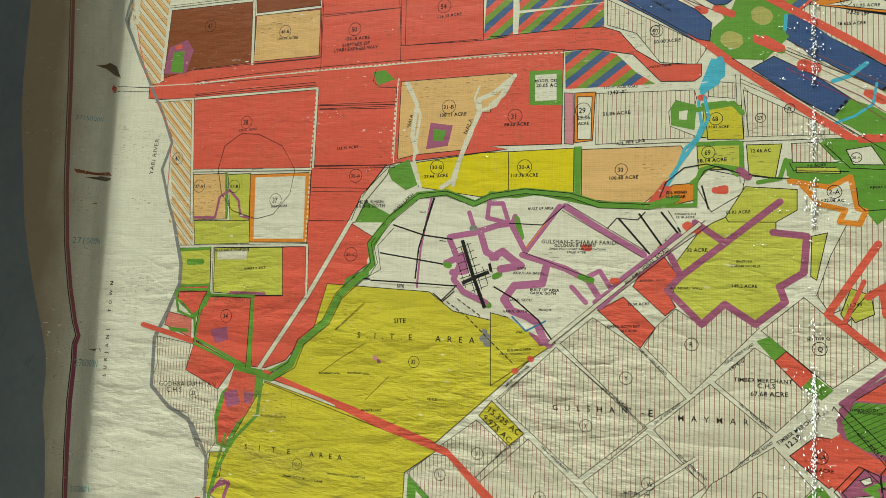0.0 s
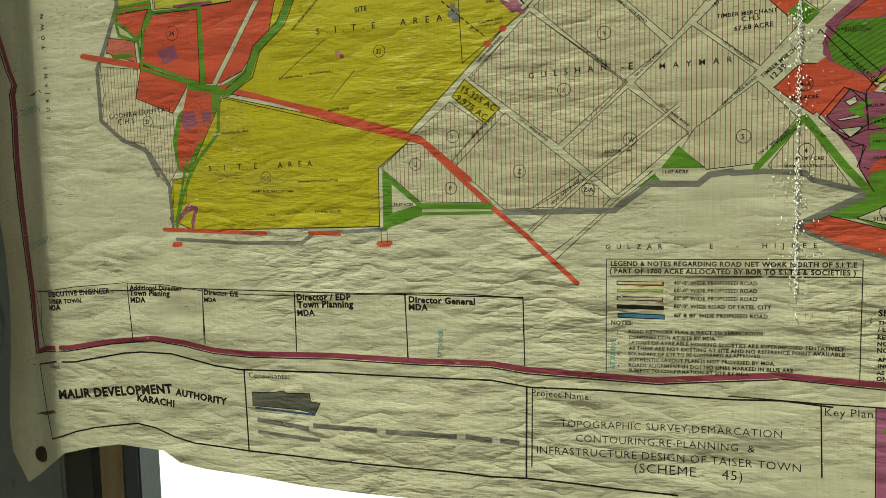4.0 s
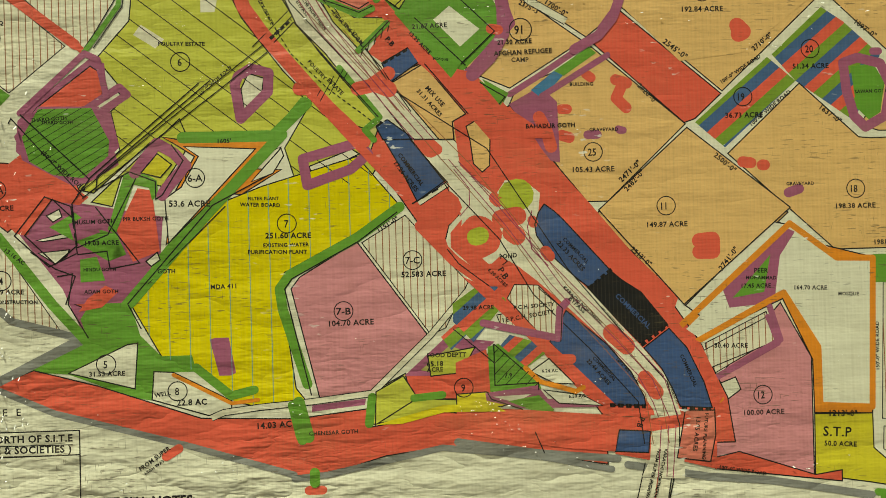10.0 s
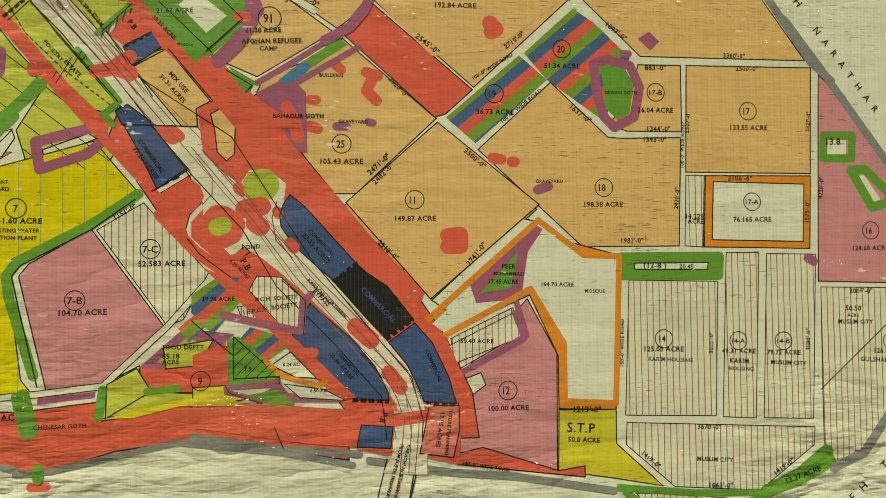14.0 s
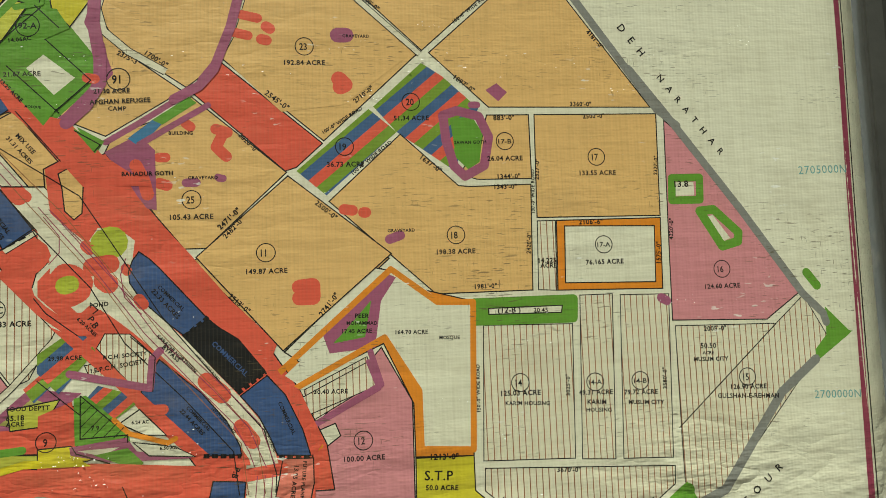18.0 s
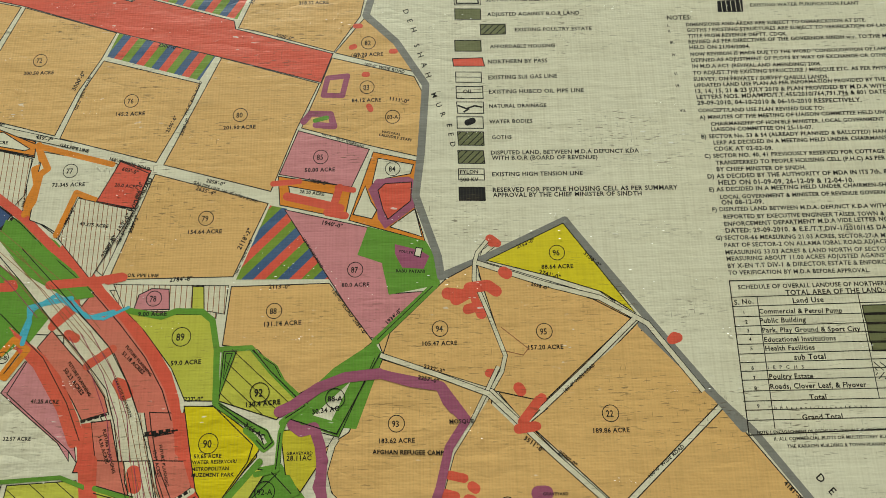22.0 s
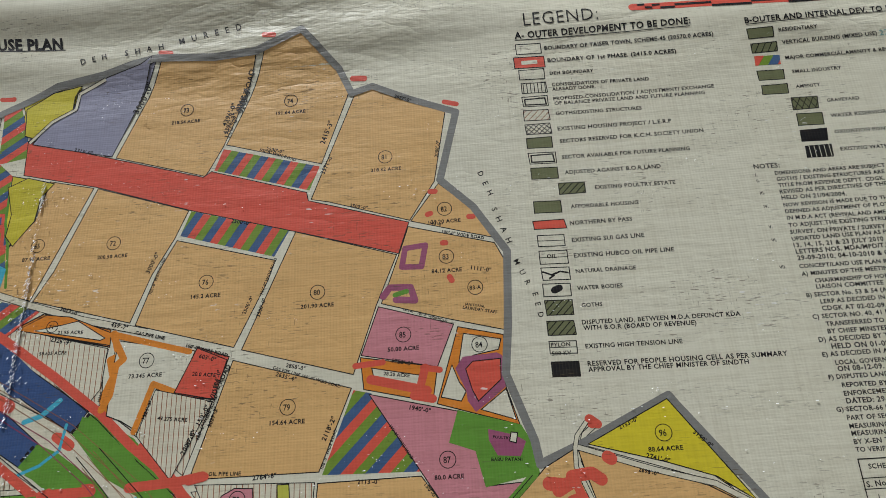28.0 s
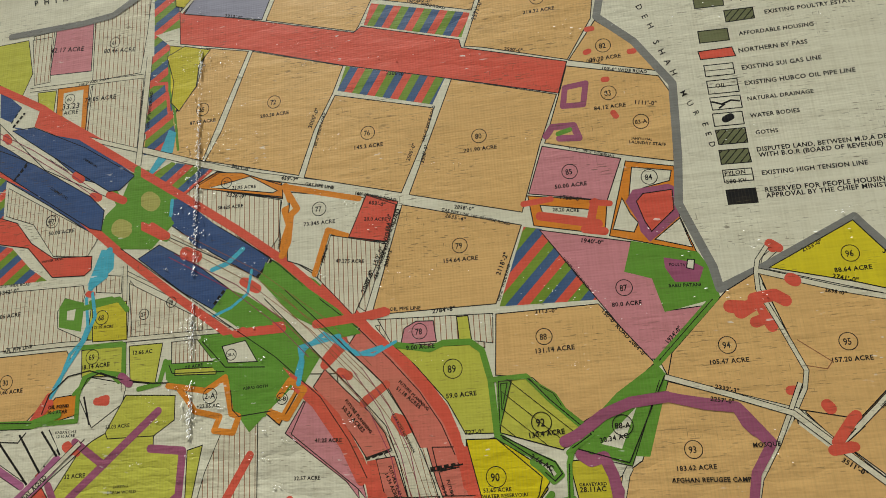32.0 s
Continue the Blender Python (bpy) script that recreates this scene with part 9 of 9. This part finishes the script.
write('PEER', "758.3,1136 769.7,1135.5", "length_label")
write('MOHAMMAD', "751.3,1130.7 776.4,1129.7", "length_label")
write('17.45 ACRE', "747.5,1123.9 771.7,1123.4", "length_label")
write('NARATHAR', "1031.6,1337.5 1086.8,1266.6", "length_label", gap=2.6, weight=0.012)
write('DEH', "997.5,1383.3 1017.8,1356.9", "length_label", gap=2.6, weight=0.012)
write('KARIM HOUSING', "880.4,1058.2 918.4,1056.1", "length_label")
write('KARIM', "951,1054.8 967.6,1053.9", "length_label")
write('HOUSING', "949.7,1048.6 971.8,1047.4", "length_label")
write('MUSLIM CITY', "987.3,1052.8 1019.1,1051", "length_label")
write('GULSHAN-E-REHMAN', "1068,1053.3 1124.8,1050.2", "length_label")
write('MUSLIM CITY', "920.5,974.6 952,972.2", "length_label")
write('MUSLIM CITY', "1048.8,1085.8 1080.6,1084.8", "length_label")
write('50.50', "1055.8,1096.8 1070.1,1096.2", "length_label")
write('ACRE', "1057.1,1091.3 1067.6,1090.9", "length_label")
write('ACRE', "916.6,1171.8 931.1,1171.4", "length_label")
write('GOTH', "224.6,1389.8 236.7,1389.5", "length_label")
write('42.17 ACRE', "-48,1936.7 -3.2,1932", "length_label")
write('80.46 ACRE', "23.9,1924 65,1919.9", "length_label")
number('61', "38,1936", 6.5)
number('60', "-16,1870", 6.5)
write('33.23', "-25.1,1857.8 -2.8,1856.9", "length_label")
write('ACRE', "-22.8,1850.3 -3.5,1849.9", "length_label")
write('74.85 ACRE', "4,1863.1 44.3,1861.8", "length_label")
number('71', "185,1739", 6)
write('21.95 ACRE', "191.6,1730.8 218.8,1729", "length_label")
number('67', "-26,1721", 6)
number('27', "95,1604", 5.5)
number('79', "126,1614", 5.5)
number('28-A', "194,1554", 5.5)
number('2-B', "248,1507", 5.5)
write("149.87 ACRE", "672,1175 705,1175", "area_label")
number("11", "688,1192", 7.5)
write("100.00 ACRE", "746,1021 779,1021", "area_label")
number("12", "762,1037", 7.5)
write("125.03 ACRE", "877,1066 911,1065", "area_label")
number("14", "894,1076", 7.5)
write("49.31 ACRE", "944,1063 974,1062", "area_label")
number("14-A", "959,1073", 7.5)
write("79.72 ACRE", "984,1061 1014,1060", "area_label")
number("14-B", "999,1072", 7.5)
write("126.90 ACRE", "1081,1060 1114,1059", "area_label")
number("15", "1097,1070", 7.5)
write("124.60 ACRE", "1064,1148 1097,1148", "area_label")
number("16", "1081,1165", 7.5)
write("133.55 ACRE", "956,1251 989,1251", "area_label")
number("17", "972,1267", 7.5)
write("76.165 ACRE", "957,1173 991,1173", "area_label")
number("17-A", "974,1190", 7.5)
write("26.04 ACRE", "875,1265 906,1265", "area_label")
number("17-B", "891,1282", 7.5)
write("198.38 ACRE", "828,1186 861,1186", "area_label")
number("18", "845,1202", 7.5)
write("36.73 ACRE", "739,1262 770,1262", "area_label")
number("19", "754,1279", 7.5)
write("51.34 ACRE", "796,1301 826,1301", "area_label")
number("20", "811,1317", 7.5)
write("189.86 ACRE", "804,1426 837,1426", "area_label")
number("22", "821,1443", 7.5)
write("192.84 ACRE", "706,1349 740,1349", "area_label")
number("23", "723,1365", 7.5)
write("105.43 ACRE", "613,1221 647,1221", "area_label")
number("25", "630,1237", 7.5)
number("2-A", "172,1515", 7.5)
number("Z-A", "-71,1111", 7.5)
number("30", "-63,1545", 7.5)
number("32", "-325,1290", 7.5)
number("32-A", "-490,1138", 7.5)
number("33", "-669,1221", 7.5)
number("4", "160,1147", 7.5)
write("38.2 ACRE", "144,1202 171,1202", "area_label")
number("4-A", "158,1218", 7.5)
number("5", "239,1079", 7.5)
number("57", "-24,1720", 7.5)
number("6", "303,1316", 7.5)
write("87.90 ACRE", "139,1814 170,1814", "area_label")
number("65", "154,1831", 7.5)
number("68", "46,1605", 7.5)
number("69", "38,1564", 7.5)
number("6-A", "312,1224", 7.5)
number("7", "383,1186", 7.5)
write("200.50 ACRE", "223,1810 256,1810", "area_label")
number("72", "239,1827", 7.5)
write("218.54 ACRE", "290,1968 323,1968", "area_label")
number("73", "307,1985", 7.5)
write("191.64 ACRE", "411,1968 445,1968", "area_label")
number("74", "428,1985", 7.5)
write("145.2 ACRE", "329,1758 360,1758", "area_label")
number("76", "344,1775", 7.5)
write("73.345 ACRE", "272,1680 306,1680", "area_label")
number("77", "289,1697", 7.5)
write("9.00 ACRE", "374,1544 402,1544", "area_label")
number("78", "388,1561", 7.5)
write("154.64 ACRE", "416,1626 450,1626", "area_label")
number("79", "433,1642", 7.5)
number("7-B", "426,1115", 7.5)
number("7-C", "482,1154", 7.5)
number("8", "294,1056", 7.5)
write("201.90 ACRE", "444,1739 478,1739", "area_label")
number("80", "461,1755", 7.5)
write("218.32 ACRE", "518,1886 551,1886", "area_label")
number("81", "534,1903", 7.5)
write("29.20 ACRE", "580,1820 611,1820", "area_label")
number("82", "595,1836", 7.5)
write("84.12 ACRE", "578,1766 609,1766", "area_label")
number("83", "594,1783", 7.5)
number("83-A", "621,1748", 7.5)
number("84", "621,1690", 7.5)
write("50.00 ACRE", "531,1689 562,1689", "area_label")
number("85", "547,1705", 7.5)
write("80.0 ACRE", "571,1568 598,1568", "area_label")
number("87", "584,1585", 7.5)
number("88", "506,1546", 7.5)
number("9", "520,1051", 7.5)
write("183.62 ACRE", "608,1421 641,1421", "area_label")
number("93", "624,1438", 7.5)
write("105.47 ACRE", "649,1509 682,1509", "area_label")
number("94", "666,1525", 7.5)
write("157.20 ACRE", "749,1503 782,1503", "area_label")
number("95", "765,1520", 7.5)
write("88.64 ACRE", "766,1581 797,1581", "area_label")
number("96", "782,1597", 7.5)
number("P", "-237,1117", 7.5)
number("Q", "157,1337", 7.5)
number("R", "22,1334", 7.5)
number("S", "97,1165", 7.5)
number("U", "-282,1148", 7.5)
number("V", "-233,1180", 7.5)
number("W", "-24,1167", 7.5)
number("X", "-98,1228", 7.5)
number("Y", "-52,1289", 7.5)
number("Z", "-152,1135", 7.5)

write("COMMERCIAL", "603,1167 622,1147")
write("22.33 ACRES", "598,1164 618,1141")
write("COMMERCIAL", "644,1120 670,1093", ink="navy")
write("COMMERCIAL", "695,1071 706,1045")
write("COMMERCIAL", "624,1071 641,1052")
write("22.44 ACRES", "619,1069 636,1049")
write("KARACHI NORTHERN", "602,1128 631,1098", weight=0.03)
write("BYPASS", "606,1119 618,1107", weight=0.03)
write("FUTURE PLANNING", "714,1024 710,987")
write("13.95 ACRES", "707,1021 703,994")
write("140'-0\" WIDE ROAD", "632,1111 649,1091", weight=0.03)
write("140'-0\" WIDE ROAD", "643,1069 661,1049", weight=0.03)
write("140'-0\" WIDE ROAD", "683,1053 691,1032", weight=0.03)
write("P.B", "661,1023 658,1015")
write("P.C.H. SOCIETY", "562,1112 595,1114")
write("I.E.P.C.H. SOCIETY", "553,1102 595,1108")
write("29.98 ACRE", "521,1113 546,1113")
write("6.24 AC", "583,1061 596,1061")
write("6.50 AC", "604,1040 617,1040")
write("7.9", "553,1058 559,1058")
write("POND", "552,1153 566,1154")
write("P.B", "550,1144 555,1136")
write("6.20 ACRES", "542,1144 556,1130")
write("100'-0\" WIDE ROAD", "724,979 762,972")
write("POULTRY ESTATE", "361,1373 375,1344")
write("POULTRY", "403,1314 416,1299")
write("ESTATE", "418,1299 429,1287")
write("POULTRY FORM", "424,1352 446,1327")
write("KARACHI NORTHERN", "394,1372 417,1339", weight=0.03)
write("BYPASS", "395,1362 403,1350", weight=0.03)
write("MIX USE", "496,1291 509,1276")
write("31.31 ACRES", "489,1289 507,1268")
write("P.B", "465,1331 470,1325")
write("14.06AC", "491,1367 508,1369")
write("21.67 ACRE", "487,1339 515,1340")
write("13.25 ACRE", "484,1335 500,1318")
write("MOSQUE", "503,1314 515,1313")
write("AFGHAN REFUGEE", "552,1316 599,1318")
write("CAMP", "566,1311 580,1311")
write("21.30 ACRE", "555,1325 583,1326")
number("92-A", "505,1381", 9)
number("91", "574,1337", 9)
write("59.0 ACRE", "410,1496 439,1497")
write("130.4 ACRE", "484,1456 516,1458")
write("30.34 AC", "546,1448 571,1451")
write("131.14 ACRE", "497,1531 533,1532")
number("89", "418,1523", 9)
number("92", "496,1469", 9)
number("88-A", "567,1462", 9)
number("90", "451,1424", 9)

number("47", "-686,1783", 9.5)
number("48-B", "-553,1763", 9.5)
number("50", "-439,1757", 9.5)
number("54", "-305,1779", 9.5)
number("38", "-609,1627", 9.5)
number("40", "-728,1575", 9.5)
number("37", "-551,1509", 9.5)
number("37-A", "-685,1531", 9.5)
number("37-B", "-623,1530", 9.5)
number("35-A", "-425,1543", 9.5)
number("31-B", "-292,1636", 9.5)
number("31", "-200,1619", 9.5)
number("29", "-112,1623", 9.5)
number("30-A", "-185,1551", 9.5)
number("30-B", "-305,1553", 9.5)
number("34", "-622,1337", 9.5)
write("88.55 ACRE", "-214,1606 -181,1606")
write("23.56", "-119,1611 -103,1611")
write("ACRE", "-118,1604 -104,1604")
write("NALA", "-347,1609 -343,1627")
write("NALA", "-265,1597 -257,1617")
write("YARI RIVER", "-773,1550 -766,1607")

number("35-C", "-426,1432", 9.5)

write("100'-0\" WIDE ROAD", "359,1944 388,2025")
write("4396'-0\"", "354,1959 365,1987")
write("3343'-0\"", "372,1975 382,2004")
write("100'-0\" WIDE ROAD", "394,1924 435,1907")
write("2500'-0\"", "401,1924 421,1918")
write("3571'-0\"", "467,1888 477,1910")
write("2415'-3\"", "467,1925 477,1953")
write("2013'-0\"", "190,1756 211,1749")
write("459'-7\"", "247,1735 265,1730")
write("GAS PIPE LINE", "274,1725 305,1717")
write("160'-0\" WIDE ROAD", "328,1708 371,1695")
write("603'-0\"", "342,1696 359,1691")
write("2858'-0\"", "430,1681 449,1676")
write("GAS PIPE LINE 160'-0\" WIDE ROAD", "417,1680 484,1657")
write("2635'-4\"", "420,1673 440,1666")
write("150'-0\" WIDE ROAD", "404,1757 418,1795")
write("2500'-0\"", "387,1737 395,1755")
write("3500'-0\"", "402,1733 408,1752")
write("3000'-0\"", "282,1789 291,1811")
write("100'-0\" WIDE ROAD", "287,1766 298,1805")
write("2000'-0\"", "336,1608 343,1624")
write("150'-0\" WIDE ROAD", "348,1617 364,1658")
write("3039'-2\"", "359,1628 365,1646")
write("1324'-0\"", "293,1639 299,1656")
write("100'-0\" WIDE ROAD", "468,1583 481,1618")
write("2118'-2\"", "470,1608 480,1629")
write("1084'-0\"", "362,1662 366,1682")
write("2326'-9\"", "185,1724 207,1718")
write("NALA", "246,1659 247,1669")
write("150'-0\" WIDE ROAD", "859,1054 860,1093")
write("1981'-0\"", "859,1156 878,1156")
write("1213'-0\"", "816,1018 839,1017")
write("2741'-0\"", "732,1138 746,1155")

write("EXECUTIVE ENGINEER", "-864,972 -749,980", "note_line", weight=0.04)
write("TAISER TOWN", "-865,962 -800,965", "note_line", weight=0.04)
write("MDA", "-863,952 -837,954", "note_line", weight=0.04)
write("MALIR DEVELOPMENT", "-850,819 -655,837", "note_line", weight=0.045)
write("AUTHORITY", "-651,834 -568,824", "note_line", weight=0.045)
write("KARACHI", "-716,822 -654,816", "note_line", weight=0.045)
write("Client", "-872,863 -845,865", "note_line", weight=0.01)

# ---- wear: ink flaked away along the fold, with white chips added as glints there and in scattered clusters
rng = random.Random(7)
chips_v, chips_f = [], []
TOP = max(top for k, q, poly, top in LAID) + 3


def chip(x, z, w, h):
    """A little white chip, its lower edge lifted so that it glints in the sun."""
    n = len(chips_v)
    k = rng.choice((4, 5, 6))
    a0, c0 = rng.gauss(-0.22, 0.14), rng.gauss(0.62, 0.2)
    low = place(x, z, TOP)[1]
    for i in range(k):
        a = 2 * math.pi * i / k + rng.uniform(-0.3, 0.3)
        r = rng.uniform(0.55, 1.1)
        dx, dz = 0.5 * w * r * math.cos(a), 0.5 * h * r * math.sin(a)
        chips_v.append((x + dx, low - 0.0004 + a0 * dx + c0 * (dz - 0.5 * h), z + dz))
    chips_f.append(list(range(n, n + k)))


for i in range(4200):
    z = rng.uniform(0.9, 1.95)
    if noise.noise(Vector((3.0, z * 6.0, 1.0))) + noise.noise(Vector((8.0, z * 23.0, 1.0))) < rng.uniform(-0.35, 0.5):
        continue
    x = 0.151 + rng.gauss(0, 0.0013 if rng.random() < 0.75 else 0.012)
    chip(x, z, rng.uniform(0.0006, 0.0020), rng.uniform(0.0008, 0.0045))
# scattered clusters of white chips that stand in for glints on the cloth
for i in range(240):
    cx, cz = rng.uniform(-0.75, 1.15), rng.uniform(0.8, 2.05)
    for k in range(rng.randint(2, 9)):
        chip(cx + rng.gauss(0, 0.010), cz + rng.gauss(0, 0.003), rng.uniform(0.0006, 0.0026), rng.uniform(0.0004, 0.0010))
for i in range(160):
    cz = rng.choice((1.615, 1.35, 1.86, 1.57)) + rng.gauss(0, 0.006)
    chip(rng.uniform(0.3, 1.0), cz, rng.uniform(0.0008, 0.004), rng.uniform(0.0005, 0.0012))
for i in range(70):
    cx, cz = 0.151 + rng.gauss(0.03, 0.07), rng.uniform(1.4, 2.0)
    for k in range(rng.randint(3, 8)):
        chip(cx + rng.gauss(0, 0.006), cz + rng.gauss(0, 0.0015), rng.uniform(0.001, 0.0034), rng.uniform(0.0005, 0.0011))
chips = bpy.data.meshes.new("chips")
chips.from_pydata(chips_v, [], chips_f)
hang("flakes_and_glints", chips, FLAKE_GLINT, None, "bright white flakes where the print is worn, and white chips standing in for glints")["kind"] = "stuff"
